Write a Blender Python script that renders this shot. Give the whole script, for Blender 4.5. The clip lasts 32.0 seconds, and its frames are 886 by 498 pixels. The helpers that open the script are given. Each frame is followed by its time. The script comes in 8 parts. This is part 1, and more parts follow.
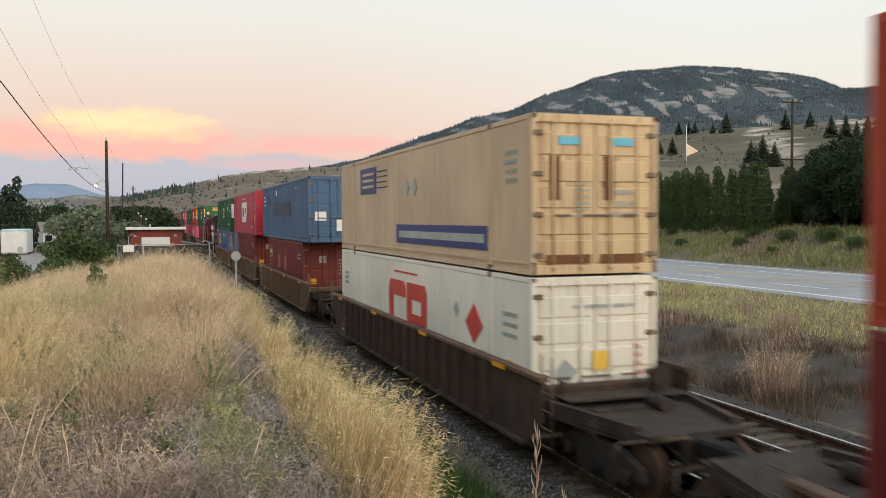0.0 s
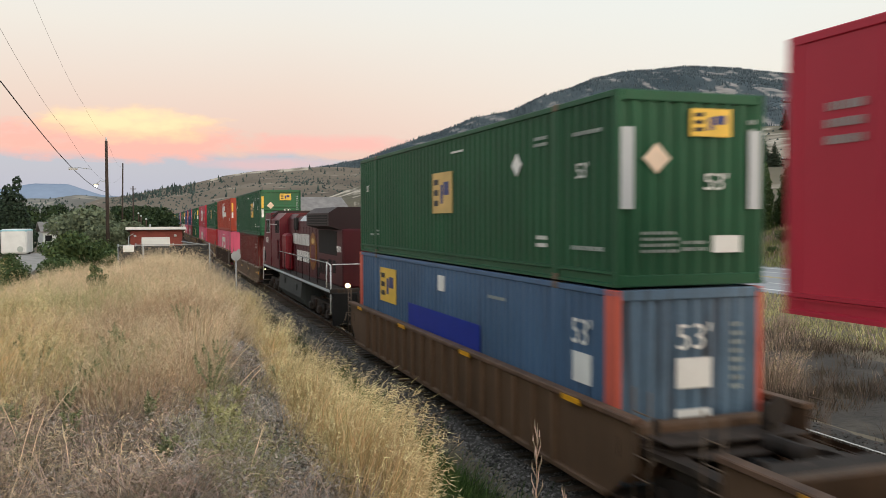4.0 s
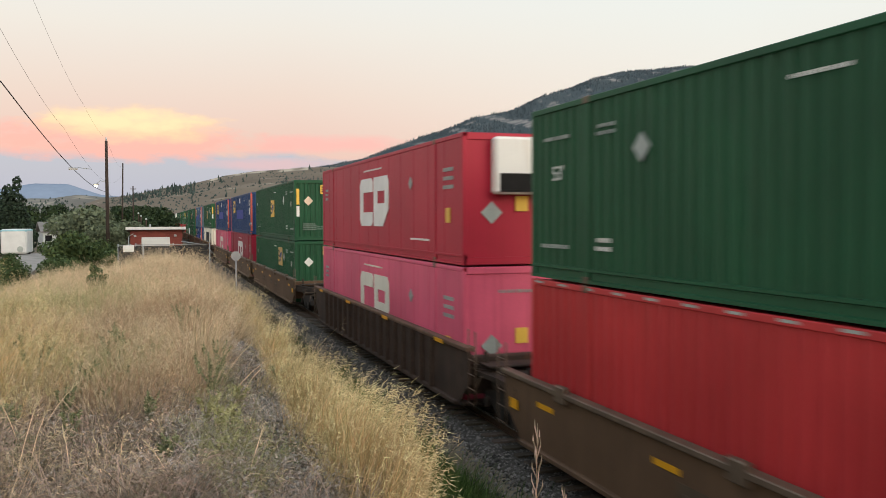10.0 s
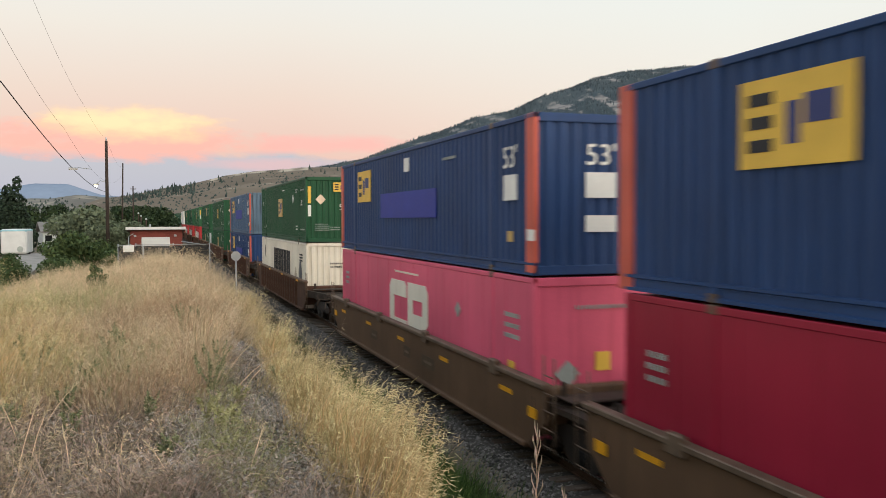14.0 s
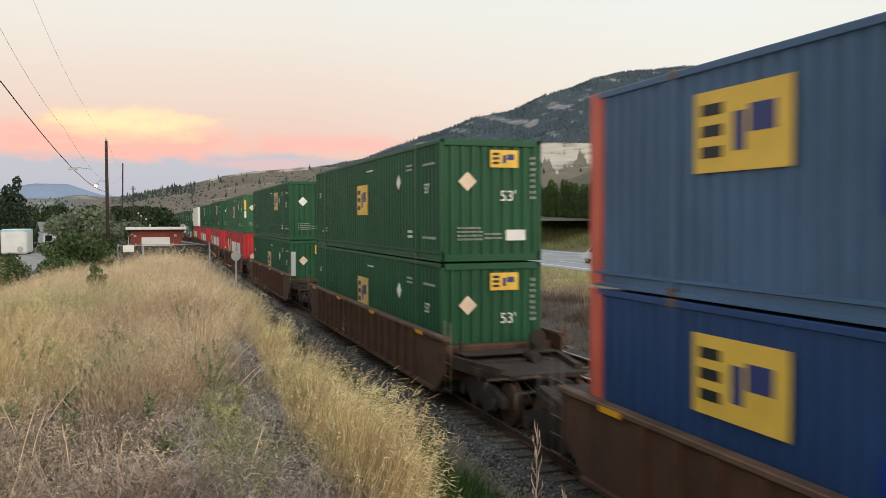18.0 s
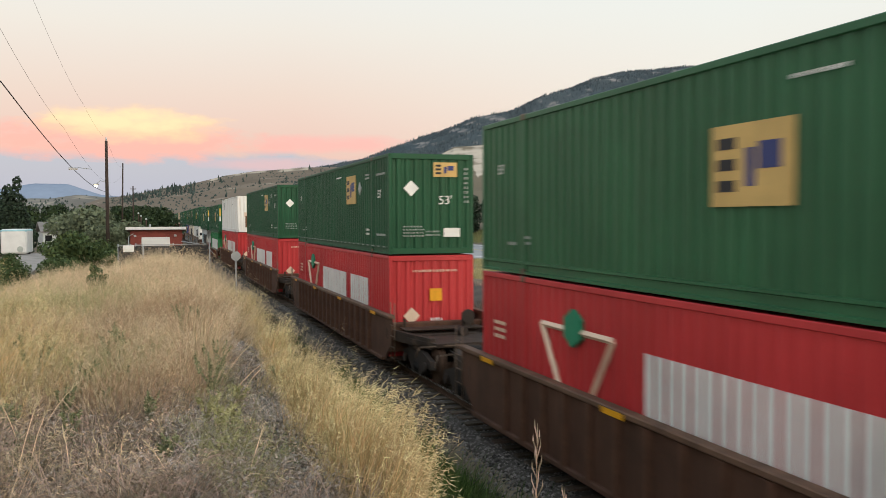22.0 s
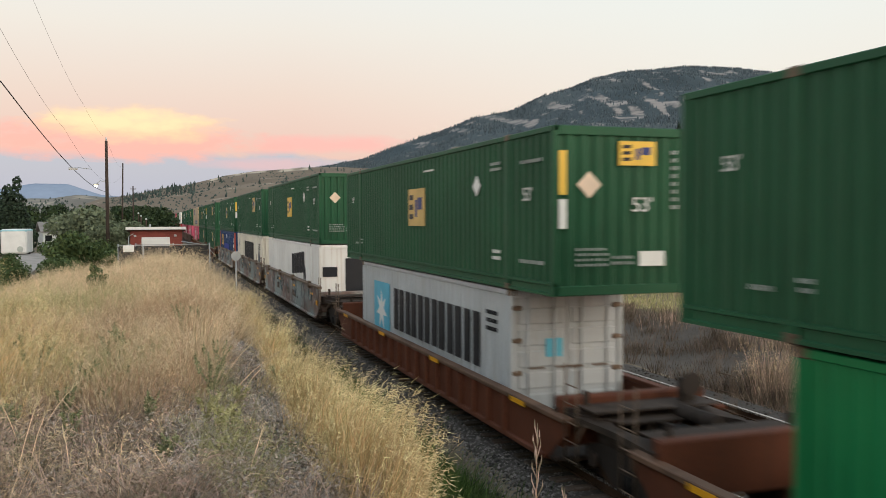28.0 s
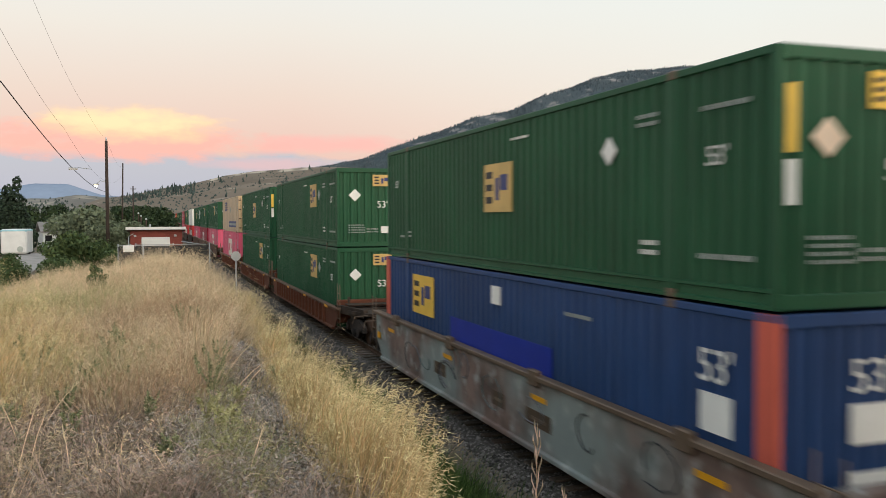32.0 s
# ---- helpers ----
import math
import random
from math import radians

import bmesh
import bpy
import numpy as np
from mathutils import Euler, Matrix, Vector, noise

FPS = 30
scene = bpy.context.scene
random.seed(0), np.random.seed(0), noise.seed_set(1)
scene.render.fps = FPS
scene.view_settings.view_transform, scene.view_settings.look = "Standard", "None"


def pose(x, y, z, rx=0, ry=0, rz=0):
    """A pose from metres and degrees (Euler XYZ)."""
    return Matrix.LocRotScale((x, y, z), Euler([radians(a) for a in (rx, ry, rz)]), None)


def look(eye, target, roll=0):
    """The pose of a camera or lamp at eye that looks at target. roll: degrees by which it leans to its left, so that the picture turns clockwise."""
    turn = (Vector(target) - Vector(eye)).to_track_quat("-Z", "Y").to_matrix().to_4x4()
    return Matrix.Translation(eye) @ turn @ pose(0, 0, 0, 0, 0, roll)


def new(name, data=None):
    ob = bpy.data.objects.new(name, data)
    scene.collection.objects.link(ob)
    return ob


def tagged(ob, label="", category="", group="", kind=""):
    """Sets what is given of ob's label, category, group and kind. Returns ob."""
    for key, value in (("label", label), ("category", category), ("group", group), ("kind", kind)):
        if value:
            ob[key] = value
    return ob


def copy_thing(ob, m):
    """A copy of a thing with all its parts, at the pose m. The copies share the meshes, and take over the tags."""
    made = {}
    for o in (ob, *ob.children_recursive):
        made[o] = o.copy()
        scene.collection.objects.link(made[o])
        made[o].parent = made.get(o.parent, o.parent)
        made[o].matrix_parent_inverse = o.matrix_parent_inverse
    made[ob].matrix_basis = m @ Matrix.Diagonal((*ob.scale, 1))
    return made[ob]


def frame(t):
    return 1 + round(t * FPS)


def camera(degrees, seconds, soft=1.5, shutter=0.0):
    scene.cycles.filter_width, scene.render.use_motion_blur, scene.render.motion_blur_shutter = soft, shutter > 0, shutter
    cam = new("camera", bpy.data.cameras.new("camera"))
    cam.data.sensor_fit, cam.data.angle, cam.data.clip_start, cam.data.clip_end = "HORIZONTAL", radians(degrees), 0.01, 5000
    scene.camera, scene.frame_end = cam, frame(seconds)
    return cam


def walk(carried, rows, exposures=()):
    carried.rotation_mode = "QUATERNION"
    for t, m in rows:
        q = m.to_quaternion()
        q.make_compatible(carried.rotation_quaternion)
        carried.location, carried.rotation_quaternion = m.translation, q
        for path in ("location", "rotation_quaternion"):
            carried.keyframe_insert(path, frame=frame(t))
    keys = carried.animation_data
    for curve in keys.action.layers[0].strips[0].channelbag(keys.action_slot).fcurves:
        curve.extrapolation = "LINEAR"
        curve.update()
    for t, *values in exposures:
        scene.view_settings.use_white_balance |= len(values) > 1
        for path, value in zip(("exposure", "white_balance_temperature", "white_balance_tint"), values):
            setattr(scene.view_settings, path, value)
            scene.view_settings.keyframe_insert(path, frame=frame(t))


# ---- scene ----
# ---------------------------------------------------------------- camera
cam = camera(55.0, 32.0, 0.85, 0.38)
EYE = Vector((0.0, 0.0, 4.26))


def gaze(turn, tilt, roll=-0.185):
    """Camera pose from its heading right of the track, its tilt and its roll, in degrees."""
    a, b = radians(turn), radians(tilt)
    way = Vector((math.sin(a) * math.cos(b), math.cos(a) * math.cos(b), math.sin(b)))
    return look(EYE, EYE + way, roll)


REST = gaze(18.749, -2.028)
# one short knock of the camera near 19 s
walk(cam, [(0, REST), (18.6, REST), (18.8, REST), (18.933, gaze(18.72, -2.06)), (18.967, gaze(18.72, -2.06)), (19.0, gaze(18.58, -2.20)),
           (19.033, gaze(18.44, -2.34)), (19.1, gaze(18.60, -2.18)), (19.2, gaze(18.70, -2.08)), (19.4, REST), (19.6, REST), (32, REST)],
     exposures=[(0, 0.0), (32, 0.0)])

# ---------------------------------------------------------------- sky and sun
world = bpy.data.worlds.new("dusk_sky")
scene.world = world
world.use_nodes = True
wt = world.node_tree
wt.nodes.clear()


def wnode(kind, **values):
    n = wt.nodes.new(kind)
    for k, v in values.items():
        n.inputs[k].default_value = v
    return n


def wmath(op, a, b=None, c=None, clamp=False):
    n = wt.nodes.new("ShaderNodeMath")
    n.operation, n.use_clamp = op, clamp
    for i, v in enumerate((a, b, c)):
        if v is None:
            continue
        if isinstance(v, (int, float)):
            n.inputs[i].default_value = v
        else:
            wt.links.new(v, n.inputs[i])
    return n.outputs[0]


def wramp(fac, stops):
    n = wt.nodes.new("ShaderNodeValToRGB")
    el = n.color_ramp.elements
    while len(el) < len(stops):
        el.new(0.5)
    for e, (p, c) in zip(el, stops):
        e.position, e.color = p, (*c, 1)
    wt.links.new(fac, n.inputs[0])
    return n.outputs[0]


def wmix(fac, a, b, mode="MIX"):
    n = wt.nodes.new("ShaderNodeMix")
    n.data_type, n.blend_type = "RGBA", mode
    for i, v in ((0, fac), (6, a), (7, b)):
        if isinstance(v, (int, float)):
            n.inputs[i].default_value = v
        elif isinstance(v, tuple):
            n.inputs[i].default_value = (*v, 1)
        else:
            wt.links.new(v, n.inputs[i])
    return n.outputs[2]


tc = wnode("ShaderNodeTexCoord")
sep = wnode("ShaderNodeSeparateXYZ")
wt.links.new(tc.outputs["Generated"], sep.inputs[0])
sx, sy, sz = sep.outputs
elev = wmath("MULTIPLY", wmath("ARCSINE", sz), 180 / math.pi)          # degrees above the horizon
azim = wmath("MULTIPLY", wmath("ARCTAN2", sx, sy), 180 / math.pi)      # degrees right of the track
# the clear dusk sky: pink near the horizon, peach, then pale, then soft blue overhead
clear = wramp(wmath("DIVIDE", elev, 45.0, clamp=True), [
    (0.0, (0.66, 0.40, 0.44)), (0.10, (0.78, 0.52, 0.48)), (0.18, (0.80, 0.63, 0.56)), (0.27, (0.82, 0.75, 0.68)),
    (0.36, (0.81, 0.82, 0.79)), (0.55, (0.72, 0.77, 0.80)), (1.0, (0.58, 0.67, 0.77))])
# away from the afterglow the sky pales
pale = wramp(wmath("DIVIDE", elev, 45.0, clamp=True), [
    (0.0, (0.80, 0.66, 0.60)), (0.10, (0.84, 0.74, 0.66)), (0.18, (0.85, 0.81, 0.74)), (0.30, (0.83, 0.85, 0.81)), (0.55, (0.72, 0.77, 0.80)), (1.0, (0.58, 0.67, 0.77))])
away = wmath("DIVIDE", wmath("SUBTRACT", wmath("ABSOLUTE", azim), 9.0), 28.0, clamp=True)
clear = wmix(wmath("MULTIPLY", away, 0.85), clear, pale)
# soft banks of cloud low down the valley
noi = wnode("ShaderNodeTexNoise", Scale=1.0, Detail=7.0, Roughness=0.6)
comb = wnode("ShaderNodeCombineXYZ")
wt.links.new(wmath("MULTIPLY", azim, 0.30), comb.inputs[0])
wt.links.new(wmath("MULTIPLY", elev, 0.75), comb.inputs[1])
wt.links.new(comb.outputs[0], noi.inputs["Vector"])
nz = wmath("SUBTRACT", noi.outputs["Fac"], 0.5)


def bump_at(a0, e0, wa, we, rough):
    """A soft-edged bank of cloud about a heading and a height."""
    a = wmath("POWER", wmath("DIVIDE", wmath("ABSOLUTE", wmath("SUBTRACT", azim, a0)), wa), 2.0)
    e = wmath("POWER", wmath("DIVIDE", wmath("ABSOLUTE", wmath("SUBTRACT", elev, e0)), we), 2.0)
    d = wmath("ADD", wmath("ADD", a, e), wmath("MULTIPLY", nz, rough))
    return wmath("SUBTRACT", 1.0, d)


def soft(v, lo, hi):
    return wmath("DIVIDE", wmath("SUBTRACT", v, lo), hi - lo, clamp=True)


grey = soft(bump_at(0.0, 2.7, 19.0, 1.9, 1.7), 0.0, 0.45)
pinkb = soft(bump_at(-2.0, 5.0, 10.0, 1.55, 2.8), 0.0, 0.7)
pink2 = soft(bump_at(11.5, 5.0, 6.0, 0.75, 2.0), 0.0, 0.9)
pink3 = soft(bump_at(7.0, 3.6, 5.0, 0.5, 2.0), 0.0, 0.9)
gold = soft(bump_at(-1.3, 5.95, 6.4, 1.25, 2.6), 0.0, 0.8)
core = soft(bump_at(-1.4, 6.25, 5.2, 0.8, 3.4), 0.05, 1.0)
haze = soft(bump_at(-20.0, 0.6, 60.0, 2.6, 0.4), 0.0, 1.2)
sky = wmix(wmath("MULTIPLY", haze, 0.75), clear, (0.50, 0.54, 0.66))
sky = wmix(wmath("MULTIPLY", grey, 0.9), sky, (0.42, 0.49, 0.62))
sky = wmix(wmath("MULTIPLY", pink3, 0.5), sky, (0.86, 0.47, 0.50))
sky = wmix(wmath("MULTIPLY", pinkb, 0.9), sky, (0.94, 0.45, 0.41))
sky = wmix(wmath("MULTIPLY", pink2, 0.75), sky, (0.94, 0.45, 0.44))
sky = wmix(wmath("MULTIPLY", gold, 0.9), sky, (0.98, 0.66, 0.42))
sky = wmix(wmath("MULTIPLY", core, 0.8), sky, (1.0, 0.82, 0.48))
# the brighter western half behind the camera, where the sun has just gone
west = wmath("MULTIPLY", wmath("ADD", wmath("MULTIPLY", sy, -0.94), wmath("MULTIPLY", sx, 0.34)), 1.0)
glow = wmath("MULTIPLY", soft(west, 0.05, 1.0), 1.0)
sky = wmix(glow, sky, wmix(1.0, sky, (2.7, 2.45, 2.15), "MULTIPLY"))
below = soft(elev, -6.0, 0.0)
sky = wmix(below, (0.10, 0.09, 0.075), sky)
nish = wnode("ShaderNodeTexSky")
nish.sky_type, nish.sun_disc = "NISHITA", False
nish.sun_elevation, nish.sun_rotation = radians(2.0), radians(160)
bg1 = wnode("ShaderNodeBackground", Strength=1.0)
bg2 = wnode("ShaderNodeBackground", Strength=0.05)
add = wnode("ShaderNodeAddShader")
outw = wnode("ShaderNodeOutputWorld")
wt.links.new(sky, bg1.inputs["Color"])
wt.links.new(nish.outputs[0], bg2.inputs["Color"])
wt.links.new(bg1.outputs[0], add.inputs[0])
wt.links.new(bg2.outputs[0], add.inputs[1])
wt.links.new(add.outputs[0], outw.inputs[0])

sun = new("sun", bpy.data.lights.new("sun", "SUN"))
sun.data.energy, sun.data.angle, sun.data.color = 0.7, radians(25), (1.0, 0.86, 0.70)
sun.matrix_world = look((6, -17, 6.5), (0, 0, 0))
# ---------------------------------------------------------------- materials
def mat(name, rgb, rough=0.6, metal=0.0, vary=0.15, scale=3.0, fine=40.0, bump=0.0, stain=None, streak=0.0,
        random_by="", spread=0.0, tint=None, spec=0.3):
    """A surface: base colour with variation at two scales, optional stains, downward streaks, relief and
    a spread of tone from piece to piece."""
    m = bpy.data.materials.new(name)
    m.use_nodes = True
    t = m.node_tree
    b = t.nodes["Principled BSDF"]
    b.inputs["Roughness"].default_value, b.inputs["Metallic"].default_value = rough, metal
    b.inputs["Specular IOR Level"].default_value = spec
    co = t.nodes.new("ShaderNodeTexCoord").outputs["Object"]

    def noise_at(s, detail=4.0, squash=None):
        n = t.nodes.new("ShaderNodeTexNoise")
        n.inputs["Scale"].default_value, n.inputs["Detail"].default_value = s, detail
        src = co
        if squash:
            mp = t.nodes.new("ShaderNodeMapping")
            mp.inputs["Scale"].default_value = squash
            t.links.new(co, mp.inputs[0])
            src = mp.outputs[0]
        t.links.new(src, n.inputs["Vector"])
        return n.outputs["Fac"]

    def ramp(fac, lo, hi, a, c):
        n = t.nodes.new("ShaderNodeMapRange")
        for i, v in enumerate((lo, hi, a, c)):
            n.inputs[i + 1].default_value = v
        t.links.new(fac, n.inputs[0])
        return n.outputs[0]

    def mix(fac, a, c, mode="MIX"):
        n = t.nodes.new("ShaderNodeMix")
        n.data_type, n.blend_type = "RGBA", mode
        for i, v in ((0, fac), (6, a), (7, c)):
            if isinstance(v, (int, float)):
                n.inputs[i].default_value = v
            elif isinstance(v, tuple):
                n.inputs[i].default_value = (*v, 1) if len(v) == 3 else v
            else:
                t.links.new(v, n.inputs[i])
        return n.outputs[2]

    big, small = noise_at(scale), noise_at(fine, 6.0)
    dark = tuple(c * (1 - vary * 1.6) for c in rgb)
    light = tuple(min(1, c * (1 + vary)) for c in rgb)
    col = mix(ramp(big, 0.3, 0.7, 0, 1), dark, light)
    col = mix(0.5 * min(1, vary * 3), col, mix(ramp(small, 0.3, 0.7, 0, 1), tuple(c * 0.7 for c in rgb), light))
    if tint:
        col = mix(ramp(noise_at(scale * 0.37, 3.0), 0.42, 0.62, 0, 0.8), col, tint)
    if streak:
        s = noise_at(1.0, 5.0, (7.0, 7.0, 0.35))
        col = mix(ramp(s, 0.52, 0.75, 0, streak), col, stain or tuple(c * 0.35 for c in rgb))
    elif stain:
        col = mix(ramp(noise_at(scale * 1.7, 6.0), 0.55, 0.72, 0, 0.85), col, stain)
    if random_by:
        if random_by == "object":
            r = t.nodes.new("ShaderNodeObjectInfo").outputs["Random"]
        else:
            r = t.nodes.new("ShaderNodeNewGeometry").outputs["Random Per Island"]
        hv = t.nodes.new("ShaderNodeHueSaturation")
        t.links.new(ramp(r, 0, 1, 1 - spread, 1 + spread), hv.inputs["Value"])
        t.links.new(ramp(r, 0, 1, 0.5 + spread * 0.06, 0.5 - spread * 0.06), hv.inputs["Hue"])
        t.links.new(col, hv.inputs["Color"])
        col = hv.outputs[0]
    t.links.new(col, b.inputs["Base Color"])
    t.links.new(ramp(small, 0.2, 0.8, max(0.03, rough - 0.12), min(1, rough + 0.12)), b.inputs["Roughness"])
    if bump:
        bn = t.nodes.new("ShaderNodeBump")
        bn.inputs["Strength"].default_value, bn.inputs["Distance"].default_value = 0.6, bump
        t.links.new(small, bn.inputs["Height"])
        t.links.new(bn.outputs[0], b.inputs["Normal"])
    return m


def glowing(name, rgb, power):
    m = bpy.data.materials.new(name)
    m.use_nodes = True
    b = m.node_tree.nodes["Principled BSDF"]
    b.inputs["Base Color"].default_value = (*rgb, 1)
    b.inputs["Emission Color"].default_value = (*rgb, 1)
    b.inputs["Emission Strength"].default_value = power
    return m


GREEN = mat("green_paint", (0.012, 0.083, 0.036), 0.55, 0, 0.14, 0.6, 25, 0, (0.03, 0.06, 0.035), 0.35)
GREEN2 = mat("light_green_paint", (0.028, 0.125, 0.055), 0.45, 0, 0.14, 0.6, 25, 0, (0.05, 0.09, 0.05), 0.4)
GREEN3 = mat("bright_green_paint", (0.012, 0.19, 0.065), 0.42, 0, 0.1, 0.6, 25, 0, (0.02, 0.1, 0.04), 0.3)
BLUE = mat("navy_paint", (0.018, 0.056, 0.165), 0.55, 0, 0.14, 0.6, 25, 0, (0.02, 0.035, 0.07), 0.4)
BLUE2 = mat("faded_blue_paint", (0.068, 0.135, 0.24), 0.5, 0, 0.16, 0.5, 25, 0, (0.05, 0.07, 0.11), 0.5)
# End-wall copy of the blue: rust streaks on a base lightened as lit.
BLUE2E = mat("rust_streaked_lit_blue_paint", (0.105, 0.17, 0.24), 0.55, 0, 0.2, 0.8, 25, 0, (0.045, 0.030, 0.022), 0.95)
ORANGE = mat("orange_paint", (0.62, 0.125, 0.085), 0.5, 0, 0.15, 0.8, 25, 0, (0.25, 0.06, 0.03), 0.35)
HUBRED = mat("weathered_orange_red_paint", (0.40, 0.058, 0.030), 0.55, 0, 0.18, 0.5, 25, 0, (0.22, 0.04, 0.02), 0.5)
CRED = mat("red_paint", (0.43, 0.020, 0.046), 0.5, 0, 0.10, 0.5, 25, 0, (0.28, 0.02, 0.025), 0.3)
CRIM = mat("crimson_paint", (0.31, 0.014, 0.040), 0.45, 0, 0.12, 0.5, 25, 0, (0.18, 0.01, 0.02), 0.35)
PINK = mat("sun_faded_red_paint", (0.70, 0.115, 0.20), 0.48, 0, 0.12, 0.5, 25, 0, (0.40, 0.05, 0.09), 0.35)
MAROON = mat("maroon_paint", (0.16, 0.026, 0.022), 0.5, 0, 0.18, 0.6, 25, 0, (0.07, 0.012, 0.01), 0.4)
CTRED = mat("bright_red_paint", (0.50, 0.040, 0.044), 0.45, 0, 0.14, 0.5, 25, 0, (0.30, 0.03, 0.025), 0.35)
BEIGE = mat("weathered_beige_paint", (0.56, 0.43, 0.29), 0.55, 0, 0.12, 0.5, 25, 0, (0.34, 0.20, 0.10), 0.55)
# Door-end beige: real rust stains, with the brighter lighting put into its base.
BEIGE2 = mat("rust_stained_lit_beige_paint", (0.62, 0.47, 0.28), 0.55, 0, 0.14, 0.9, 25, 0, (0.22, 0.10, 0.045), 0.85)
IVORY = mat("ivory_white_paint", (0.76, 0.73, 0.63), 0.5, 0, 0.08, 0.5, 25, 0, (0.42, 0.37, 0.27), 0.4)
WHITE = mat("white_paint", (0.83, 0.82, 0.78), 0.5, 0, 0.07, 0.5, 25, 0, (0.42, 0.30, 0.20), 0.4)
CREAM = mat("cream_paint", (0.80, 0.75, 0.64), 0.5, 0, 0.08, 0.5, 25, 0, (0.40, 0.32, 0.20), 0.4)
PALE = mat("pale_grey_paint", (0.48, 0.51, 0.53), 0.5, 0, 0.08, 0.5, 25, 0, (0.3, 0.27, 0.22), 0.4)
RUSTW = mat("rust_streaked_white_paint", (0.80, 0.80, 0.77), 0.55, 0, 0.05, 0.7, 25, 0, (0.46, 0.32, 0.20), 0.45)
RUST = mat("rusty_brown_steel", (0.102, 0.051, 0.033), 0.75, 0.1, 0.35, 1.3, 20, 0.004, (0.05, 0.028, 0.018), 0.6)
DARKBR = mat("dark_rusty_brown_steel", (0.062, 0.040, 0.030), 0.75, 0.1, 0.4, 1.3, 20, 0.004, (0.11, 0.055, 0.035), 0.6)
RUSTC = mat("scuffed_brown_steel", (0.150, 0.086, 0.056), 0.65, 0.1, 0.4, 1.6, 20, 0.003, (0.07, 0.04, 0.028))
DARKST = mat("dark_grimy_steel", (0.033, 0.026, 0.022), 0.75, 0.1, 0.35, 1.3, 20, 0.004, (0.10, 0.05, 0.03), 0.5)
TANST = mat("tan_brown_painted_steel", (0.135, 0.078, 0.045), 0.65, 0, 0.22, 0.8, 20, 0.003, (0.07, 0.045, 0.03), 0.5)
ORST = mat("orange_brown_steel", (0.13, 0.042, 0.021), 0.7, 0.1, 0.3, 1.0, 20, 0.004, (0.09, 0.04, 0.022), 0.6)
GRAF = mat("graffiti_covered_brown_paint", (0.19, 0.13, 0.11), 0.65, 0, 0.6, 1.6, 5, 0, (0.44, 0.45, 0.43), 0, "", 0, (0.27, 0.33, 0.32))
ENDST = mat("rust_grimed_platform_steel", (0.042, 0.030, 0.023), 0.75, 0.1, 0.4, 1.6, 20, 0.004, (0.095, 0.065, 0.048))
DARKTAN = mat("faded_stencil_paint", (0.10, 0.070, 0.045), 0.7, 0, 0.35, 3.0, 20)
WORN = mat("worn_bare_steel", (0.17, 0.12, 0.085), 0.55, 0.3, 0.3, 2.0, 30)
BLACK = mat("black_grease", (0.011, 0.010, 0.0095), 0.8, 0, 0.3, 3.0, 30)
STEEL = mat("polished_rail_steel", (0.52, 0.50, 0.48), 0.25, 0.9, 0.1, 2.0, 30)
RAILW = mat("rusty_rail_steel", (0.085, 0.048, 0.030), 0.8, 0.2, 0.25, 3.0, 40)
YEL = mat("yellow_vinyl", (0.78, 0.50, 0.08), 0.5, 0, 0.08, 2.0, 30)
TANV = mat("faded_yellow_vinyl", (0.62, 0.42, 0.15), 0.55, 0, 0.12, 2.0, 30)
REFL = mat("amber_reflective_tape", (0.80, 0.38, 0.02), 0.4, 0, 0.1, 4.0, 30)
NAVYV = mat("blue_vinyl", (0.035, 0.05, 0.17), 0.5, 0, 0.1, 2.0, 30)
FADED = mat("faded_dark_paint", (0.12, 0.125, 0.14), 0.6, 0, 0.4, 2.0, 14)
TANV2 = mat("faded_tan_paint", (0.50, 0.42, 0.32), 0.6, 0, 0.3, 2.0, 14)
FADEDR = mat("faded_maroon_paint", (0.27, 0.075, 0.07), 0.6, 0, 0.35, 2.0, 14)
FAINT = mat("faded_white_paint", (0.34, 0.29, 0.28), 0.6, 0, 0.35, 2.0, 14)
INK = mat("black_vinyl", (0.018, 0.02, 0.025), 0.5, 0, 0.1, 2.0, 30)
WHV = mat("white_vinyl", (0.78, 0.78, 0.75), 0.5, 0, 0.06, 2.0, 30)
GREYV = mat("weathered_grey_vinyl", (0.36, 0.40, 0.38), 0.55, 0, 0.15, 2.0, 30)
PEACH = mat("faded_placard", (0.74, 0.58, 0.44), 0.55, 0, 0.08, 2.0, 30)
REDV = mat("red_vinyl", (0.55, 0.07, 0.05), 0.5, 0, 0.1, 2.0, 30)
CYAN = mat("light_blue_vinyl", (0.12, 0.46, 0.62), 0.5, 0, 0.06, 2.0, 30)
GRNV = mat("green_vinyl", (0.02, 0.22, 0.12), 0.5, 0, 0.06, 2.0, 30)
DKBLV = mat("dark_blue_vinyl", (0.02, 0.03, 0.06), 0.5, 0, 0.08, 2.0, 30)
BLUV = mat("bright_blue_vinyl", (0.008, 0.030, 0.30), 0.5, 0, 0.08, 2.0, 30)
TEAL = mat("grey_teal_spray_paint", (0.10, 0.16, 0.16), 0.6, 0, 0.35, 2.5, 20, 0, (0.25, 0.27, 0.25))
BROWNV = mat("rust_stain", (0.16, 0.07, 0.03), 0.8, 0, 0.3, 3.0, 30)
LOCO = mat("locomotive_red_paint", (0.112, 0.0080, 0.016), 0.45, 0, 0.16, 0.5, 20, 0, (0.08, 0.01, 0.012), 0.5)
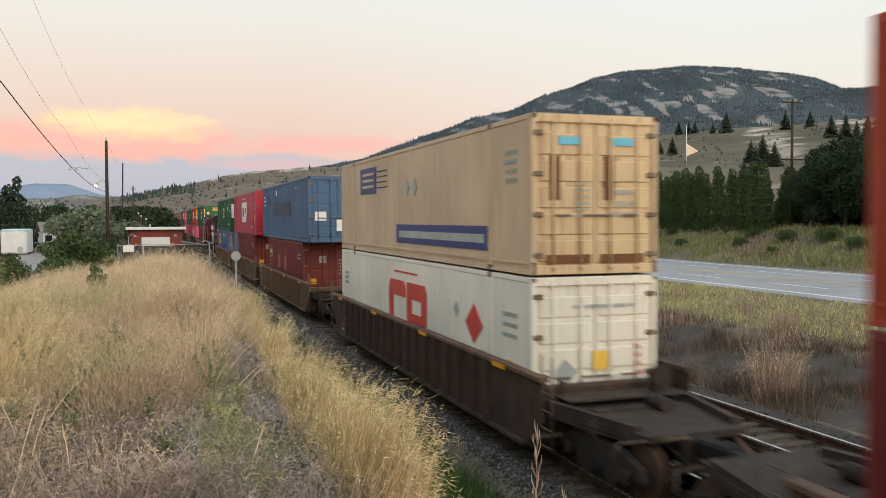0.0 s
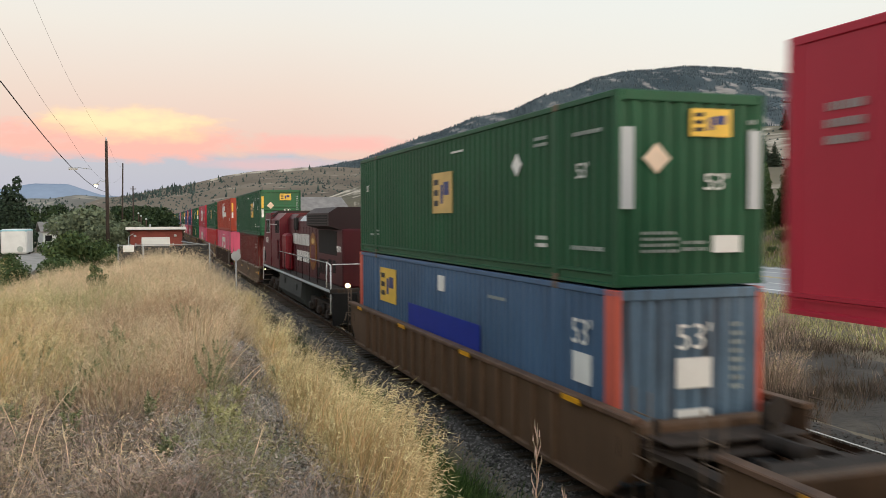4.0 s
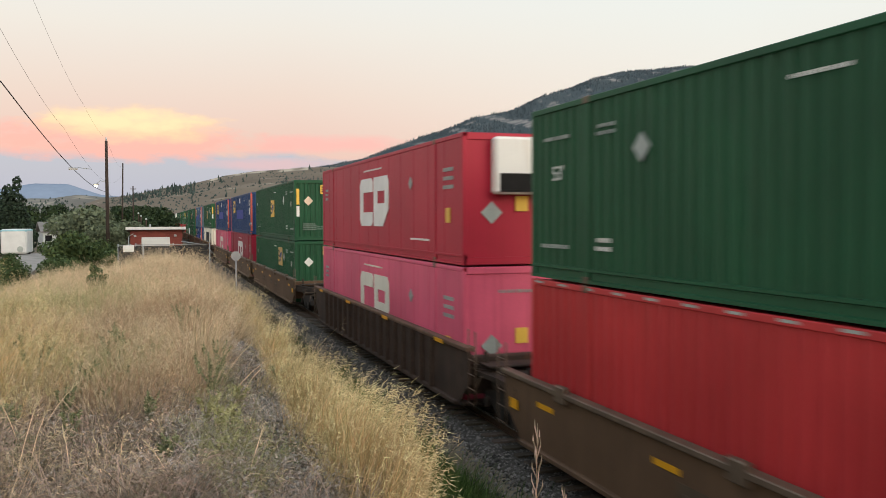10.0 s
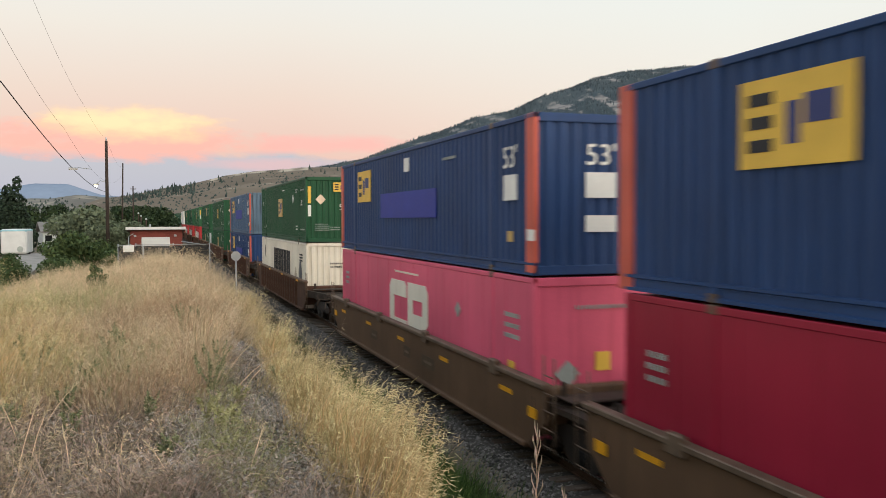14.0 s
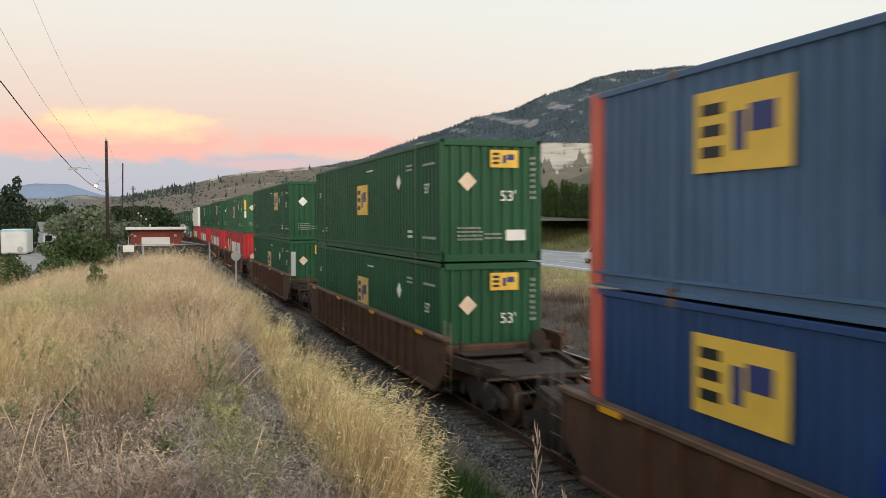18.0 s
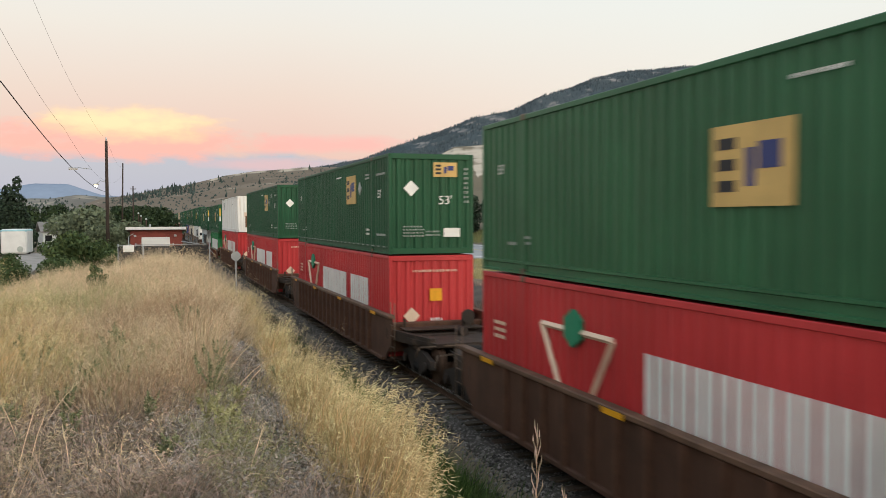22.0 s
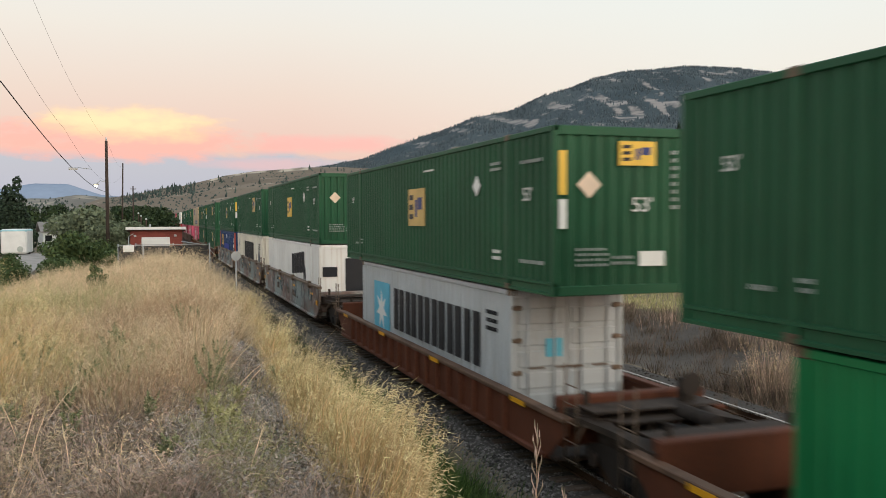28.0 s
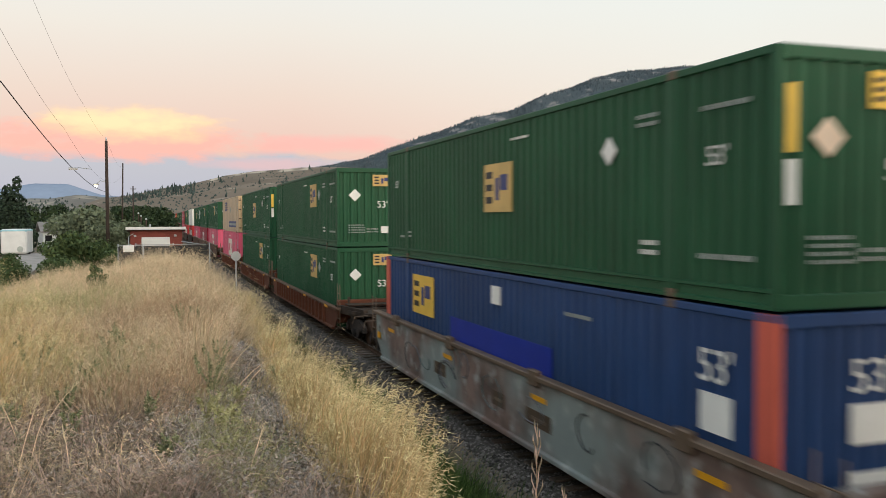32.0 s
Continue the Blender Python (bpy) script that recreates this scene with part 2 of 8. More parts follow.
# Hood copy of the red: grime streaks on a base darkened for shading.
LOCOG = mat("shaded_grimy_locomotive_red_paint", (0.066, 0.0055, 0.010), 0.5, 0, 0.2, 0.5, 20, 0, (0.04, 0.008, 0.009), 0.5)
LOCOB = mat("bright_locomotive_red_paint", (0.19, 0.010, 0.018), 0.4, 0, 0.16, 0.5, 20, 0, (0.08, 0.01, 0.012), 0.4)
LOCOD = mat("grimy_dark_red_paint", (0.022, 0.009, 0.011), 0.6, 0, 0.25, 0.6, 20, 0, (0.02, 0.01, 0.01), 0.6)
TANK = mat("grey_green_grimy_paint", (0.055, 0.060, 0.058), 0.6, 0, 0.25, 0.8, 20, 0, (0.03, 0.028, 0.025), 0.5)
GOLD = mat("gold_emblem", (0.25, 0.10, 0.013), 0.5, 0, 0.1, 2.0, 30)
GLASSD = mat("dark_window_glass", (0.012, 0.014, 0.016), 0.08, 0, 0.0, 2.0, 30)
# ---------------------------------------------------------------- mesh building
class Shape:
    """Collects boxes, tubes and strips into one mesh."""

    def __init__(self):
        self.v, self.f, self.s = [], [], []

    def add(self, verts, faces, smooth=False):
        o = len(self.v)
        self.v += [tuple(p) for p in verts]
        self.f += [tuple(o + i for i in f) for f in faces]
        self.s += [smooth] * len(faces)
        return self

    def box(self, x0, x1, y0, y1, z0, z1):
        return self.add([(x, y, z) for z in (z0, z1) for y in (y0, y1) for x in (x0, x1)],
                        [(0, 2, 3, 1), (4, 5, 7, 6), (0, 1, 5, 4), (2, 6, 7, 3), (0, 4, 6, 2), (1, 3, 7, 5)])

    def cbox(self, x0, x1, y0, y1, z0, z1, b=0.02):
        """A box with chamfered edges."""
        b = min(b, (x1 - x0) / 2.1, (y1 - y0) / 2.1, (z1 - z0) / 2.1)
        bm = bmesh.new()
        m = Matrix.Translation(((x0 + x1) / 2, (y0 + y1) / 2, (z0 + z1) / 2)) @ Matrix.Diagonal((x1 - x0, y1 - y0, z1 - z0, 1))
        bmesh.ops.create_cube(bm, size=1, matrix=m)
        bmesh.ops.bevel(bm, geom=bm.edges[:], offset=b, segments=1, affect="EDGES")
        bm.verts.index_update()
        self.add([v.co for v in bm.verts], [[v.index for v in f.verts] for f in bm.faces])
        bm.free()
        return self

    def tube(self, a, b, r, n=8, r2=None, cap=True):
        a, b = Vector(a), Vector(b)
        q = (b - a).to_track_quat("Z", "Y")
        r2 = r if r2 is None else r2
        ring = [(math.cos(2 * math.pi * i / n), math.sin(2 * math.pi * i / n)) for i in range(n)]
        vs = [a + q @ Vector((c * r, s * r, 0)) for c, s in ring] + [b + q @ Vector((c * r2, s * r2, 0)) for c, s in ring]
        self.add(vs, [(i, (i + 1) % n, n + (i + 1) % n, n + i) for i in range(n)], n > 4)
        if cap:
            o = len(self.v) - 2 * n
            self.f += [tuple(o + i for i in reversed(range(n))), tuple(o + n + i for i in range(n))]
            self.s += [False, False]
        return self

    def path(self, pts, r, n=6):
        for a, b in zip(pts, pts[1:]):
            self.tube(a, b, r, n)
        return self

    def prism(self, pts, axis, a, b):
        """A polygon, given in the two other axes, pushed through from a to b along one axis."""
        def at(p, w):
            return (w, p[0], p[1]) if axis == "x" else (p[0], w, p[1]) if axis == "y" else (p[0], p[1], w)
        n = len(pts)
        self.add([at(p, a) for p in pts] + [at(p, b) for p in pts],
                 [tuple(range(n)), tuple(reversed(range(n, 2 * n)))] + [(i, n + i, n + (i + 1) % n, (i + 1) % n) for i in range(n)])
        return self

    def mesh(self, name, material):
        me = bpy.data.meshes.new(name)
        me.from_pydata(self.v, [], self.f)
        if any(self.s):
            me.polygons.foreach_set("use_smooth", self.s)
        bm = bmesh.new()
        bm.from_mesh(me)
        bmesh.ops.recalc_face_normals(bm, faces=bm.faces)
        bm.to_mesh(me)
        bm.free()
        me.materials.append(material)
        return me


def raw(name, verts, faces, material, smooth=False):
    """A large mesh straight from arrays."""
    me = bpy.data.meshes.new(name)
    verts, faces = np.asarray(verts, dtype=np.float32), np.asarray(faces, dtype=np.int32)
    me.vertices.add(len(verts))
    me.vertices.foreach_set("co", verts.ravel())
    k = faces.shape[1]
    me.loops.add(faces.size)
    me.loops.foreach_set("vertex_index", faces.ravel())
    me.polygons.add(len(faces))
    me.polygons.foreach_set("loop_start", np.arange(0, faces.size, k, dtype=np.int32))
    if smooth:
        me.polygons.foreach_set("use_smooth", np.ones(len(faces), dtype=bool))
    me.update(calc_edges=True)
    me.materials.append(material)
    return me


def part(name, shape, material, parent, label="", at=None):
    me = shape if isinstance(shape, bpy.types.Mesh) else shape.mesh(name, material)
    ob = new(name, me)
    ob.parent = parent
    if at is not None:
        ob.matrix_basis = at
    return tagged(ob, label)


def thing(name, label, category, m=None, group="", kind=""):
    ob = new(name)
    ob.empty_display_size = 0.2
    if m is not None:
        ob.matrix_basis = m
    return tagged(ob, label, category, group, kind)


def lettering(text, size, material, depth=0.006):
    """Flat raised characters in the x-z plane, centred, read from the -y side."""
    cu = bpy.data.curves.new("lettering", "FONT")
    cu.body, cu.size, cu.extrude, cu.align_x, cu.align_y = text, size, depth / 2, "CENTER", "CENTER"
    ob = new("lettering", cu)
    bpy.context.view_layer.update()
    me = bpy.data.meshes.new_from_object(ob.evaluated_get(bpy.context.evaluated_depsgraph_get()))
    bpy.data.objects.remove(ob)
    me.transform(Matrix.Rotation(math.pi / 2, 4, "X"))
    me.materials.clear()
    me.materials.append(material)
    return me
# ---------------------------------------------------------------- ground
TRACK_X = 7.66            # centre line of the train's track
TRACK2_X = 11.66          # the second track beyond it


def smooth01(t):
    t = np.clip(t, 0, 1)
    return t * t * (3 - 2 * t)


def ripple(x, y, s, seed=0.0):
    """Cheap smooth roughness from a few crossed waves, about -1 to 1."""
    return (np.sin(x * 1.3 / s + 1.7 * np.sin(y * 0.9 / s + seed)) + np.sin(y * 1.1 / s + 1.3 * np.sin(x * 0.7 / s + 2 * seed + 1))
            + 0.5 * np.sin((x + y) * 2.3 / s + seed)) / 2.5


SECTION_X = (-4000, -300, -60, -20, -8, 0, 4.6, 5.3, 5.9, 13.7, 14.6, 16, 19, 24, 29, 45, 47, 53, 80, 150, 600, 4000)
SECTION_Z = (-20, -12, -2.5, -0.6, 0.0, 0.1, -0.42, -0.52, -0.30, -0.30, -0.55, -0.45, 0.0, 0.25, 0.42, 0.42, 1.0, 3.0, 4.5, 9.0, 20, 30)


def ground_z(x, y):
    """Height of the ground: the berm under the camera, the track bed, the road and the rising land beyond it."""
    x, y = np.asarray(x, float), np.asarray(y, float)
    z = np.interp(x, SECTION_X, SECTION_Z)
    along = smooth01((52 - y) / 14)
    far = smooth01((y - 14) / 10)
    side = smooth01((x + 9.0) / 6.0) * (1 - smooth01((x - 1.05) / 2.7))
    z = z + along * side * (2.42 - 0.22 * smooth01((y - 12) / 14) - 0.42 * far * smooth01((-0.2 - x) / 1.6) + 0.10 * ripple(x, y, 2.2, 1.0) + 0.05 * ripple(x, y, 0.7, 2.0))
    rough = np.where((x > 5.6) & (x < 14), 0.0, np.where((x > 28.5) & (x < 45.5), 0.0, 1.0))
    return z + rough * (0.05 * ripple(x, y, 3.0, 3.0) + 0.02 * ripple(x, y, 0.6, 4.0))


def sheet(name, xs, ys, height, material):
    gx, gy = np.meshgrid(np.asarray(xs, float), np.asarray(ys, float))
    v = np.stack([gx, gy, height(gx, gy)], -1).reshape(-1, 3)
    n = len(xs)
    i = (np.arange(len(ys) - 1)[:, None] * n + np.arange(n - 1)[None, :]).ravel()
    return raw(name, v, np.stack([i, i + 1, i + n + 1, i + n], -1), material, True)


def steps(*spans):
    out = []
    for a, b, n in spans:
        out += list(np.linspace(a, b, n, endpoint=False))
    return out + [spans[-1][1]]


SOIL = mat("dry_gravelly_soil", (0.165, 0.135, 0.10), 0.95, 0, 0.28, 0.35, 9, 0.02, (0.10, 0.088, 0.07), 0, "", 0, (0.20, 0.165, 0.11), 0.2)
ground = tagged(new("ground", sheet("ground",
    steps((-4000, -300, 8), (-300, -30, 14), (-30, -9, 12), (-9, 6, 76), (6, 14, 12), (14, 30, 40), (30, 46, 10), (46, 60, 18), (60, 200, 14), (200, 4000, 8)),
    steps((-600, -20, 10), (-20, 2, 20), (2, 30, 120), (30, 60, 60), (60, 200, 40), (200, 1000, 14), (1000, 4500, 8)),
    ground_z, SOIL)), "dry gravelly soil of the valley floor and the berm", "ground", kind="structure")

CINDER = mat("dark_cinder_soil", (0.085, 0.074, 0.064), 0.95, 0, 0.35, 0.7, 8, 0.03, (0.13, 0.11, 0.085), 0, "", 0, None, 0.2)
tagged(new("trackside_soil", sheet("trackside_soil", steps((13.9, 20.2, 24)), steps((-20, 90, 120)),
       lambda x, y: ground_z(x, y) + 0.012 - 0.05 * (np.abs(x - 17.05) > 3.1 + 0.0 * y), CINDER)), "dark cinder soil beyond the tracks", "ground", kind="structure")
ASPH = mat("pale_worn_asphalt", (0.33, 0.335, 0.345), 0.8, 0, 0.12, 0.25, 30, 0.004, (0.26, 0.265, 0.27))
ROADW = mat("road_paint", (0.72, 0.72, 0.70), 0.7, 0, 0.12, 1.0, 30)
ROADY = mat("yellow_road_paint", (0.62, 0.42, 0.08), 0.7, 0, 0.12, 1.0, 30)
road = tagged(new("road", Shape().box(29.2, 44.8, -300, 1500, 0.3, 0.50).mesh("road", ASPH)), "pale worn asphalt highway", "road", kind="structure")
for x, w, m, nm in ((30.6, 0.30, ROADW, "edge_line"), (43.4, 0.28, ROADW, "edge_line"), (36.8, 0.12, ROADY, "centre_line"), (37.2, 0.12, ROADY, "centre_line")):
    part(nm, Shape().box(x - w / 2, x + w / 2, -300, 1500, 0.5, 0.506), m, road, "solid painted road line")
for x in (33.7, 40.3):
    sh = Shape()
    for k in range(-4, 40):
        sh.box(x - 0.11, x + 0.11, k * 9.0, k * 9.0 + 4.5, 0.5, 0.506)
    part("lane_dashes", sh, ROADW, road, "dashed white lane line")

BALL = mat("grey_crushed_ballast", (0.062, 0.056, 0.05), 0.95, 0, 0.4, 2.0, 14, 0.05, (0.07, 0.065, 0.06), 0, "", 0, None, 0.2)
bal = Shape()
for k in range(-12, 150):
    y0, y1 = k * 10.0, k * 10.0 + 10.0
    bal.prism([(5.55, -0.5), (6.05, -0.22), (13.6, -0.22), (14.3, -0.6)], "y", y0, y1)
ballast = tagged(new("ballast", bal.mesh("ballast", BALL)), "grey crushed stone track bed", "ballast", kind="structure")
TIE = mat("weathered_timber", (0.085, 0.066, 0.050), 0.9, 0, 0.3, 2.5, 30, 0.01, (0.14, 0.12, 0.10), 0, "object", 0.3)


def track(cx, label):
    t = thing("railway_track", label, "track", pose(cx, 0, 0), kind="structure")
    for sx in (-0.7525, 0.7525):
        r = Shape()
        r.box(sx - 0.035, sx + 0.035, -150, 1500, -0.045, 0.0)
        part("rail_head", r, STEEL, t, "polished steel rail head")
        r = Shape()
        r.box(sx - 0.01, sx + 0.01, -150, 1500, -0.15, -0.045).box(sx - 0.07, sx + 0.07, -150, 1500, -0.172, -0.15)
        part("rail_web", r, RAILW, t, "rust-brown rail web and foot")
    tie = Shape().cbox(-1.3, 1.3, -0.11, 0.11, -0.34, -0.176, 0.012).mesh("tie", TIE)
    for k in range(130):
        part("tie", tie, TIE, t, "", pose(random.uniform(-0.03, 0.03), 4 + k * 0.53, random.uniform(-0.008, 0.004), 0, 0, random.uniform(-1, 1)))
    far = Shape()
    for k in range(500):
        far.box(-1.3, 1.3, 73 + k * 0.53, 73.22 + k * 0.53, -0.34, -0.176)
    tagged(part("far_ties", far, TIE, t), kind="stuff")
    return t


track(TRACK_X, "railway track of steel rails on timber ties")
track(TRACK2_X, "second railway track beside the first")

# ---------------------------------------------------------------- hills
def hill_material(name, low, high, rock, s):
    """Slopes of two ground tones with bare rock where the mesh says so."""
    m = mat(name, low, 0.95, 0, 0.25, s, s * 14, 0.0, None, 0, "", 0, high, 0.1)
    t = m.node_tree
    b = t.nodes["Principled BSDF"]
    src = b.inputs["Base Color"].links[0].from_socket
    at = t.nodes.new("ShaderNodeAttribute")
    at.attribute_name = "bare"
    n = t.nodes.new("ShaderNodeTexNoise")
    n.inputs["Scale"].default_value, n.inputs["Detail"].default_value = s * 4, 9
    mp = t.nodes.new("ShaderNodeMapping")
    mp.inputs["Scale"].default_value = (1, 1, 2.2)
    t.links.new(t.nodes.new("ShaderNodeTexCoord").outputs["Object"], mp.inputs[0])
    t.links.new(mp.outputs[0], n.inputs["Vector"])
    ad = t.nodes.new("ShaderNodeMath")
    ad.operation = "MULTIPLY_ADD"
    t.links.new(n.outputs["Fac"], ad.inputs[0])
    ad.inputs[1].default_value = 2.4
    t.links.new(at.outputs["Fac"], ad.inputs[2])
    mr = t.nodes.new("ShaderNodeMapRange")
    mr.inputs[1].default_value, mr.inputs[2].default_value = 1.52, 2.0
    t.links.new(ad.outputs[0], mr.inputs[0])
    mx = t.nodes.new("ShaderNodeMix")
    mx.data_type = "RGBA"
    t.links.new(mr.outputs[0], mx.inputs[0])
    t.links.new(src, mx.inputs[6])
    rn = t.nodes.new("ShaderNodeMix")
    rn.data_type = "RGBA"
    t.links.new(n.outputs["Fac"], rn.inputs[0])
    rn.inputs[6].default_value = (*[c * 0.55 for c in rock], 1)
    rn.inputs[7].default_value = (*[min(1, c * 1.35) for c in rock], 1)
    t.links.new(rn.outputs[2], mx.inputs[7])
    t.links.new(mx.outputs[2], b.inputs["Base Color"])
    return m


def fbm(x, y, seed, octaves=5):
    out, amp, s = np.zeros_like(x), 1.0, 1.0
    for o in range(octaves):
        out = out + amp * ripple(x * s, y * s, 1.0, seed + o * 1.7)
        amp, s = amp * 0.5, s * 2.1
    return out / 2


class Hill:
    """A ridge round the valley: crest heights over a fan of headings, rising from r0 to its crest at r1."""

    def __init__(self, name, label, r0, r1, z0, crest, amp, wave, material, shape=1.0, na=320, nr=60, bare=None):
        self.az0, self.az1 = crest[0][0], crest[-1][0]
        self.a = [c[0] for c in crest]
        self.h = [c[1] for c in crest]
        self.r0, self.r1, self.z0, self.amp, self.wave, self.shape, self.bare = r0, r1, z0, amp, wave, shape, bare
        az = np.linspace(self.az0, self.az1, na)
        r = np.concatenate([np.linspace(r0, r1, nr), np.linspace(r1, r1 * 1.25, 8)[1:]])
        ga, gr = np.meshgrid(az, r)
        z, b = self.height(ga, gr)
        x, y = gr * np.sin(np.radians(ga)), gr * np.cos(np.radians(ga))
        v = np.stack([x, y, z], -1).reshape(-1, 3)
        i = (np.arange(len(r) - 1)[:, None] * na + np.arange(na - 1)[None, :]).ravel()
        me = raw(name, v, np.stack([i, i + 1, i + na + 1, i + na], -1), material, True)
        at = me.attributes.new("bare", "FLOAT", "POINT")
        at.data.foreach_set("value", b.ravel().astype(np.float32))
        self.ob = tagged(new(name, me), label, "hill", kind="structure")

    def height(self, az, r):
        t = np.clip((r - self.r0) / (self.r1 - self.r0), 0, 1)
        crest = np.interp(az, self.a, self.h)
        x, y = r * np.sin(np.radians(az)), r * np.cos(np.radians(az))
        rough = fbm(x / self.wave, y / self.wave, 5.0)
        rise = np.where(t > 0, t ** self.shape, 0)
        z = self.z0 + (crest - self.z0) * rise + self.amp * rough * np.sin(np.pi * np.clip(t, 0, 1)) 
        z = z + self.amp * 0.12 * fbm(x / self.wave * 5, y / self.wave * 5, 9.0, 3) * np.clip(t * 4, 0, 1)
        z = np.where(r > self.r1, z - (r - self.r1) * 0.25, z)
        b = self.bare(az, t, rough) if self.bare is not None else np.zeros_like(z)
        return z, b


# The blue-grey in these forest tones stands for the mountain's haze.
HM = hill_material("haze_tinted_forest_slope", (0.058, 0.082, 0.096), (0.080, 0.100, 0.108), (0.26, 0.245, 0.235), 0.008)
HB = hill_material("dry_sage_slope", (0.125, 0.112, 0.078), (0.20, 0.172, 0.125), (0.50, 0.44, 0.36), 0.02)
HL = hill_material("dry_brown_slope", (0.16, 0.13, 0.10), (0.20, 0.165, 0.125), (0.46, 0.40, 0.32), 0.012)
# Air haze is put into this slope's blue colour.
HF = hill_material("haze_blue_slope", (0.22, 0.28, 0.38), (0.25, 0.31, 0.41), (0.22, 0.26, 0.34), 0.003)
HLOW = hill_material("far_pale_slope", (0.20, 0.19, 0.17), (0.13, 0.15, 0.13), (0.36, 0.32, 0.26), 0.006)

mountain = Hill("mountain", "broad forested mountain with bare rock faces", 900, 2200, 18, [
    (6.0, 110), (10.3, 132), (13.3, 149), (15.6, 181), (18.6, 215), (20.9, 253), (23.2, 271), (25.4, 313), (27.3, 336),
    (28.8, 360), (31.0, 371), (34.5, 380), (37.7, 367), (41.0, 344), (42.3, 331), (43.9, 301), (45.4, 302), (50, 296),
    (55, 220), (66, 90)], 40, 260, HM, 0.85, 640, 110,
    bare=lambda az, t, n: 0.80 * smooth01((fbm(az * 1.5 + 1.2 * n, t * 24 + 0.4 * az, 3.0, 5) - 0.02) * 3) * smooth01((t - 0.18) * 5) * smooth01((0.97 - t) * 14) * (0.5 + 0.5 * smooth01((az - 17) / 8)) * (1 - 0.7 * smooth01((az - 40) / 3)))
far_hill = Hill("distant_mountain", "distant mountain tinted blue for haze, down the valley", 3000, 3500, -20, [
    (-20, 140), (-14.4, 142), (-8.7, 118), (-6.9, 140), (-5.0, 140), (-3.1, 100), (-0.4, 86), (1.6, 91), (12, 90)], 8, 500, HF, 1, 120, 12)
low_hill = Hill("low_hill", "low pale hills down the valley", 1000, 1500, -12, [
    (-24, 38), (-8.7, 38), (-6, 38.5), (-4.4, 45), (-2.4, 41), (0.6, 46), (5, 50)], 8, 160, HLOW, 1, 200, 24,
    bare=lambda az, t, n: np.clip(0.5 * n + 0.2, 0, 1))
left_hill = Hill("valley_side_hill", "dry brown hillside with a pale cliff on its crest", 330, 900, -3, [
    (-4, 20), (-3.1, 25), (-1.4, 28.6), (0.6, 36), (2, 39), (4.4, 49), (6.2, 53.6), (9.5, 58), (11.8, 59), (14.8, 57), (18.6, 45)],
    5, 70, HL, 1.0, 300, 50, bare=lambda az, t, n: np.where((t > 0.9) & (az > 3.5) & (az < 9.8), 0.55 + 0.3 * np.sin(az * 4), 0.0) + 0.12 * n)


def bench_bare(az, t, n):
    edge = 0.70 + 0.10 * np.sin(az * 2.3) + 0.05 * np.sin(az * 6.1 + 1) + 0.02 * np.sin(az * 19)
    gully = smooth01((np.sin(az * 4.7 + 1.5 * np.sin(az * 1.9)) - 0.6) * 2.5)
    face = 0.62 + 0.38 * smooth01((az - 20.6) * 2)
    return face * (0.92 + 0.12 * np.sin(az * 1.3 + 2 * n) - 0.28 * gully * smooth01((t - edge) * 4)) * smooth01((t - edge) * 12) * (t < 0.985) * (az < 33)


bench = Hill("silt_bench", "terrace of pale eroded silt cliffs", 200, 450, 2, [
    (11, 16), (14, 24), (16.5, 30), (19.5, 42), (22.4, 44), (26.1, 44), (30.8, 43), (33.2, 42), (37, 30)], 3.0, 22, HB, 1.5, 360, 50, bare=bench_bare)
brown = Hill("sage_hill", "dry sage hillside with pale outcrops and scattered conifers", 105, 300, 4, [
    (24, 12), (25.4, 14.6), (28.8, 21), (31, 28.4), (32.8, 32.5), (35.2, 33.2), (37.3, 34), (41, 34.3), (43.5, 35), (46.2, 36), (50, 37), (58, 37), (70, 28)],
    3.0, 26, HB, 1.15, 360, 60, bare=lambda az, t, n: np.clip(0.35 + 0.5 * np.sin(az * 1.2 + 5 * t + n), 0, 1) * (t > 0.45) * (az > 38) * 0.55)
# ---------------------------------------------------------------- the train
SPEED = 16.385            # metres per second, towards -y
LONG, WIDE, HIGH = 16.15, 2.59, 2.9
LOW = 2.59                # height of the lower sea containers
FLOOR_Z = 0.30            # well floor above the rails
UPPER_Z = FLOOR_Z + HIGH + 0.045
MOVERS = []               # (thing, x, y at the clip's start, z, turn)


def ride(ob, y, z, turn=0):
    MOVERS.append((ob, TRACK_X, y, z, turn))
    return ob


def corrugated(length, z0, z1, pitch, depth, face):
    """A wall of vertical folds along y from 0 to length, its outer face at x = 0, folding to x = depth * face."""
    sh = Shape()
    n = max(2, int(round(length / pitch)))
    p = length / n
    prof = []
    for i in range(n):
        y = i * p
        prof += [(0.0, y), (0.0, y + p * 0.40), (depth * face, y + p * 0.52), (depth * face, y + p * 0.88)]
    prof.append((0.0, length))
    v = [(x, y, z) for x, y in prof for z in (z0, z1)]
    sh.add(v, [(2 * i, 2 * i + 2, 2 * i + 3, 2 * i + 1) for i in range(len(prof) - 1)])
    return sh


MESHES = {}


def shared(key, build):
    if key not in MESHES:
        MESHES[key] = build()
    return MESHES[key]


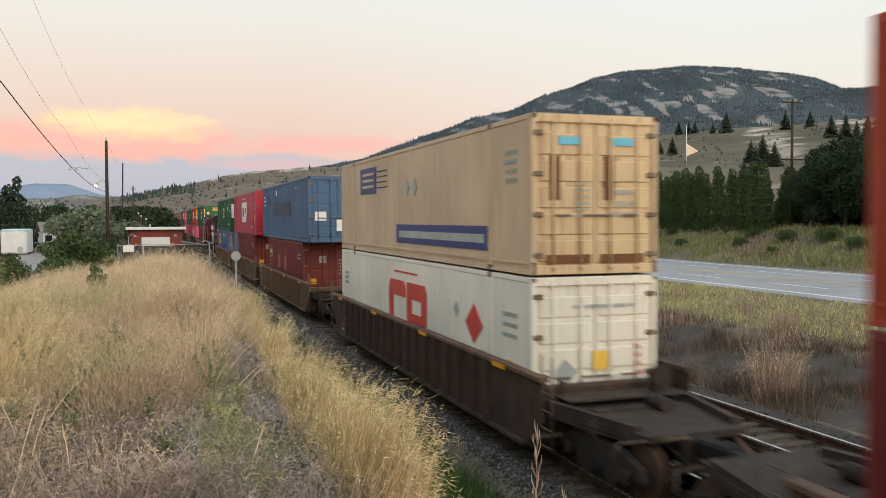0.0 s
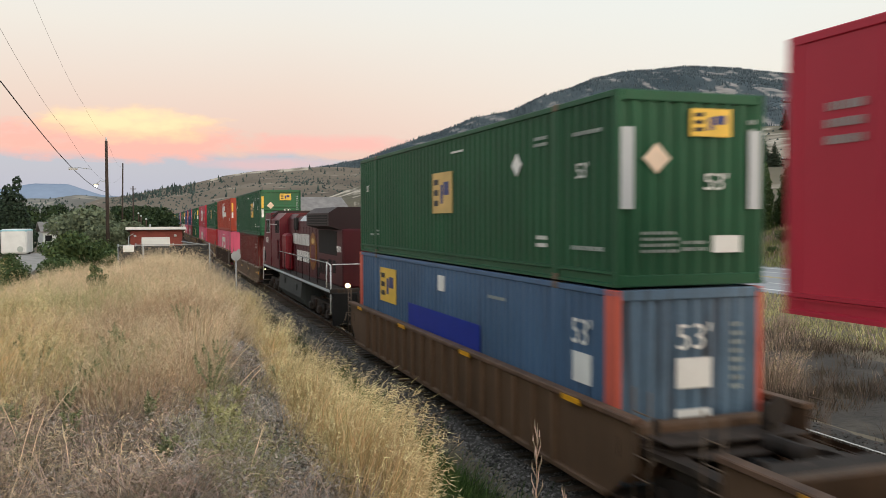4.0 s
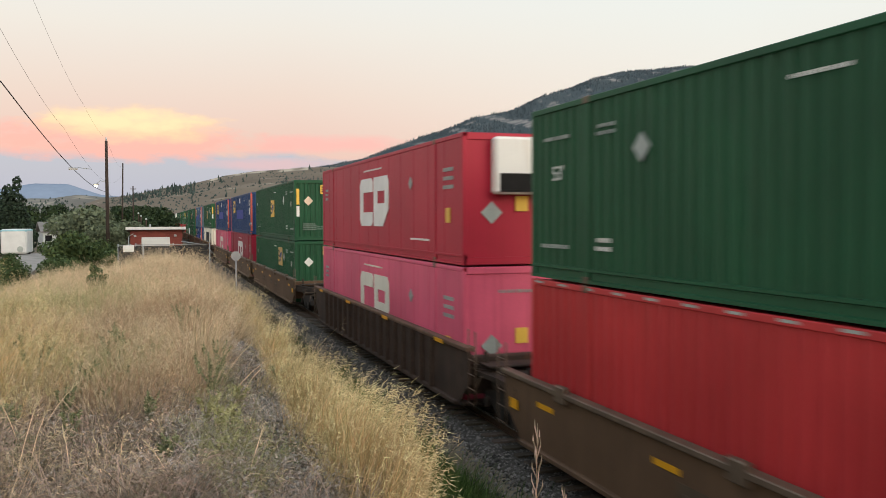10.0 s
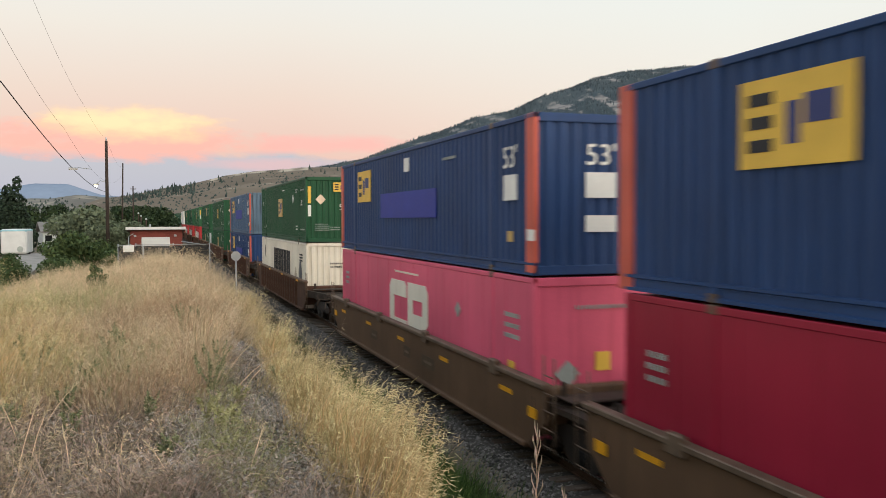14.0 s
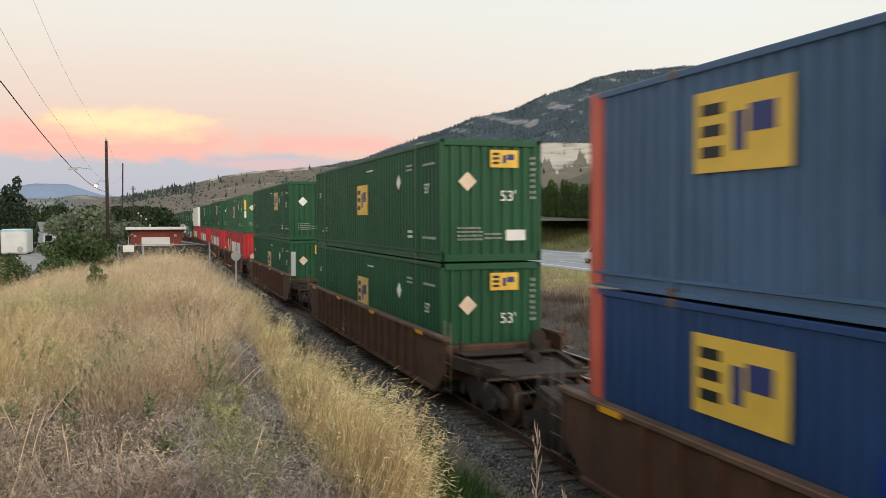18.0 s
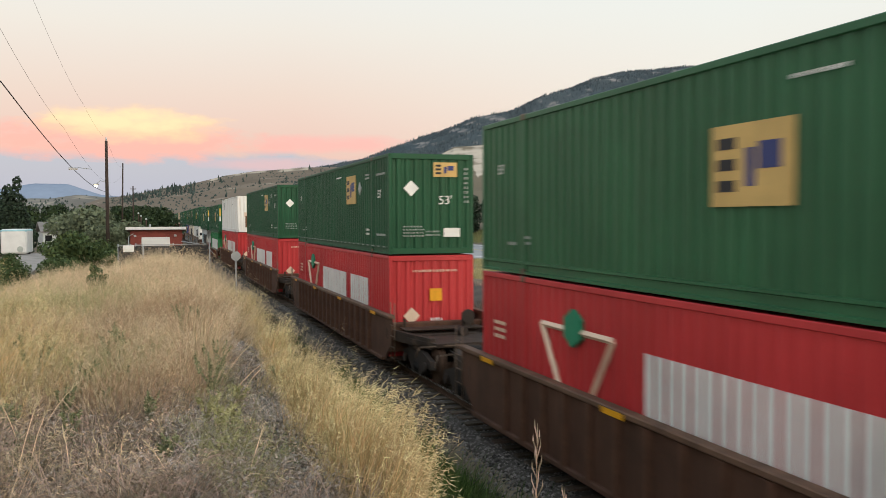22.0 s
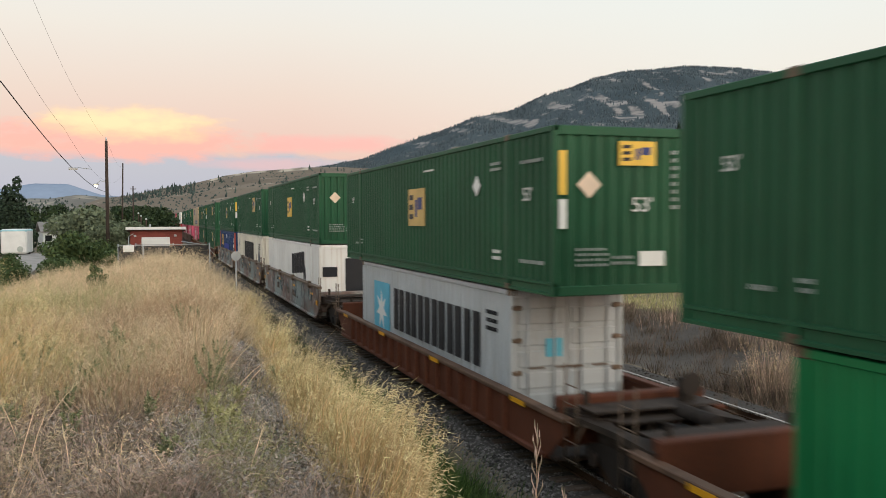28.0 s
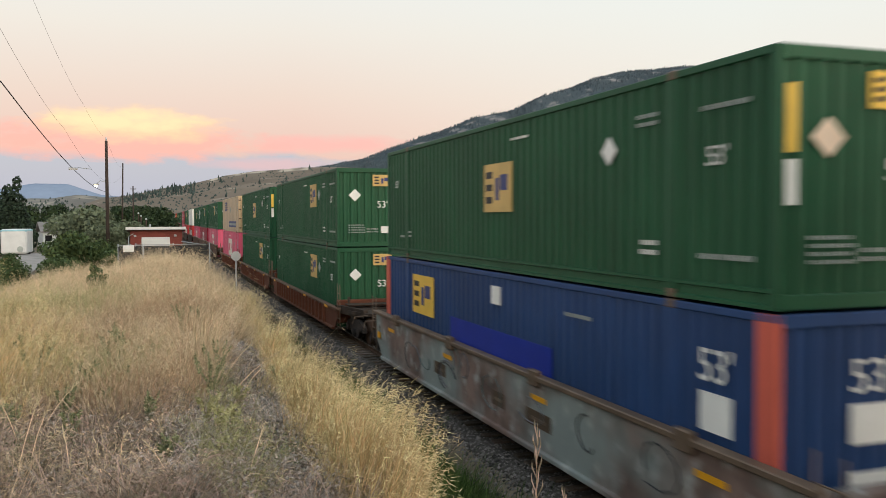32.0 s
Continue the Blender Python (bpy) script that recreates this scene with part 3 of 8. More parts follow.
def flat_mark(parent, face, u, v, w, h, material, name="marking", label="", shape="box", lift=0.006):
    """A flat mark on a container. face 'side': u runs along y from the leading end; 'end': u runs along x from the middle."""
    half = parent["half"]
    sh = Shape()
    if shape == "diamond":
        pts = [(u - w / 2, v), (u, v - h / 2), (u + w / 2, v), (u, v + h / 2)]
    elif shape == "disc":
        pts = [(u + w / 2 * math.cos(k * math.pi / 8), v + h / 2 * math.sin(k * math.pi / 8)) for k in range(16)]
    elif shape == "hex":
        pts = [(u + w / 2 * math.cos(k * math.pi / 3 + math.pi / 6), v + h / 2 * math.sin(k * math.pi / 3 + math.pi / 6)) for k in range(6)]
    else:
        pts = [(u - w / 2, v - h / 2), (u + w / 2, v - h / 2), (u + w / 2, v + h / 2), (u - w / 2, v + h / 2)]
    if face == "side":
        sh.prism(pts, "x", -half - lift, -half + 0.012)
    else:
        sh.prism(pts, "y", -lift, 0.012)
    return part(name, sh, material, parent, label)


def bars_on(parent, face, u, v, n, height, pitch, stroke, material, seed, name="company_lettering", label="", lift=0.006, slope=0.0):
    """Plain upright bars in place of a line of letters; on a side they run from the trailing end to the leading end.
    slope: how far the row climbs along its length."""
    half = parent["half"]
    sh = Shape()
    rng = random.Random(seed)
    bold = 0.1 if stroke >= 0.17 else 0.0
    for i in range(n):
        p = i * pitch
        for a, b in ((0.04, rng.uniform(0.24, 0.28) + bold), (rng.uniform(0.54, 0.58) - bold / 2, 0.80 + bold / 2)):
            z0, z1 = v + slope * i, v + slope * i + height
            if face == "side":
                sh.box(-half - lift, -half + 0.012, u - p - b * pitch, u - p - a * pitch, z0, z1)
            else:
                sh.box(u + p + a * pitch, u + p + b * pitch, -lift, 0.012, z0, z1)
    return tagged(part(name, sh, material, parent, label), kind="stuff")


def fine_print(parent, face, u, v, w, h, material, rows=1):
    """Small unreadable writing: thin broken bars."""
    half = parent["half"]
    rng = random.Random(int(u * 100) + rows)
    sh = Shape()
    for r in range(rows):
        z0 = v - h / 2 + h * (r + 0.25) / rows
        z1 = z0 + min(0.5 * h / rows, 0.085)
        a = -w / 2
        while a < w / 2 - 0.02:
            b = min(w / 2, a + rng.uniform(0.02, 0.05))
            if face == "side":
                sh.box(-half - 0.005, -half + 0.012, u + a, u + b, z0, z1)
            else:
                sh.box(u + a, u + b, -0.005, 0.012, z0, z1)
            a = b + rng.uniform(0.03, 0.055)
    return tagged(part("small_print", sh, material, parent), kind="stuff")


def number_on(parent, face, u, v, size, material):
    me = shared(("53", size, material.name), lambda: lettering("53'", size, material))
    if face == "side":
        return part("number", me, material, parent, "", Matrix.Translation((-parent["half"] - 0.003, u, v)) @ Matrix.Rotation(-math.pi / 2, 4, "Z"))
    return part("number", me, material, parent, "", pose(u, -0.003, v))


def container(label, paint, front="door", length=LONG, width=WIDE, height=HIGH, side="folds", posts=None, group="containers", end_paint=None):
    """A steel freight container; its leading end at y = 0, its length along +y, its floor at z = 0."""
    c = thing("freight_container", label, "container", group=group)
    half = width / 2
    c["half"] = half
    key = (paint.name, round(length, 2), round(height, 2), width)
    pm = posts or paint
    big = length > 13
    stack = 2.0 if big else 0.0
    # frame
    for sx, out in ((-1, 0), (1, 1)):
        a, b = sorted((sx * half, sx * (half - 0.10)))
        rail = lambda z0, z1: Shape().cbox(a, b, 0.0, length, z0, z1, 0.012)
        o, q, w = sx * (half + 0.004), sx * (half - 0.035), sx * (half - 0.10)
        lip = [(w, 0.0), (o, 0.0), (o, 0.045), (q, 0.06), (q, 0.17), (o, 0.185), (o, 0.225), (w, 0.24)]
        part("bottom_rail", shared(("br", sx, key), lambda: Shape().prism(lip, "y", 0.0, length).mesh("bottom_rail", paint)), paint, c)
        part("top_rail", shared(("tr", sx, key), lambda: rail(height - 0.10, height).mesh("top_rail", paint)), paint, c)
        for y in (0.0, length - 0.16):
            post = shared(("cp", sx, y, key, pm.name), lambda: Shape().cbox(a, b, y, y + (0.34 if posts else 0.16), 0.0, height, 0.012).mesh("corner_post", pm))
            part("corner_post", post, pm, c)
        if big:
            for y in (stack - 0.09, length - stack - 0.09):
                m = shared(("sp", sx, y, key), lambda: Shape().cbox(min(sx * (half + 0.006), sx * (half - 0.08)), max(sx * (half + 0.006), sx * (half - 0.08)), y, y + 0.18, 0.0, height + 0.01, 0.012).mesh("stacking_post", paint))
                part("stacking_post", m, paint, c)
        ys = (stack - 0.09, length - stack - 0.09) if big else (0.0, length - 0.18)
        for y in ys:
            for z in (-0.015, height - 0.115):
                cf = shared(("cf", sx, y, z, width), lambda: Shape().cbox(min(sx * (half + 0.01), sx * (half - 0.16)), max(sx * (half + 0.01), sx * (half - 0.16)), y, y + 0.18, z, z + 0.13, 0.015).mesh("corner_fitting", WORN))
                part("corner_fitting", cf, WORN, c)
        if side == "folds":
            wall = shared(("sw", sx, key), lambda: corrugated(length - 0.1, 0.15, height - 0.08, 0.29, 0.055, -sx).mesh("side_wall", paint))
        elif side == "coarse":
            wall = shared(("swc", sx, key), lambda: corrugated(length - 0.1, 0.15, height - 0.08, 0.55, 0.09, -sx).mesh("side_wall", paint))
        else:
            def smooth_wall():
                w0 = (length - 0.1) / 13
                prof = [(0.0, 0.0)]
                for k in range(1, 13):
                    prof += [(0.0, k * w0 - 0.02), (0.012 * -sx, k * w0 - 0.006), (0.012 * -sx, k * w0 + 0.006), (0.0, k * w0 + 0.02)]
                prof.append((0.0, length - 0.1))
                v = [(x, y, z) for x, y in prof for z in (0.15, height - 0.08)]
                return Shape().add(v, [(2 * q, 2 * q + 2, 2 * q + 3, 2 * q + 1) for q in range(len(prof) - 1)]).mesh("side_wall", paint)
            wall = shared(("sws", sx, key), smooth_wall)
        part("side_wall", wall, paint, c, "", pose(sx * (half - 0.018), 0.05, 0))
    part("roof", shared(("roof", key), lambda: Shape().box(-half + 0.09, half - 0.09, 0.02, length - 0.02, height - 0.06, height - 0.02).mesh("roof", paint)), paint, c)
    part("underframe", shared(("uf", key), lambda: Shape().box(-half + 0.11, half - 0.11, 0.05, length - 0.05, 0.02, 0.14).mesh("underframe", DARKST)), DARKST, c, "dark underframe")
    part("rear_wall", shared(("rw", key), lambda: Shape().box(-half + 0.09, half - 0.09, length - 0.06, length - 0.02, 0.1, height - 0.06).mesh("rear_wall", paint)), paint, c)
    # leading end
    ep = end_paint or paint
    part("end_header", shared(("eh", key, ep.name), lambda: Shape().cbox(-half + 0.1, half - 0.1, 0.0, 0.12, height - 0.16, height, 0.012).mesh("end_header", ep)), ep, c)
    part("end_sill", shared(("es", key, ep.name), lambda: Shape().cbox(-half + 0.1, half - 0.1, 0.0, 0.12, 0.0, 0.17, 0.012).mesh("end_sill", ep)), ep, c)
    if front == "door":
        for sx in (-1, 1):
            def leaf():
                return Shape().box(min(sx * 0.012, sx * (half - 0.105)), max(sx * 0.012, sx * (half - 0.105)), 0.05, 0.08, 0.17, height - 0.16).mesh("door", ep)
            d = part("door", shared(("door", sx, key, ep.name), leaf), ep, c)
            step = (height - 0.5) / 5
            panel = shared(("dp", sx, key, ep.name), lambda: Shape().cbox(min(sx * 0.08, sx * (half - 0.17)), max(sx * 0.08, sx * (half - 0.17)), 0.022, 0.06, 0.24, 0.14 + step, 0.02).mesh("door_panel", ep))
            for k in range(5):
                part("door_panel", panel, ep, d, "", pose(0, 0, k * step))
            for k, x in enumerate((0.30, 0.86)):
                rod = shared(("rod", sx, k, height, ep.name), lambda: Shape().tube((sx * x, -0.015, 0.06), (sx * x, -0.015, height - 0.06), 0.022, 6)
                             .cbox(sx * x - 0.05, sx * x + 0.05, -0.035, 0.03, 0.10, 0.18).cbox(sx * x - 0.05, sx * x + 0.05, -0.035, 0.03, height - 0.18, height - 0.10).mesh("lock_rod", ep))
                part("lock_rod", rod, ep, d, "locking rod")
                hd = shared(("hd", sx, k), lambda: Shape().cbox(min(sx * x, sx * (x - 0.34)), max(sx * x, sx * (x - 0.34)), -0.05, -0.03, 1.05, 1.09).mesh("door_handle", WORN))
                part("door_handle", hd, WORN, d)
            for k in range(4):
                z = 0.35 + k * (height - 0.7) / 3
                hg = shared(("hg", sx, k, key), lambda: Shape().cbox(min(sx * (half - 0.02), sx * (half - 0.24)), max(sx * (half - 0.02), sx * (half - 0.24)), -0.012, 0.03, z - 0.05, z + 0.05).mesh("hinge", WORN))
                part("hinge", hg, WORN, d)
    elif front == "vert":
        w = width - 0.2
        def folds():
            m = corrugated(w, 0.15, height - 0.14, 0.26, 0.045, 1).mesh("end_wall", ep)
            m.transform(Matrix.Translation((w / 2, 0.02, 0)) @ Matrix.Rotation(math.pi / 2, 4, "Z"))
            return m
        part("end_wall", shared(("ev", key, ep.name), folds), ep, c)
    elif front == "ribs":
        def ribs():
            prof = [(0.05, 0.15)]
            for z in (0.32, 0.52, 1.05, 1.25, 1.45, 1.65, 1.85):
                prof += [(0.05, z - 0.07), (0.0, z - 0.045), (0.0, z + 0.045), (0.05, z + 0.07)]
            prof.append((0.05, height - 0.14))
            v = [(x, y, z) for y, z in prof for x in (-half + 0.1, half - 0.1)]
            return Shape().add(v, [(2 * q, 2 * q + 1, 2 * q + 3, 2 * q + 2) for q in range(len(prof) - 1)]).mesh("end_wall", ep)
        part("end_wall", shared(("er", key, ep.name), ribs), ep, c)
    else:
        part("end_wall", shared(("ef", key, ep.name), lambda: Shape().box(-half + 0.1, half - 0.1, 0.03, 0.08, 0.15, height - 0.14).mesh("end_wall", ep)), ep, c)
    return c


def box_logo(c, face, u, v, w, h, base, dark=NAVYV):
    """A yellow panel with plain dark shapes in place of a company mark."""
    p = flat_mark(c, face, u, v, w, h, base, "company_panel", "yellow company panel with plain dark shapes")
    half = c["half"]

    def put(name, m, a, b, z0, z1):
        if face == "side":
            sh = Shape().box(-half - 0.012, -half - 0.006, u - b, u - a, v + z0, v + z1)
        else:
            sh = Shape().box(u + a, u + b, -0.012, -0.006, v + z0, v + z1)
        part(name, sh, m, p)
    for k in (-0.32, -0.06, 0.2):
        put("dark_bar", INK, -0.42 * w, -0.18 * w, k * h, (k + 0.14) * h)
    put("blue_block", dark, -0.06 * w, 0.06 * w, -0.26 * h, 0.20 * h)
    put("blue_block", dark, 0.10 * w, 0.36 * w, -0.06 * h, 0.26 * h)


def dress_green(c, style, seed):
    """Marks of a green domestic container, side and leading end; 13 rides with its doors leading, so its marks run the other way."""
    at = (lambda u: LONG - u) if seed == 13 else (lambda u: u)
    box_logo(c, "side", {5: 4.4, 13: 7.4}.get(seed, style), 2.0 if seed in (1, 5, 7, 9) else 1.62, 1.4, 0.95, TANV if seed % 4 else YEL)
    flat_mark(c, "side", at(3.6), 2.0, 0.42, 0.42, (WHV, GREYV)[seed % 2], "placard", "pale diamond placard", "diamond")
    number_on(c, "side", at(1.05), 1.75, 0.34, WHV)
    number_on(c, "side", at(LONG - 1.0), 1.95, 0.26, WHV)
    fine_print(c, "side", at(0.95), 2.35, 0.95, 0.12, GREYV)
    fine_print(c, "side", at(2.6), 2.35, 0.5, 0.22, GREYV, 2)
    fine_print(c, "side", at(2.55), 0.62, 0.42, 0.26, WHV, 2)
    fine_print(c, "side", at(0.9), 0.55, 1.0, 0.13, GREYV)
    fine_print(c, "side", at(6.9), 2.5, 0.8, 0.09, WHV)
    fine_print(c, "side", at(LONG - 1.5), 0.55, 0.4, 0.12, GREYV)
    fine_print(c, "side", at(LONG - 2.2), 0.62, 0.22, 0.2, GREYV, 2)
    # White dashes paint the light that shows through the bottom rail.
    if seed == 9:
        sh = Shape()
        for k in range(24):
            sh.box(-c["half"] - 0.008, -c["half"] + 0.01, 0.4 + k * 0.66, 0.4 + k * 0.66 + 0.26, 0.19, 0.22)
        tagged(part("reflective_tape", sh, GREYV, c, "row of short white dashes for light through the rail"), kind="stuff")
    dress_end(c, seed)


def dress_end(c, seed, logo=True):
    if logo:
        box_logo(c, "end", 0.32 + 0.1 * (seed % 2), 2.45, 0.72, 0.42, (YEL, TANV)[seed % 2])
    flat_mark(c, "end", -0.62, 1.9, 0.46, 0.46, (PEACH, WHV)[seed % 2], "placard", "pale diamond placard", "diamond")
    number_on(c, "end", 0.42, 1.55, 0.36, WHV)
    flat_mark(c, "end", 0.62, 0.62, 0.50, 0.26, WHV, "label_plate", "white label plate")
    fine_print(c, "end", -0.55, 0.66, 0.62, 0.36, GREYV, 4)
    fine_print(c, "end", 0.05, 0.60, 0.45, 0.2, GREYV, 2)
    fine_print(c, "end", 1.08, 2.0, 0.14, 1.1, GREYV, 8)
    if seed == 2:
        for x in (-1.12, 1.12):
            flat_mark(c, "end", x, 1.75, 0.22, 1.2, PALE, "pale_strip", "tall pale strip on the corner post")
    if seed in (3, 4, 6):
        flat_mark(c, "end", -1.12, 2.1, 0.14, 0.75, YEL, "yellow_strip", "yellow reflective strip")
        flat_mark(c, "end", -1.12, 1.4, 0.14, 0.5, WHV, "white_strip", "white reflective strip")


def block_logo(c, material, u, v, h):
    """Two big plain blocks with openings and cut corners, in place of the railway's mark."""
    half = c["half"]
    w, k, e = h * 1.12, h * 0.29, h * 0.13

    def put(s, pts):
        s.prism([(u - p, v + q) for p, q in pts], "x", -half - 0.006, -half + 0.012)
    a, b = Shape(), Shape()
    put(a, [(e, 0), (k, 0), (k, h), (e, h), (0, h - e), (0, e)])
    put(a, [(k, 0), (w - e, 0), (w, e * 0.6), (w, k), (k, k)])
    put(a, [(k, h - k), (w, h - k), (w, h - e * 0.6), (w - e, h), (k, h)])
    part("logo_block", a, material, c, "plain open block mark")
    o, w = w + 0.1 * h, h * 1.16
    put(b, [(o, 0), (o + w * 0.62, 0), (o + w, h * 0.34), (o + w, h * 0.46), (o, h * 0.46)])
    put(b, [(o, h * 0.46), (o + k, h * 0.46), (o + k, h), (o, h)])
    put(b, [(o + k, h - k), (o + w, h - k), (o + w, h - e), (o + w - e, h), (o + k, h)])
    put(b, [(o + w - k, h * 0.46), (o + w, h * 0.46), (o + w, h - k), (o + w - k, h - k)])
    part("logo_block", b, material, c, "plain framed block mark")


def dress_cp(c, material, v=0.80, h=1.48, u=9.72):
    block_logo(c, material, u, v, h)
    fine_print(c, "side", 8.1, 2.52, 2.2, 0.10, material)
    fine_print(c, "side", 3.2, 0.5, 1.6, 0.10, material)
    flat_mark(c, "side", 4.0, 1.95, 0.34, 0.34, GREYV, "placard", "grey diamond placard", "diamond")
    fine_print(c, "side", 1.0, 1.95, 0.7, 0.6, GREYV, 3)
    fine_print(c, "side", LONG - 0.8, 1.95, 0.45, 0.5, GREYV, 3)
    flat_mark(c, "side", 1.0, 1.1, 0.28, 0.34, YEL, "label_plate", "yellow label plate")
    flat_mark(c, "end", -0.62, 1.15, 0.5, 0.5, GREYV, "placard", "grey diamond placard", "diamond")
    fine_print(c, "end", 0.9, 1.0, 0.16, 1.3, material, 8)
    fine_print(c, "end", 0.2, 2.35, 1.3, 0.14, GREYV)
    flat_mark(c, "end", 0.1, 1.35, 0.3, 0.34, YEL, "label_plate", "yellow label plate")


def dress_ct(c):
    sh = Shape()
    half = c["half"]
    for a, b in (((13.3, 2.15), (10.9, 2.15)), ((13.3, 2.15), (12.25, 0.62)), ((10.9, 2.15), (11.95, 0.62)), ((12.25, 0.62), (11.95, 0.62))):
        sh.tube((-half - 0.003, *a), (-half - 0.003, *b), 0.055, 4)
    part("triangle_outline", sh, PEACH, c, "worn white triangle outline")
    flat_mark(c, "side", 12.1, 2.2, 0.62, 0.62, GRNV, "leaf_shape", "green plain leaf-like shape", "hex", 0.07)
    bars_on(c, "side", 10.05, 1.02, 8, 1.08, 0.54, 0.17, WHV, 3, "company_lettering", "bold white row of plain bars")
    bars_on(c, "side", 5.05, 1.02, 4, 1.08, 0.64, 0.17, WHV, 5, "company_lettering", "bold white row of plain bars")
    fine_print(c, "side", LONG - 0.9, 1.8, 0.55, 0.4, PEACH, 3)
    fine_print(c, "side", 1.6, 0.75, 0.35, 0.3, WHV, 2)
    flat_mark(c, "side", 0.75, 0.8, 0.42, 0.42, GREYV, "placard", "grey placard", "disc")
    flat_mark(c, "end", -0.62, 1.15, 0.5, 0.5, PEACH, "placard", "pale diamond placard", "diamond")
    fine_print(c, "end", 0.12, 2.45, 1.4, 0.13, PEACH)
    flat_mark(c, "end", 0.12, 1.75, 0.36, 0.36, REFL, "label_plate", "orange label plate")
    fine_print(c, "end", 0.14, 0.85, 0.36, 0.55, WHV, 3)


def dress_blue(c, strip):
    box_logo(c, "side", 12.8, 2.05, 1.7, 0.98, YEL)
    flat_mark(c, "side", 8.1, 1.4, 5.2, 0.7, BLUV, "name_strip", "bright blue painted-over strip")
    flat_mark(c, "side", 8.0, 2.45, 0.45, 0.36, WHV, "label_plate", "white label plate")
    fine_print(c, "side", 4.6, 2.4, 0.9, 0.12, GREYV)
    number_on(c, "side", 1.05, 2.15, 0.58, WHV)
    flat_mark(c, "side", 1.05, 1.6, 0.6, 0.48, WHV, "label_plate", "white label plate")
    flat_mark(c, "side", 1.05, 0.68, 0.24, 0.2, TANV, "label_plate", "small tan plate")
    number_on(c, "end", 0.05, 2.15, 0.55, WHV)
    flat_mark(c, "end", 0.05, 1.62, 0.62, 0.46, WHV, "label_plate", "white label plate")
    flat_mark(c, "end", 0.05, 0.92, 0.62, 0.3, WHV, "label_plate", "white label plate")
    fine_print(c, "end", 0.82, 1.85, 0.2, 1.1, GREYV, 8)
    flat_mark(c, "side", 0.12, 0.72, 0.3, 0.2, WHV, "label_plate", "white plate on the post")
# ---------------------------------------------------------------- well cars
WHEELS = []


def bogie(parent, y):
    """A two-axle truck under a car: side frames, springs, bolster and wheels."""
    b = part("truck", shared("bolster", lambda: Shape().cbox(-1.05, 1.05, -0.18, 0.18, 0.42, 0.72, 0.03).mesh("truck", BLACK)), BLACK, parent, "grimy cast-steel truck", pose(0, y, 0))
    for sx in (-1, 1):
        def frame_side():
            s = Shape()
            s.prism([(-1.25, 0.42), (-1.2, 0.62), (-0.55, 0.78), (0.55, 0.78), (1.2, 0.62), (1.25, 0.42), (0.75, 0.40), (0.4, 0.16), (-0.4, 0.16), (-0.75, 0.40)], "x", sx * 1.0 - 0.07, sx * 1.0 + 0.07)
            for k in (-0.9, 0.9):
                s.tube((sx * 1.09, k, 0.45), (sx * 1.16, k, 0.45), 0.12, 10)
            return s.mesh("side_frame", DARKST)
        part("side_frame", shared(("sf", sx), frame_side), DARKST, b)
        for k in (-0.14, 0.0, 0.14):
            part("spring", shared(("spg", sx), lambda: Shape().tube((sx * 1.05, 0, 0.2), (sx * 1.05, 0, 0.44), 0.055, 8).mesh("spring", BLACK)), BLACK, b, "", pose(0, k, 0))
    for k in (-0.9, 0.9):
        def wheelset():
            s = Shape().tube((-0.9, 0, 0), (0.9, 0, 0), 0.08, 10)
            for sx in (-1, 1):
                s.tube((sx * 0.69, 0, 0), (sx * 0.82, 0, 0), 0.455, 24, 0.445)
                s.tube((sx * 0.66, 0, 0), (sx * 0.69, 0, 0), 0.49, 24)
                for q in range(4):
                    a = q * math.pi / 2
                    s.tube((sx * 0.82, 0.24 * math.cos(a), 0.24 * math.sin(a)), (sx * 0.828, 0.24 * math.cos(a), 0.24 * math.sin(a)), 0.07, 8)
            return s.mesh("wheelset", RAILW)
        w = part("wheelset", shared("wheelset", wheelset), RAILW, b, "steel wheels on an axle", pose(0, k, 0.455))
        WHEELS.append((w, 0.455, SPEED))
    return b


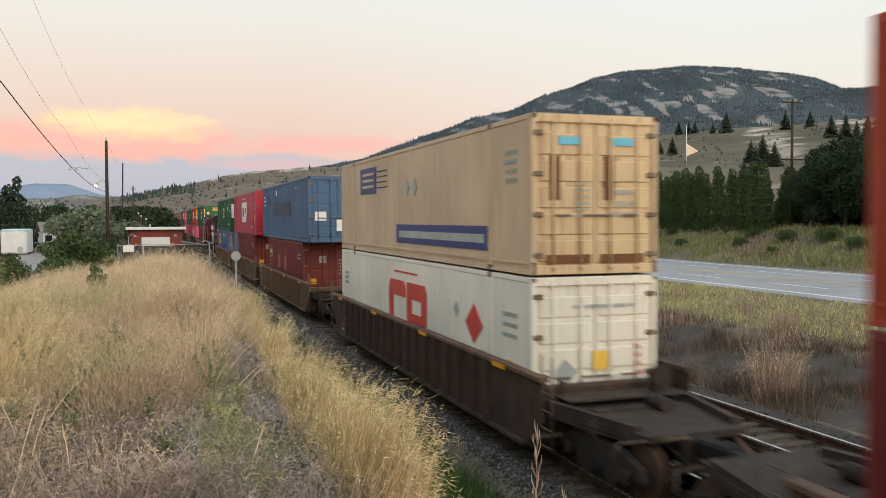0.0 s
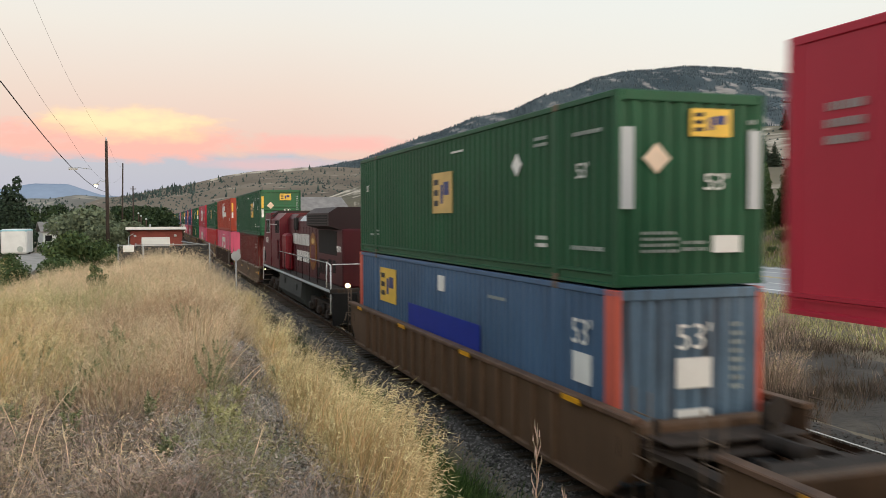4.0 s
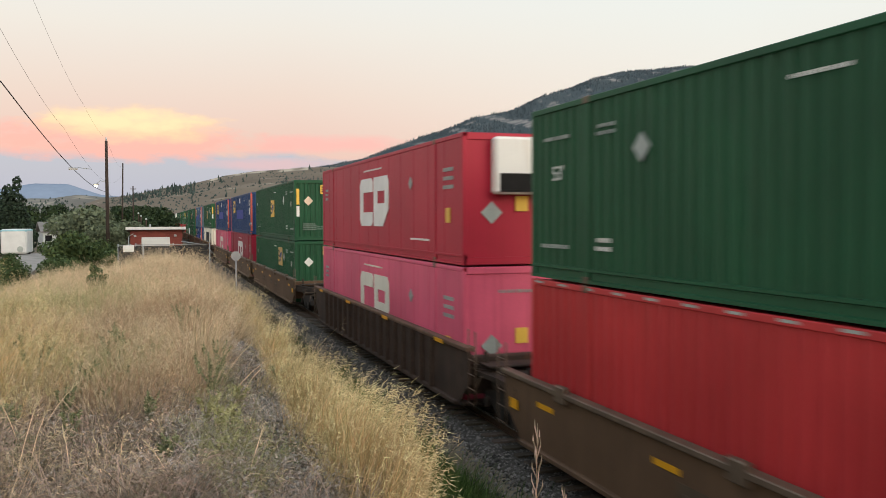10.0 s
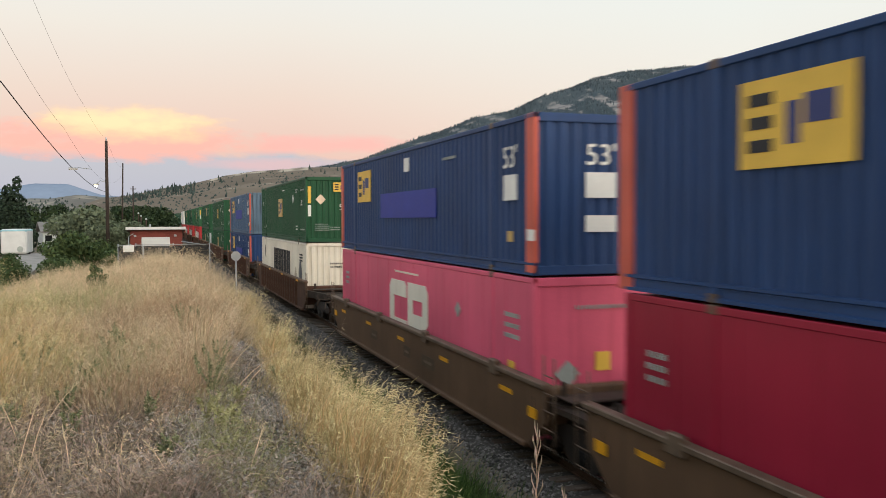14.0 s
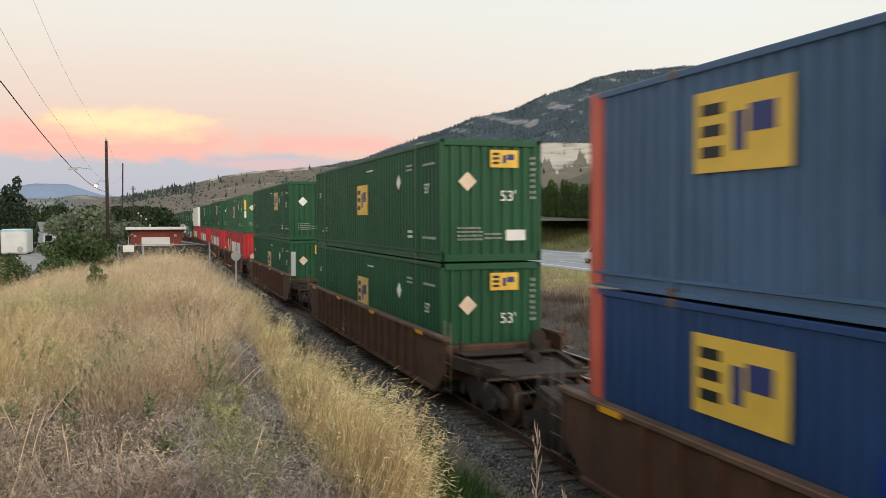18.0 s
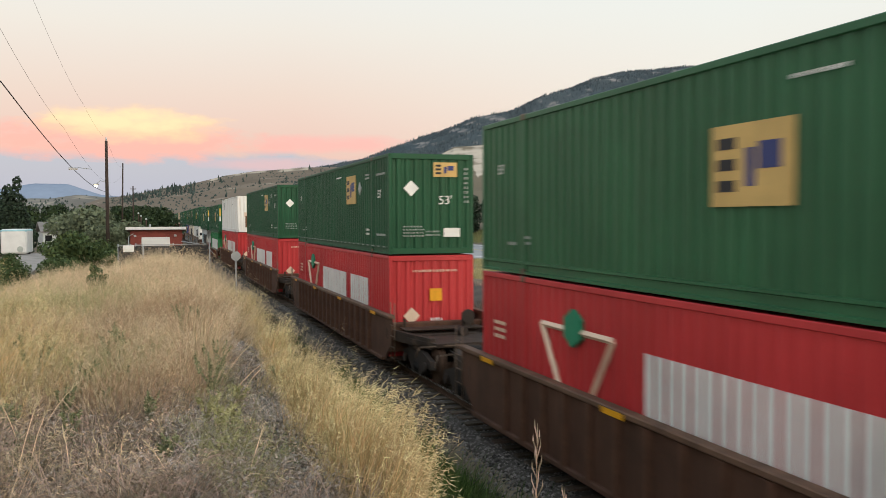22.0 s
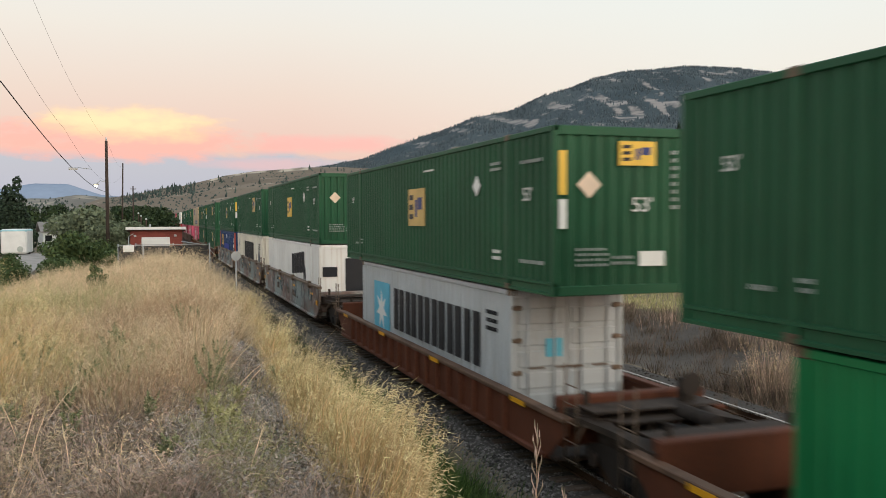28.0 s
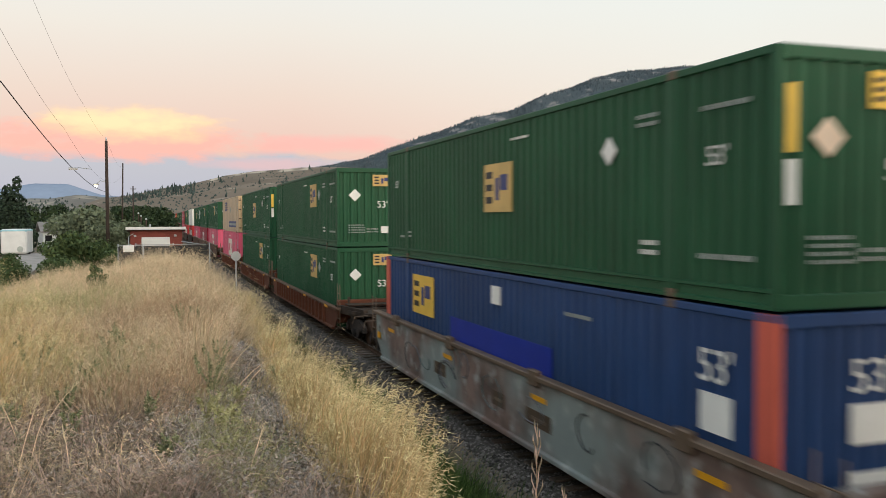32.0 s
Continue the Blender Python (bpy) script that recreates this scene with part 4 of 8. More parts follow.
def well_car(label, paint, front=3.55, rear=3.55, ribs=True, length=LONG, trucks=(True, True), tape=0, far=False, top=1.50, graffiti=0):
    """A double-stack well car: the well runs from y = -0.35 to length + 0.35, with a platform at each end."""
    c = thing("well_car", label, "railway car", group="well cars of the train")
    y0, y1 = -0.35, length + 0.35
    low, half = 0.26, 1.45
    for sx in (-1, 1):
        a = sx * half
        s = Shape()
        lo, hi = sorted((a, a - sx * 0.03))
        s.prism([(y0 - 0.5, 0.80), (y0 - 0.25, 0.66), (y0 + 0.25, low), (y1 - 0.25, low), (y1 + 0.25, 0.66), (y1 + 0.5, 0.80), (y1 + 0.5, top), (y0 - 0.5, top)], "x", lo, hi)
        sill = part("side_sill", s, paint, c)
        fl = Shape().cbox(min(a + sx * 0.09, a - sx * 0.10), max(a + sx * 0.09, a - sx * 0.10), y0 - 0.5, y1 + 0.5, top - 0.02, top + 0.07, 0.015)
        part("top_chord", fl, (RUSTC if ribs else WORN) if sx < 0 else paint, sill, "worn brown steel top chord")
        fl = Shape().cbox(min(a + sx * 0.08, a - sx * 0.12), max(a + sx * 0.08, a - sx * 0.12), y0 + 0.3, y1 - 0.3, low - 0.04, low + 0.05, 0.015)
        part("bottom_chord", fl, paint, sill)
        if ribs and sx < 0:
            rib = shared(("rib", sx, paint.name), lambda: Shape().prism([(0.0, -0.085), (sx * 0.105, -0.06), (sx * 0.105, 0.06), (0.0, 0.085)], "z", low + 0.05, top - 0.03).mesh("rib", paint))
            n = 17
            for k in range(n):
                part("rib", rib, paint, sill, "", pose(a, y0 + 2.0 + k * (y1 - y0 - 4.0) / (n - 1), 0))
        if tape and sx < 0:
            tm = shared(("tape", sx), lambda: Shape().box(min(a + sx * 0.006, a), max(a + sx * 0.006, a), -0.30, 0.30, 0, 0.09).mesh("reflector", REFL))
            for k in range(tape):
                part("reflector", tm, REFL, sill, "amber reflective strip", pose(sx * 0.006 + (sx * 0.11 if ribs else 0), 0.9 + k * (length - 1.8) / max(1, tape - 1), (1.12 if not ribs else 1.46) - 1.5 + top))
    if not ribs and not far:
        for a0, w0 in ((5.2, 1.0), (7.2, 0.6), (10.6, 0.8)):
            pl = part("data_panel", Shape().box(-half - 0.006, -half, a0, a0 + w0, 0.66, 0.94), DARKTAN, c, "faded stencil panel")
            part("stencil_mark", Shape().box(-half - 0.009, -half - 0.006, a0 + 0.2 * w0, a0 + 0.8 * w0, 0.76, 0.82), WORN, pl)
        for q in range(4):
            part("sill_bracket", Shape().cbox(-half - 0.10, -half + 0.02, 1.2 + q * 4.4, 1.55 + q * 4.4, top - 0.12, top + 0.16, 0.02), WORN, c)
    rng = random.Random(graffiti)
    for q in range(12 if graffiti else 0):
        y, z = rng.uniform(0.8, length - 2.5), rng.uniform(0.7, 1.15)
        w, h = rng.uniform(0.3, 0.7), rng.uniform(0.18, 0.34)
        a0, turns = rng.uniform(0, 6), rng.uniform(2.5, 6.0)
        loop = [(-half - (0.088 if ribs else 0.002) - 0.0008 * q, y + w * math.cos(a0 + turns * k / 9) * (0.5 + 0.06 * k), z + h * math.sin(a0 + turns * k / 9)) for k in range(10)]
        part("graffiti_stroke", Shape().path(loop, rng.uniform(0.010, 0.02), 4), (TEAL, FADED, INK, FADED, TEAL, INK)[q % 6], c, "sprayed plain curved stroke")
    part("well_floor", shared(("wf", length), lambda: Shape().box(-half + 0.03, half - 0.03, y0, y1, low - 0.02, low + 0.03).mesh("well_floor", DARKST)), DARKST, c, "dark well floor")
    # end platforms
    for end, ext in ((0, front), (1, rear)):
        e0, e1 = (y0 - ext + 0.62, y0) if end == 0 else (y1, y1 + ext - 0.62)
        out = -1 if end == 0 else 1
        yo = e0 if end == 0 else e1
        yi = y0 if end == 0 else y1
        ew = Shape().cbox(-half + 0.05, half - 0.05, yi - 0.12, yi + 0.12, 0.5, 1.32, 0.03)
        part("end_bulkhead", ew, paint, c)
        deck = Shape().prism([(-1.30, yi), (1.30, yi), (1.18, yi + out * 1.6), (0.86, yo), (-0.86, yo), (-1.18, yi + out * 1.6)], "z", 0.96, 1.06)
        deck.cbox(-0.28, 0.28, min(yi, yo + out * 0.1), max(yi, yo + out * 0.1), 0.60, 1.02, 0.04)
        part("end_platform", deck, ENDST, c, "grimy rust-brown end platform")
        ym = yi + out * 1.25
        part("brake_reservoir", Shape().tube((-0.95, ym - 0.38, 0.86), (-0.95, ym + 0.38, 0.86), 0.17, 10), ENDST, c, "grimy brake reservoir")
        part("brake_cylinder", Shape().tube((0.35, ym - 0.2, 1.16), (0.35, ym + 0.32, 1.16), 0.12, 10).tube((0.35, ym + 0.32, 1.16), (0.35, ym + 0.62, 1.16), 0.03, 6), DARKST, c)
        part("brake_pipe", Shape().path([(-0.5, yi, 0.95), (-0.5, yo - out * 0.2, 0.92), (-0.42, yo + out * 0.3, 0.72), (-0.30, yo + out * 0.55, 0.55)], 0.028, 6), BLACK, c, "black brake hose")
        part("uncoupling_lever", Shape().path([(-1.38, yo - out * 0.2, 0.72), (-1.30, yo - out * 0.1, 0.98), (-0.2, yo + out * 0.05, 1.02)], 0.018, 5), WORN, c)
        if not far:
            part("deck_plate", Shape().prism([(-1.40, yi + out * 0.02), (1.40, yi + out * 0.02), (0.78, yi + out * 1.15), (-0.78, yi + out * 1.15)], "z", 1.062, 1.085), ENDST, c, "worn tapered deck plate")
            for sx in (-1, 1):
                part("platform_stake", Shape().cbox(sx * 1.02 - 0.04, sx * 1.02 + 0.04, yi + out * 0.30 - 0.04, yi + out * 0.30 + 0.04, 1.08, 1.45, 0.012), ENDST, c)
        for sx in (-1, 1):
            arm = Shape().prism([(sx * 1.34, yi), (sx * 1.46, yi), (sx * 0.95, yo - out * 0.3), (sx * 0.8, yo - out * 0.3)], "z", 0.88, 1.16)
            part("bolster_arm", arm, ENDST, c)
            lad = Shape()
            yl = yi + out * 0.62
            for q in (-0.2, 0.2):
                lad.tube((sx * 1.46, yl + q, 0.35), (sx * 1.46, yl + q, 1.95), 0.016, 5)
            for q in range(5):
                lad.tube((sx * 1.46, yl - 0.2, 0.42 + q * 0.3), (sx * 1.46, yl + 0.2, 0.42 + q * 0.3), 0.012, 5)
            if not far:
                part("ladder", lad, WORN, c, "narrow steel ladder")
            if tape and sx < 0 and not ribs:
                part("reflector", Shape().box(sx * 1.484 - 0.008, sx * 1.484 + 0.008, yi - 0.16, yi + 0.16, 0.80, 0.98), REFL, c, "amber reflective plate")
        walkw = Shape().cbox(-1.15, 1.15, min(yi + out * 0.22, yi + out * 0.85), max(yi + out * 0.22, yi + out * 0.85), 1.18, 1.21, 0.008)
        part("crossover_walkway", walkw, ENDST, c, "grimy steel walkway")
        hb = Shape().cbox(0.62, 0.88, min(yi + out * 0.42, yi + out * 0.6), max(yi + out * 0.42, yi + out * 0.6), 1.18, 1.6, 0.03)
        hb.tube((0.75, yi + out * 0.62, 1.5), (0.75, yi + out * 0.66, 1.5), 0.2, 12)
        if end == 0:
            part("hand_brake", hb, DARKST, c, "hand brake housing with a wheel")
        cp = Shape().cbox(-0.13, 0.13, min(yo, yo + out * 0.62), max(yo, yo + out * 0.62), 0.74, 1.0, 0.04)
        cp.cbox(-0.2, 0.2, min(yo + out * 0.42, yo + out * 0.63), max(yo + out * 0.42, yo + out * 0.63), 0.68, 1.05, 0.05)
        part("coupler", cp, BLACK, c, "grimy coupler")
        if trucks[end]:
            bogie(c, yi + out * (max(1.3, ext - 1.75)))
    return c
# ---------------------------------------------------------------- locomotive
def locomotive():
    L = 22.3
    o = thing("locomotive", "dark red diesel freight locomotive with white lettering shapes", "locomotive")
    o["half"] = 1.0
    P = lambda name, sh, m, label="", par=None: part(name, sh, m, par or o, label)
    deck = Shape().cbox(-1.55, 1.55, 0.9, L - 0.9, 1.50, 1.68, 0.02).cbox(-0.6, 0.6, 0.6, L - 0.6, 0.95, 1.50, 0.03)
    P("frame", deck, DARKST, "grimy underframe and walkway")
    for sx in (-1, 1):
        P("sill_stripe", Shape().box(sx * 1.555 - 0.006, sx * 1.555 + 0.006, 1.0, L - 1.0, 1.55, 1.65), PALE, "dusty white sill stripe")
    tank = Shape().prism([(-1.45, 1.45), (-1.5, 0.75), (-1.2, 0.36), (1.2, 0.36), (1.5, 0.75), (1.45, 1.45)], "y", 7.9, 14.9)
    tank.cbox(-1.54, -1.44, 9.0, 9.5, 1.0, 1.3).cbox(-1.54, -1.44, 12.6, 12.9, 1.1, 1.35)
    P("fuel_tank", tank, TANK, "dark grey-green grimy fuel tank")
    # radiator end
    P("radiator_hood", Shape().cbox(-1.0, 1.0, 1.3, 6.6, 1.68, 3.9, 0.06), LOCOG)
    wing = Shape().prism([(-1.0, 3.85), (-1.5, 4.0), (-1.5, 4.5), (-1.15, 4.72), (1.15, 4.72), (1.5, 4.5), (1.5, 4.0), (1.0, 3.85)], "y", 1.4, 6.2)
    P("radiator", wing, LOCOD, "wide grimy radiator housing")
    for sx in (-1, 1):
        for k in range(4):
            P("radiator_slat", Shape().box(sx * 1.5 - 0.012, sx * 1.5 + 0.012, 1.7, 5.9, 4.06 + k * 0.1, 4.12 + k * 0.1), BLACK)
        # A black sheet paints the deep shade under the radiator's overhang.
        P("intake_screen", Shape().box(sx * 1.004 - 0.006, sx * 1.004 + 0.006, 2.3, 6.1, 2.85, 3.82), BLACK, "black screen for the shaded recess under the radiator")
    # engine hood, rounded at its top
    P("engine_hood", Shape().prism([(-1.0, 1.68), (-1.0, 4.15), (-0.75, 4.42), (0.75, 4.42), (1.0, 4.15), (1.0, 1.68)], "y", 6.6, 12.4), LOCOG)
    # The pale strip paints the sky's shine on the rounded hood top.
    P("hood_roof", Shape().prism([(-0.98, 4.17), (-0.76, 4.44), (0.76, 4.44), (0.98, 4.17)], "y", 6.9, 11.2), PALE, "hood roof painted pale for its sky shine")
    P("exhaust_stack", Shape().cbox(-0.4, 0.4, 6.6, 7.6, 4.42, 4.70, 0.05), BLACK)
    for k in range(7):
        P("hood_door", Shape().cbox(-1.012, -0.99, 6.75 + k * 0.80, 7.48 + k * 0.80, 1.80, 3.95, 0.01), LOCOG)
    for y, z, w, h in ((2.6, 2.15, 0.5, 0.5), (3.4, 2.15, 0.5, 0.5), (4.3, 2.0, 0.4, 0.6), (4.9, 2.0, 0.4, 0.6), (5.5, 2.0, 0.4, 0.6), (6.0, 1.8, 0.4, 0.4)):
        P("vent", Shape().box(-1.016, -1.0, y, y + w, z, z + h), BLACK, "black louvred vent")
    P("equipment_cabinet", Shape().prism([(-1.02, 1.68), (-1.02, 4.3), (-0.8, 4.55), (0.8, 4.55), (1.02, 4.3), (1.02, 1.68)], "y", 12.4, 14.6), LOCOG)
    P("blower_housing", Shape().cbox(-1.40, -1.0, 12.9, 14.4, 1.70, 3.55, 0.12), LOCOB, "brighter red rounded housing")
    P("cabinet_vent", Shape().cbox(-1.12, -1.0, 11.4, 12.2, 3.75, 4.35, 0.02), BLACK, "dark square vent")
    # wide cabinets and cab, at the trailing end
    P("side_cabinet", Shape().prism([(-1.48, 1.68), (-1.48, 4.25), (-1.1, 4.6), (1.1, 4.6), (1.48, 4.25), (1.48, 1.68)], "y", 14.6, 17.8), LOCO)
    for y in (14.85, 15.65):
        P("cabinet_vent", Shape().cbox(-1.50, -1.46, y, y + 0.62, 3.55, 4.2, 0.01), BLACK, "dark louvred vent")
    cabp = [(17.8, 1.68), (21.3, 1.68), (21.3, 2.95), (20.75, 3.3), (20.3, 4.3), (19.9, 4.62), (17.8, 4.62)]
    c = P("cab", Shape().prism(cabp, "x", -1.52, 1.52), LOCO)
    P("cab_roof", Shape().prism([(-1.54, 4.42), (-1.1, 4.74), (1.1, 4.74), (1.54, 4.42)], "y", 17.7, 20.0), LOCOD, "", c)
    for y, w in ((18.15, 0.72), (18.95, 0.62)):
        P("window", Shape().cbox(-1.535, -1.50, y, y + w, 3.55, 4.22, 0.01), GLASSD, "dark side window", c)
        P("window_frame", Shape().box(-1.545, -1.52, y - 0.05, y + w + 0.05, 4.22, 4.27).box(-1.545, -1.52, y - 0.05, y + w + 0.05, 3.50, 3.55).box(-1.545, -1.52, y - 0.05, y, 3.55, 4.22), PALE, "pale window frame", c)
    P("windshield", Shape().prism([(20.62, 3.6), (20.70, 3.6), (20.42, 4.2), (20.34, 4.2)], "x", -1.3, 1.3), GLASSD, "dark windshield", c)
    P("nose_door", Shape().cbox(-1.54, -1.50, 20.1, 20.45, 1.85, 2.45, 0.01), BLACK, "dark step well", c)
    P("handrail_wire", Shape().path([(-1.58, 17.6, 4.0), (-1.58, 15.0, 4.0)], 0.018), WHV, "pale grab rail")
    P("sand_box", Shape().cbox(-1.545, -1.50, 15.0, 17.4, 2.2, 3.2, 0.01), LOCO)
    # marks
    bars_on(o, "side", 13.1, 3.05, 8, 0.52, 0.60, 0.15, WHV, 11, "company_lettering", "bold white row of plain bars", 0.03)
    bars_on(o, "side", 11.8, 2.28, 7, 0.50, 0.50, 0.14, WHV, 12, "company_lettering", "bold white row of plain bars", 0.03)
    flat_mark(o, "side", 7.4, 2.85, 1.65, 1.65, GOLD, "emblem", "gold oval emblem of plain shapes", "disc", 0.03)
    flat_mark(o, "side", 7.4, 2.75, 0.95, 0.75, LOCO, "emblem_centre", "", "box", 0.036)
    flat_mark(o, "side", 7.4, 3.3, 0.7, 0.26, TANV, "emblem_crest", "", "hex", 0.036)
    o["half"] = 1.52
    bars_on(o, "side", 19.9, 2.95, 4, 0.30, 0.26, 0.07, WHV, 13)
    o["half"] = 1.0
    bars_on(o, "side", 2.4, 3.0, 4, 0.22, 0.22, 0.06, WHV, 14)
    # ends, steps, rails
    for y, out in ((0.75, -1), (L - 0.75, 1)):
        P("pilot", Shape().cbox(-1.5, 1.5, y - 0.08, y + 0.08, 0.35, 1.55, 0.03), BLACK, "black pilot plate")
        P("coupler", Shape().cbox(-0.15, 0.15, min(y, y + out * 0.7), max(y, y + out * 0.7), 0.72, 1.02, 0.05), BLACK)
        for sx in (-1, 1):
            for q in range(4):
                st = Shape().cbox(min(sx * 1.05, sx * 1.53), max(sx * 1.05, sx * 1.53), y - out * 0.55 - 0.14, y - out * 0.55 + 0.14, 0.40 + q * 0.29, 0.44 + q * 0.29, 0.01)
                P("step", st, WORN, "white-edged boarding step")
            hr = Shape().path([(sx * 1.52, y - out * 0.25, 0.75), (sx * 1.52, y - out * 0.2, 2.55), (sx * 1.52, y - out * 0.95, 2.65), (sx * 1.52, y - out * 1.05, 1.68)], 0.024)
            P("end_handrail", hr, WHV, "white end handrail")
        er = Shape().path([(-1.5, y, 2.6), (-0.3, y, 2.6), (-0.3, y, 1.6)], 0.022).path([(1.5, y, 2.6), (0.3, y, 2.6), (0.3, y, 1.6)], 0.022)
        P("end_rail", er, WHV)
    for sx in (-1, 1):
        rail = Shape().path([(sx * 1.52, 1.8, 2.62), (sx * 1.52, 14.5, 2.62)], 0.02)
        for k in range(8):
            P("handrail_post", Shape().tube((sx * 1.52, 1.9 + k * 1.78, 1.68), (sx * 1.52, 1.9 + k * 1.78, 2.62), 0.018, 6), LOCOD)
        P("side_handrail", rail, GREYV, "grey side handrail")
        P("ditch_light", Shape().tube((sx * 0.95, 0.62, 1.82), (sx * 0.95, 0.72, 1.82), 0.09, 12), LAMPW, "lit warm lamp")
        P("step_light", Shape().tube((sx * 1.5, L - 1.9, 1.36), (sx * 1.56, L - 1.9, 1.36), 0.04, 10), LAMPW, "lit warm lamp")
    # three-axle trucks
    for y in (4.6, 17.9):
        b = part("truck", shared("loco_bolster", lambda: Shape().cbox(-0.9, 0.9, -2.0, 2.0, 0.55, 0.85, 0.05).mesh("truck", BLACK)), BLACK, o, "grimy three-axle truck", pose(0, y, 0))
        for sx in (-1, 1):
            def sidef():
                s = Shape().prism([(-2.5, 0.6), (-2.3, 0.95), (2.3, 0.95), (2.5, 0.6), (1.6, 0.55), (1.2, 0.35), (0.6, 0.35), (0.3, 0.55), (-0.3, 0.55), (-0.6, 0.35), (-1.2, 0.35), (-1.6, 0.55)], "x", sx * 1.12 - 0.08, sx * 1.12 + 0.08)
                for k in (-1.9, 0.0, 1.9):
                    s.cbox(min(sx * 1.18, sx * 1.36), max(sx * 1.18, sx * 1.36), k - 0.2, k + 0.2, 0.38, 0.72, 0.05)
                s.tube((sx * 1.25, -1.0, 0.5), (sx * 1.25, -1.0, 0.9), 0.12, 10).tube((sx * 1.25, 1.0, 0.5), (sx * 1.25, 1.0, 0.9), 0.12, 10)
                return s.mesh("side_frame", DARKST)
            part("side_frame", shared(("lsf", sx), sidef), DARKST, b)
        for k in (-1.9, 0.0, 1.9):
            w = part("wheelset", MESHES["wheelset"], RAILW, b, "steel wheels on an axle", pose(0, k, 0.5))
            WHEELS.append((w, 0.5, SPEED))
    return o
# ---------------------------------------------------------------- the train's make-up
LAMPW = glowing("lit_lamp_glass", (1.0, 0.74, 0.38), 3.5)
GREEN_LABEL = "dark green corrugated domestic container with yellow company panels"
TEMPLATES = {}


def green(seed, paint=GREEN, front="vert", lab=GREEN_LABEL):
    c = container(lab, paint, front)
    dress_green(c, 4.9 if seed % 2 else 7.9, seed)
    return c


def make(kind):
    """One container of a kind, by its look."""
    if kind.startswith("g") and kind[1:].isdigit():
        return green(int(kind[1:]))
    if kind == "gdoor":
        return green(13, GREEN, "door", "dark green corrugated container with its doors towards the camera")
    if kind == "gribs":
        c = container("green container with a ribbed end wall and pale placards", GREEN, "ribs", end_paint=GREEN2)
        dress_green(c, 4.6, 4)
        return c
    if kind == "glight":
        return green(6, GREEN2, "vert", "lighter green corrugated container with pale markings")
    if kind == "beige":
        c = container("weathered beige container with rust-streaked doors", BEIGE, "door", side="smooth", end_paint=BEIGE2)
        box = flat_mark(c, "side", 12.2, 2.2, 2.0, 0.8, NAVYV, "striped_panel", "blue panel with pale stripes")
        for k in range(3):
            part("stripe", Shape().box(-c["half"] - 0.012, -c["half"] - 0.006, 11.5, 12.9, 1.98 + k * 0.19, 2.06 + k * 0.19), BEIGE, box)
        for k in range(4):
            fine_print(c, "side", 10.5, 1.95 + k * 0.16, 1.2, 0.06, NAVYV)
        for k in (0, 1):
            flat_mark(c, "side", 7.9 - k * 0.7, 1.85, 0.42, 0.5, GREYV, "placard", "weathered diamond placard", "diamond")
        p = flat_mark(c, "side", 5.45, 0.62, 6.9, 0.5, NAVYV, "banner", "blue banner with pale plain bars")
        part("banner_stripe", Shape().box(-c["half"] - 0.012, -c["half"] - 0.006, 2.3, 8.6, 0.52, 0.70), GREYV, p)
        fine_print(c, "side", 0.95, 2.0, 0.5, 0.7, GREYV, 4)
        for sx in (-0.55, 0.55):
            flat_mark(c, "end", sx, 2.42, 0.42, 0.14, CYAN, "label_plate", "light blue label")
            flat_mark(c, "end", sx - 0.28, 1.75, 0.2, 0.8, BROWNV, "rust_streak", "brown rust streak")
            flat_mark(c, "end", sx, 0.28, 0.9, 0.16, BROWNV, "rust_band", "brown rusty door foot")
        fine_print(c, "end", -0.28, 1.35, 0.3, 0.7, GREYV, 6)
        fine_print(c, "end", 0.6, 1.3, 0.5, 0.6, GREYV, 3)
        return c
    if kind == "ivory":
        c = container("ivory container with a faded red block mark, doors towards the camera", IVORY, "door", side="smooth")
        dress_cp(c, REDV)
        flat_mark(c, "side", 2.9, 1.75, 1.0, 0.85, REDV, "placard", "red diamond placard", "diamond")
        fine_print(c, "side", 2.9, 1.15, 0.9, 0.1, INK)
        flat_mark(c, "end", 0.55, 0.5, 0.3, 0.3, YEL, "label_plate", "yellow label plate")
        return c
    if kind == "blue1":
        c = container("faded blue container with dark painted-out marks and door bars", BLUE2, "door")
        flat_mark(c, "side", LONG - 3.0, 2.1, 0.95, 0.75, DKBLV, "emblem", "dark blue plain emblem", "hex")
        flat_mark(c, "side", 8.3, 1.52, 6.1, 0.56, DKBLV, "painted_out_strip", "dark blue painted-out strip")
        for k in range(5):
            flat_mark(c, "side", 11.0 - k * 1.35, 1.83, 0.5, 0.2, DKBLV, "painted_out_tab", "dark blue painted-out patch")
        flat_mark(c, "side", LONG - 6.0, 2.45, 0.35, 0.28, WHV, "label_plate", "white label plate")
        fine_print(c, "side", LONG - 1.0, 2.1, 0.45, 0.7, WHV, 3)
        fine_print(c, "side", 3.5, 2.5, 0.8, 0.1, GREYV)
        flat_mark(c, "end", -0.75, 1.15, 0.5, 0.4, WHV, "label_plate", "white label plate")
        flat_mark(c, "end", 0.1, 0.75, 0.28, 0.5, WHV, "label_plate", "white label plate")
        flat_mark(c, "end", 0.85, 0.75, 0.5, 0.28, PEACH, "label_plate", "tan label plate")
        fine_print(c, "end", 0.5, 1.5, 0.35, 0.6, WHV, 4)
        return c
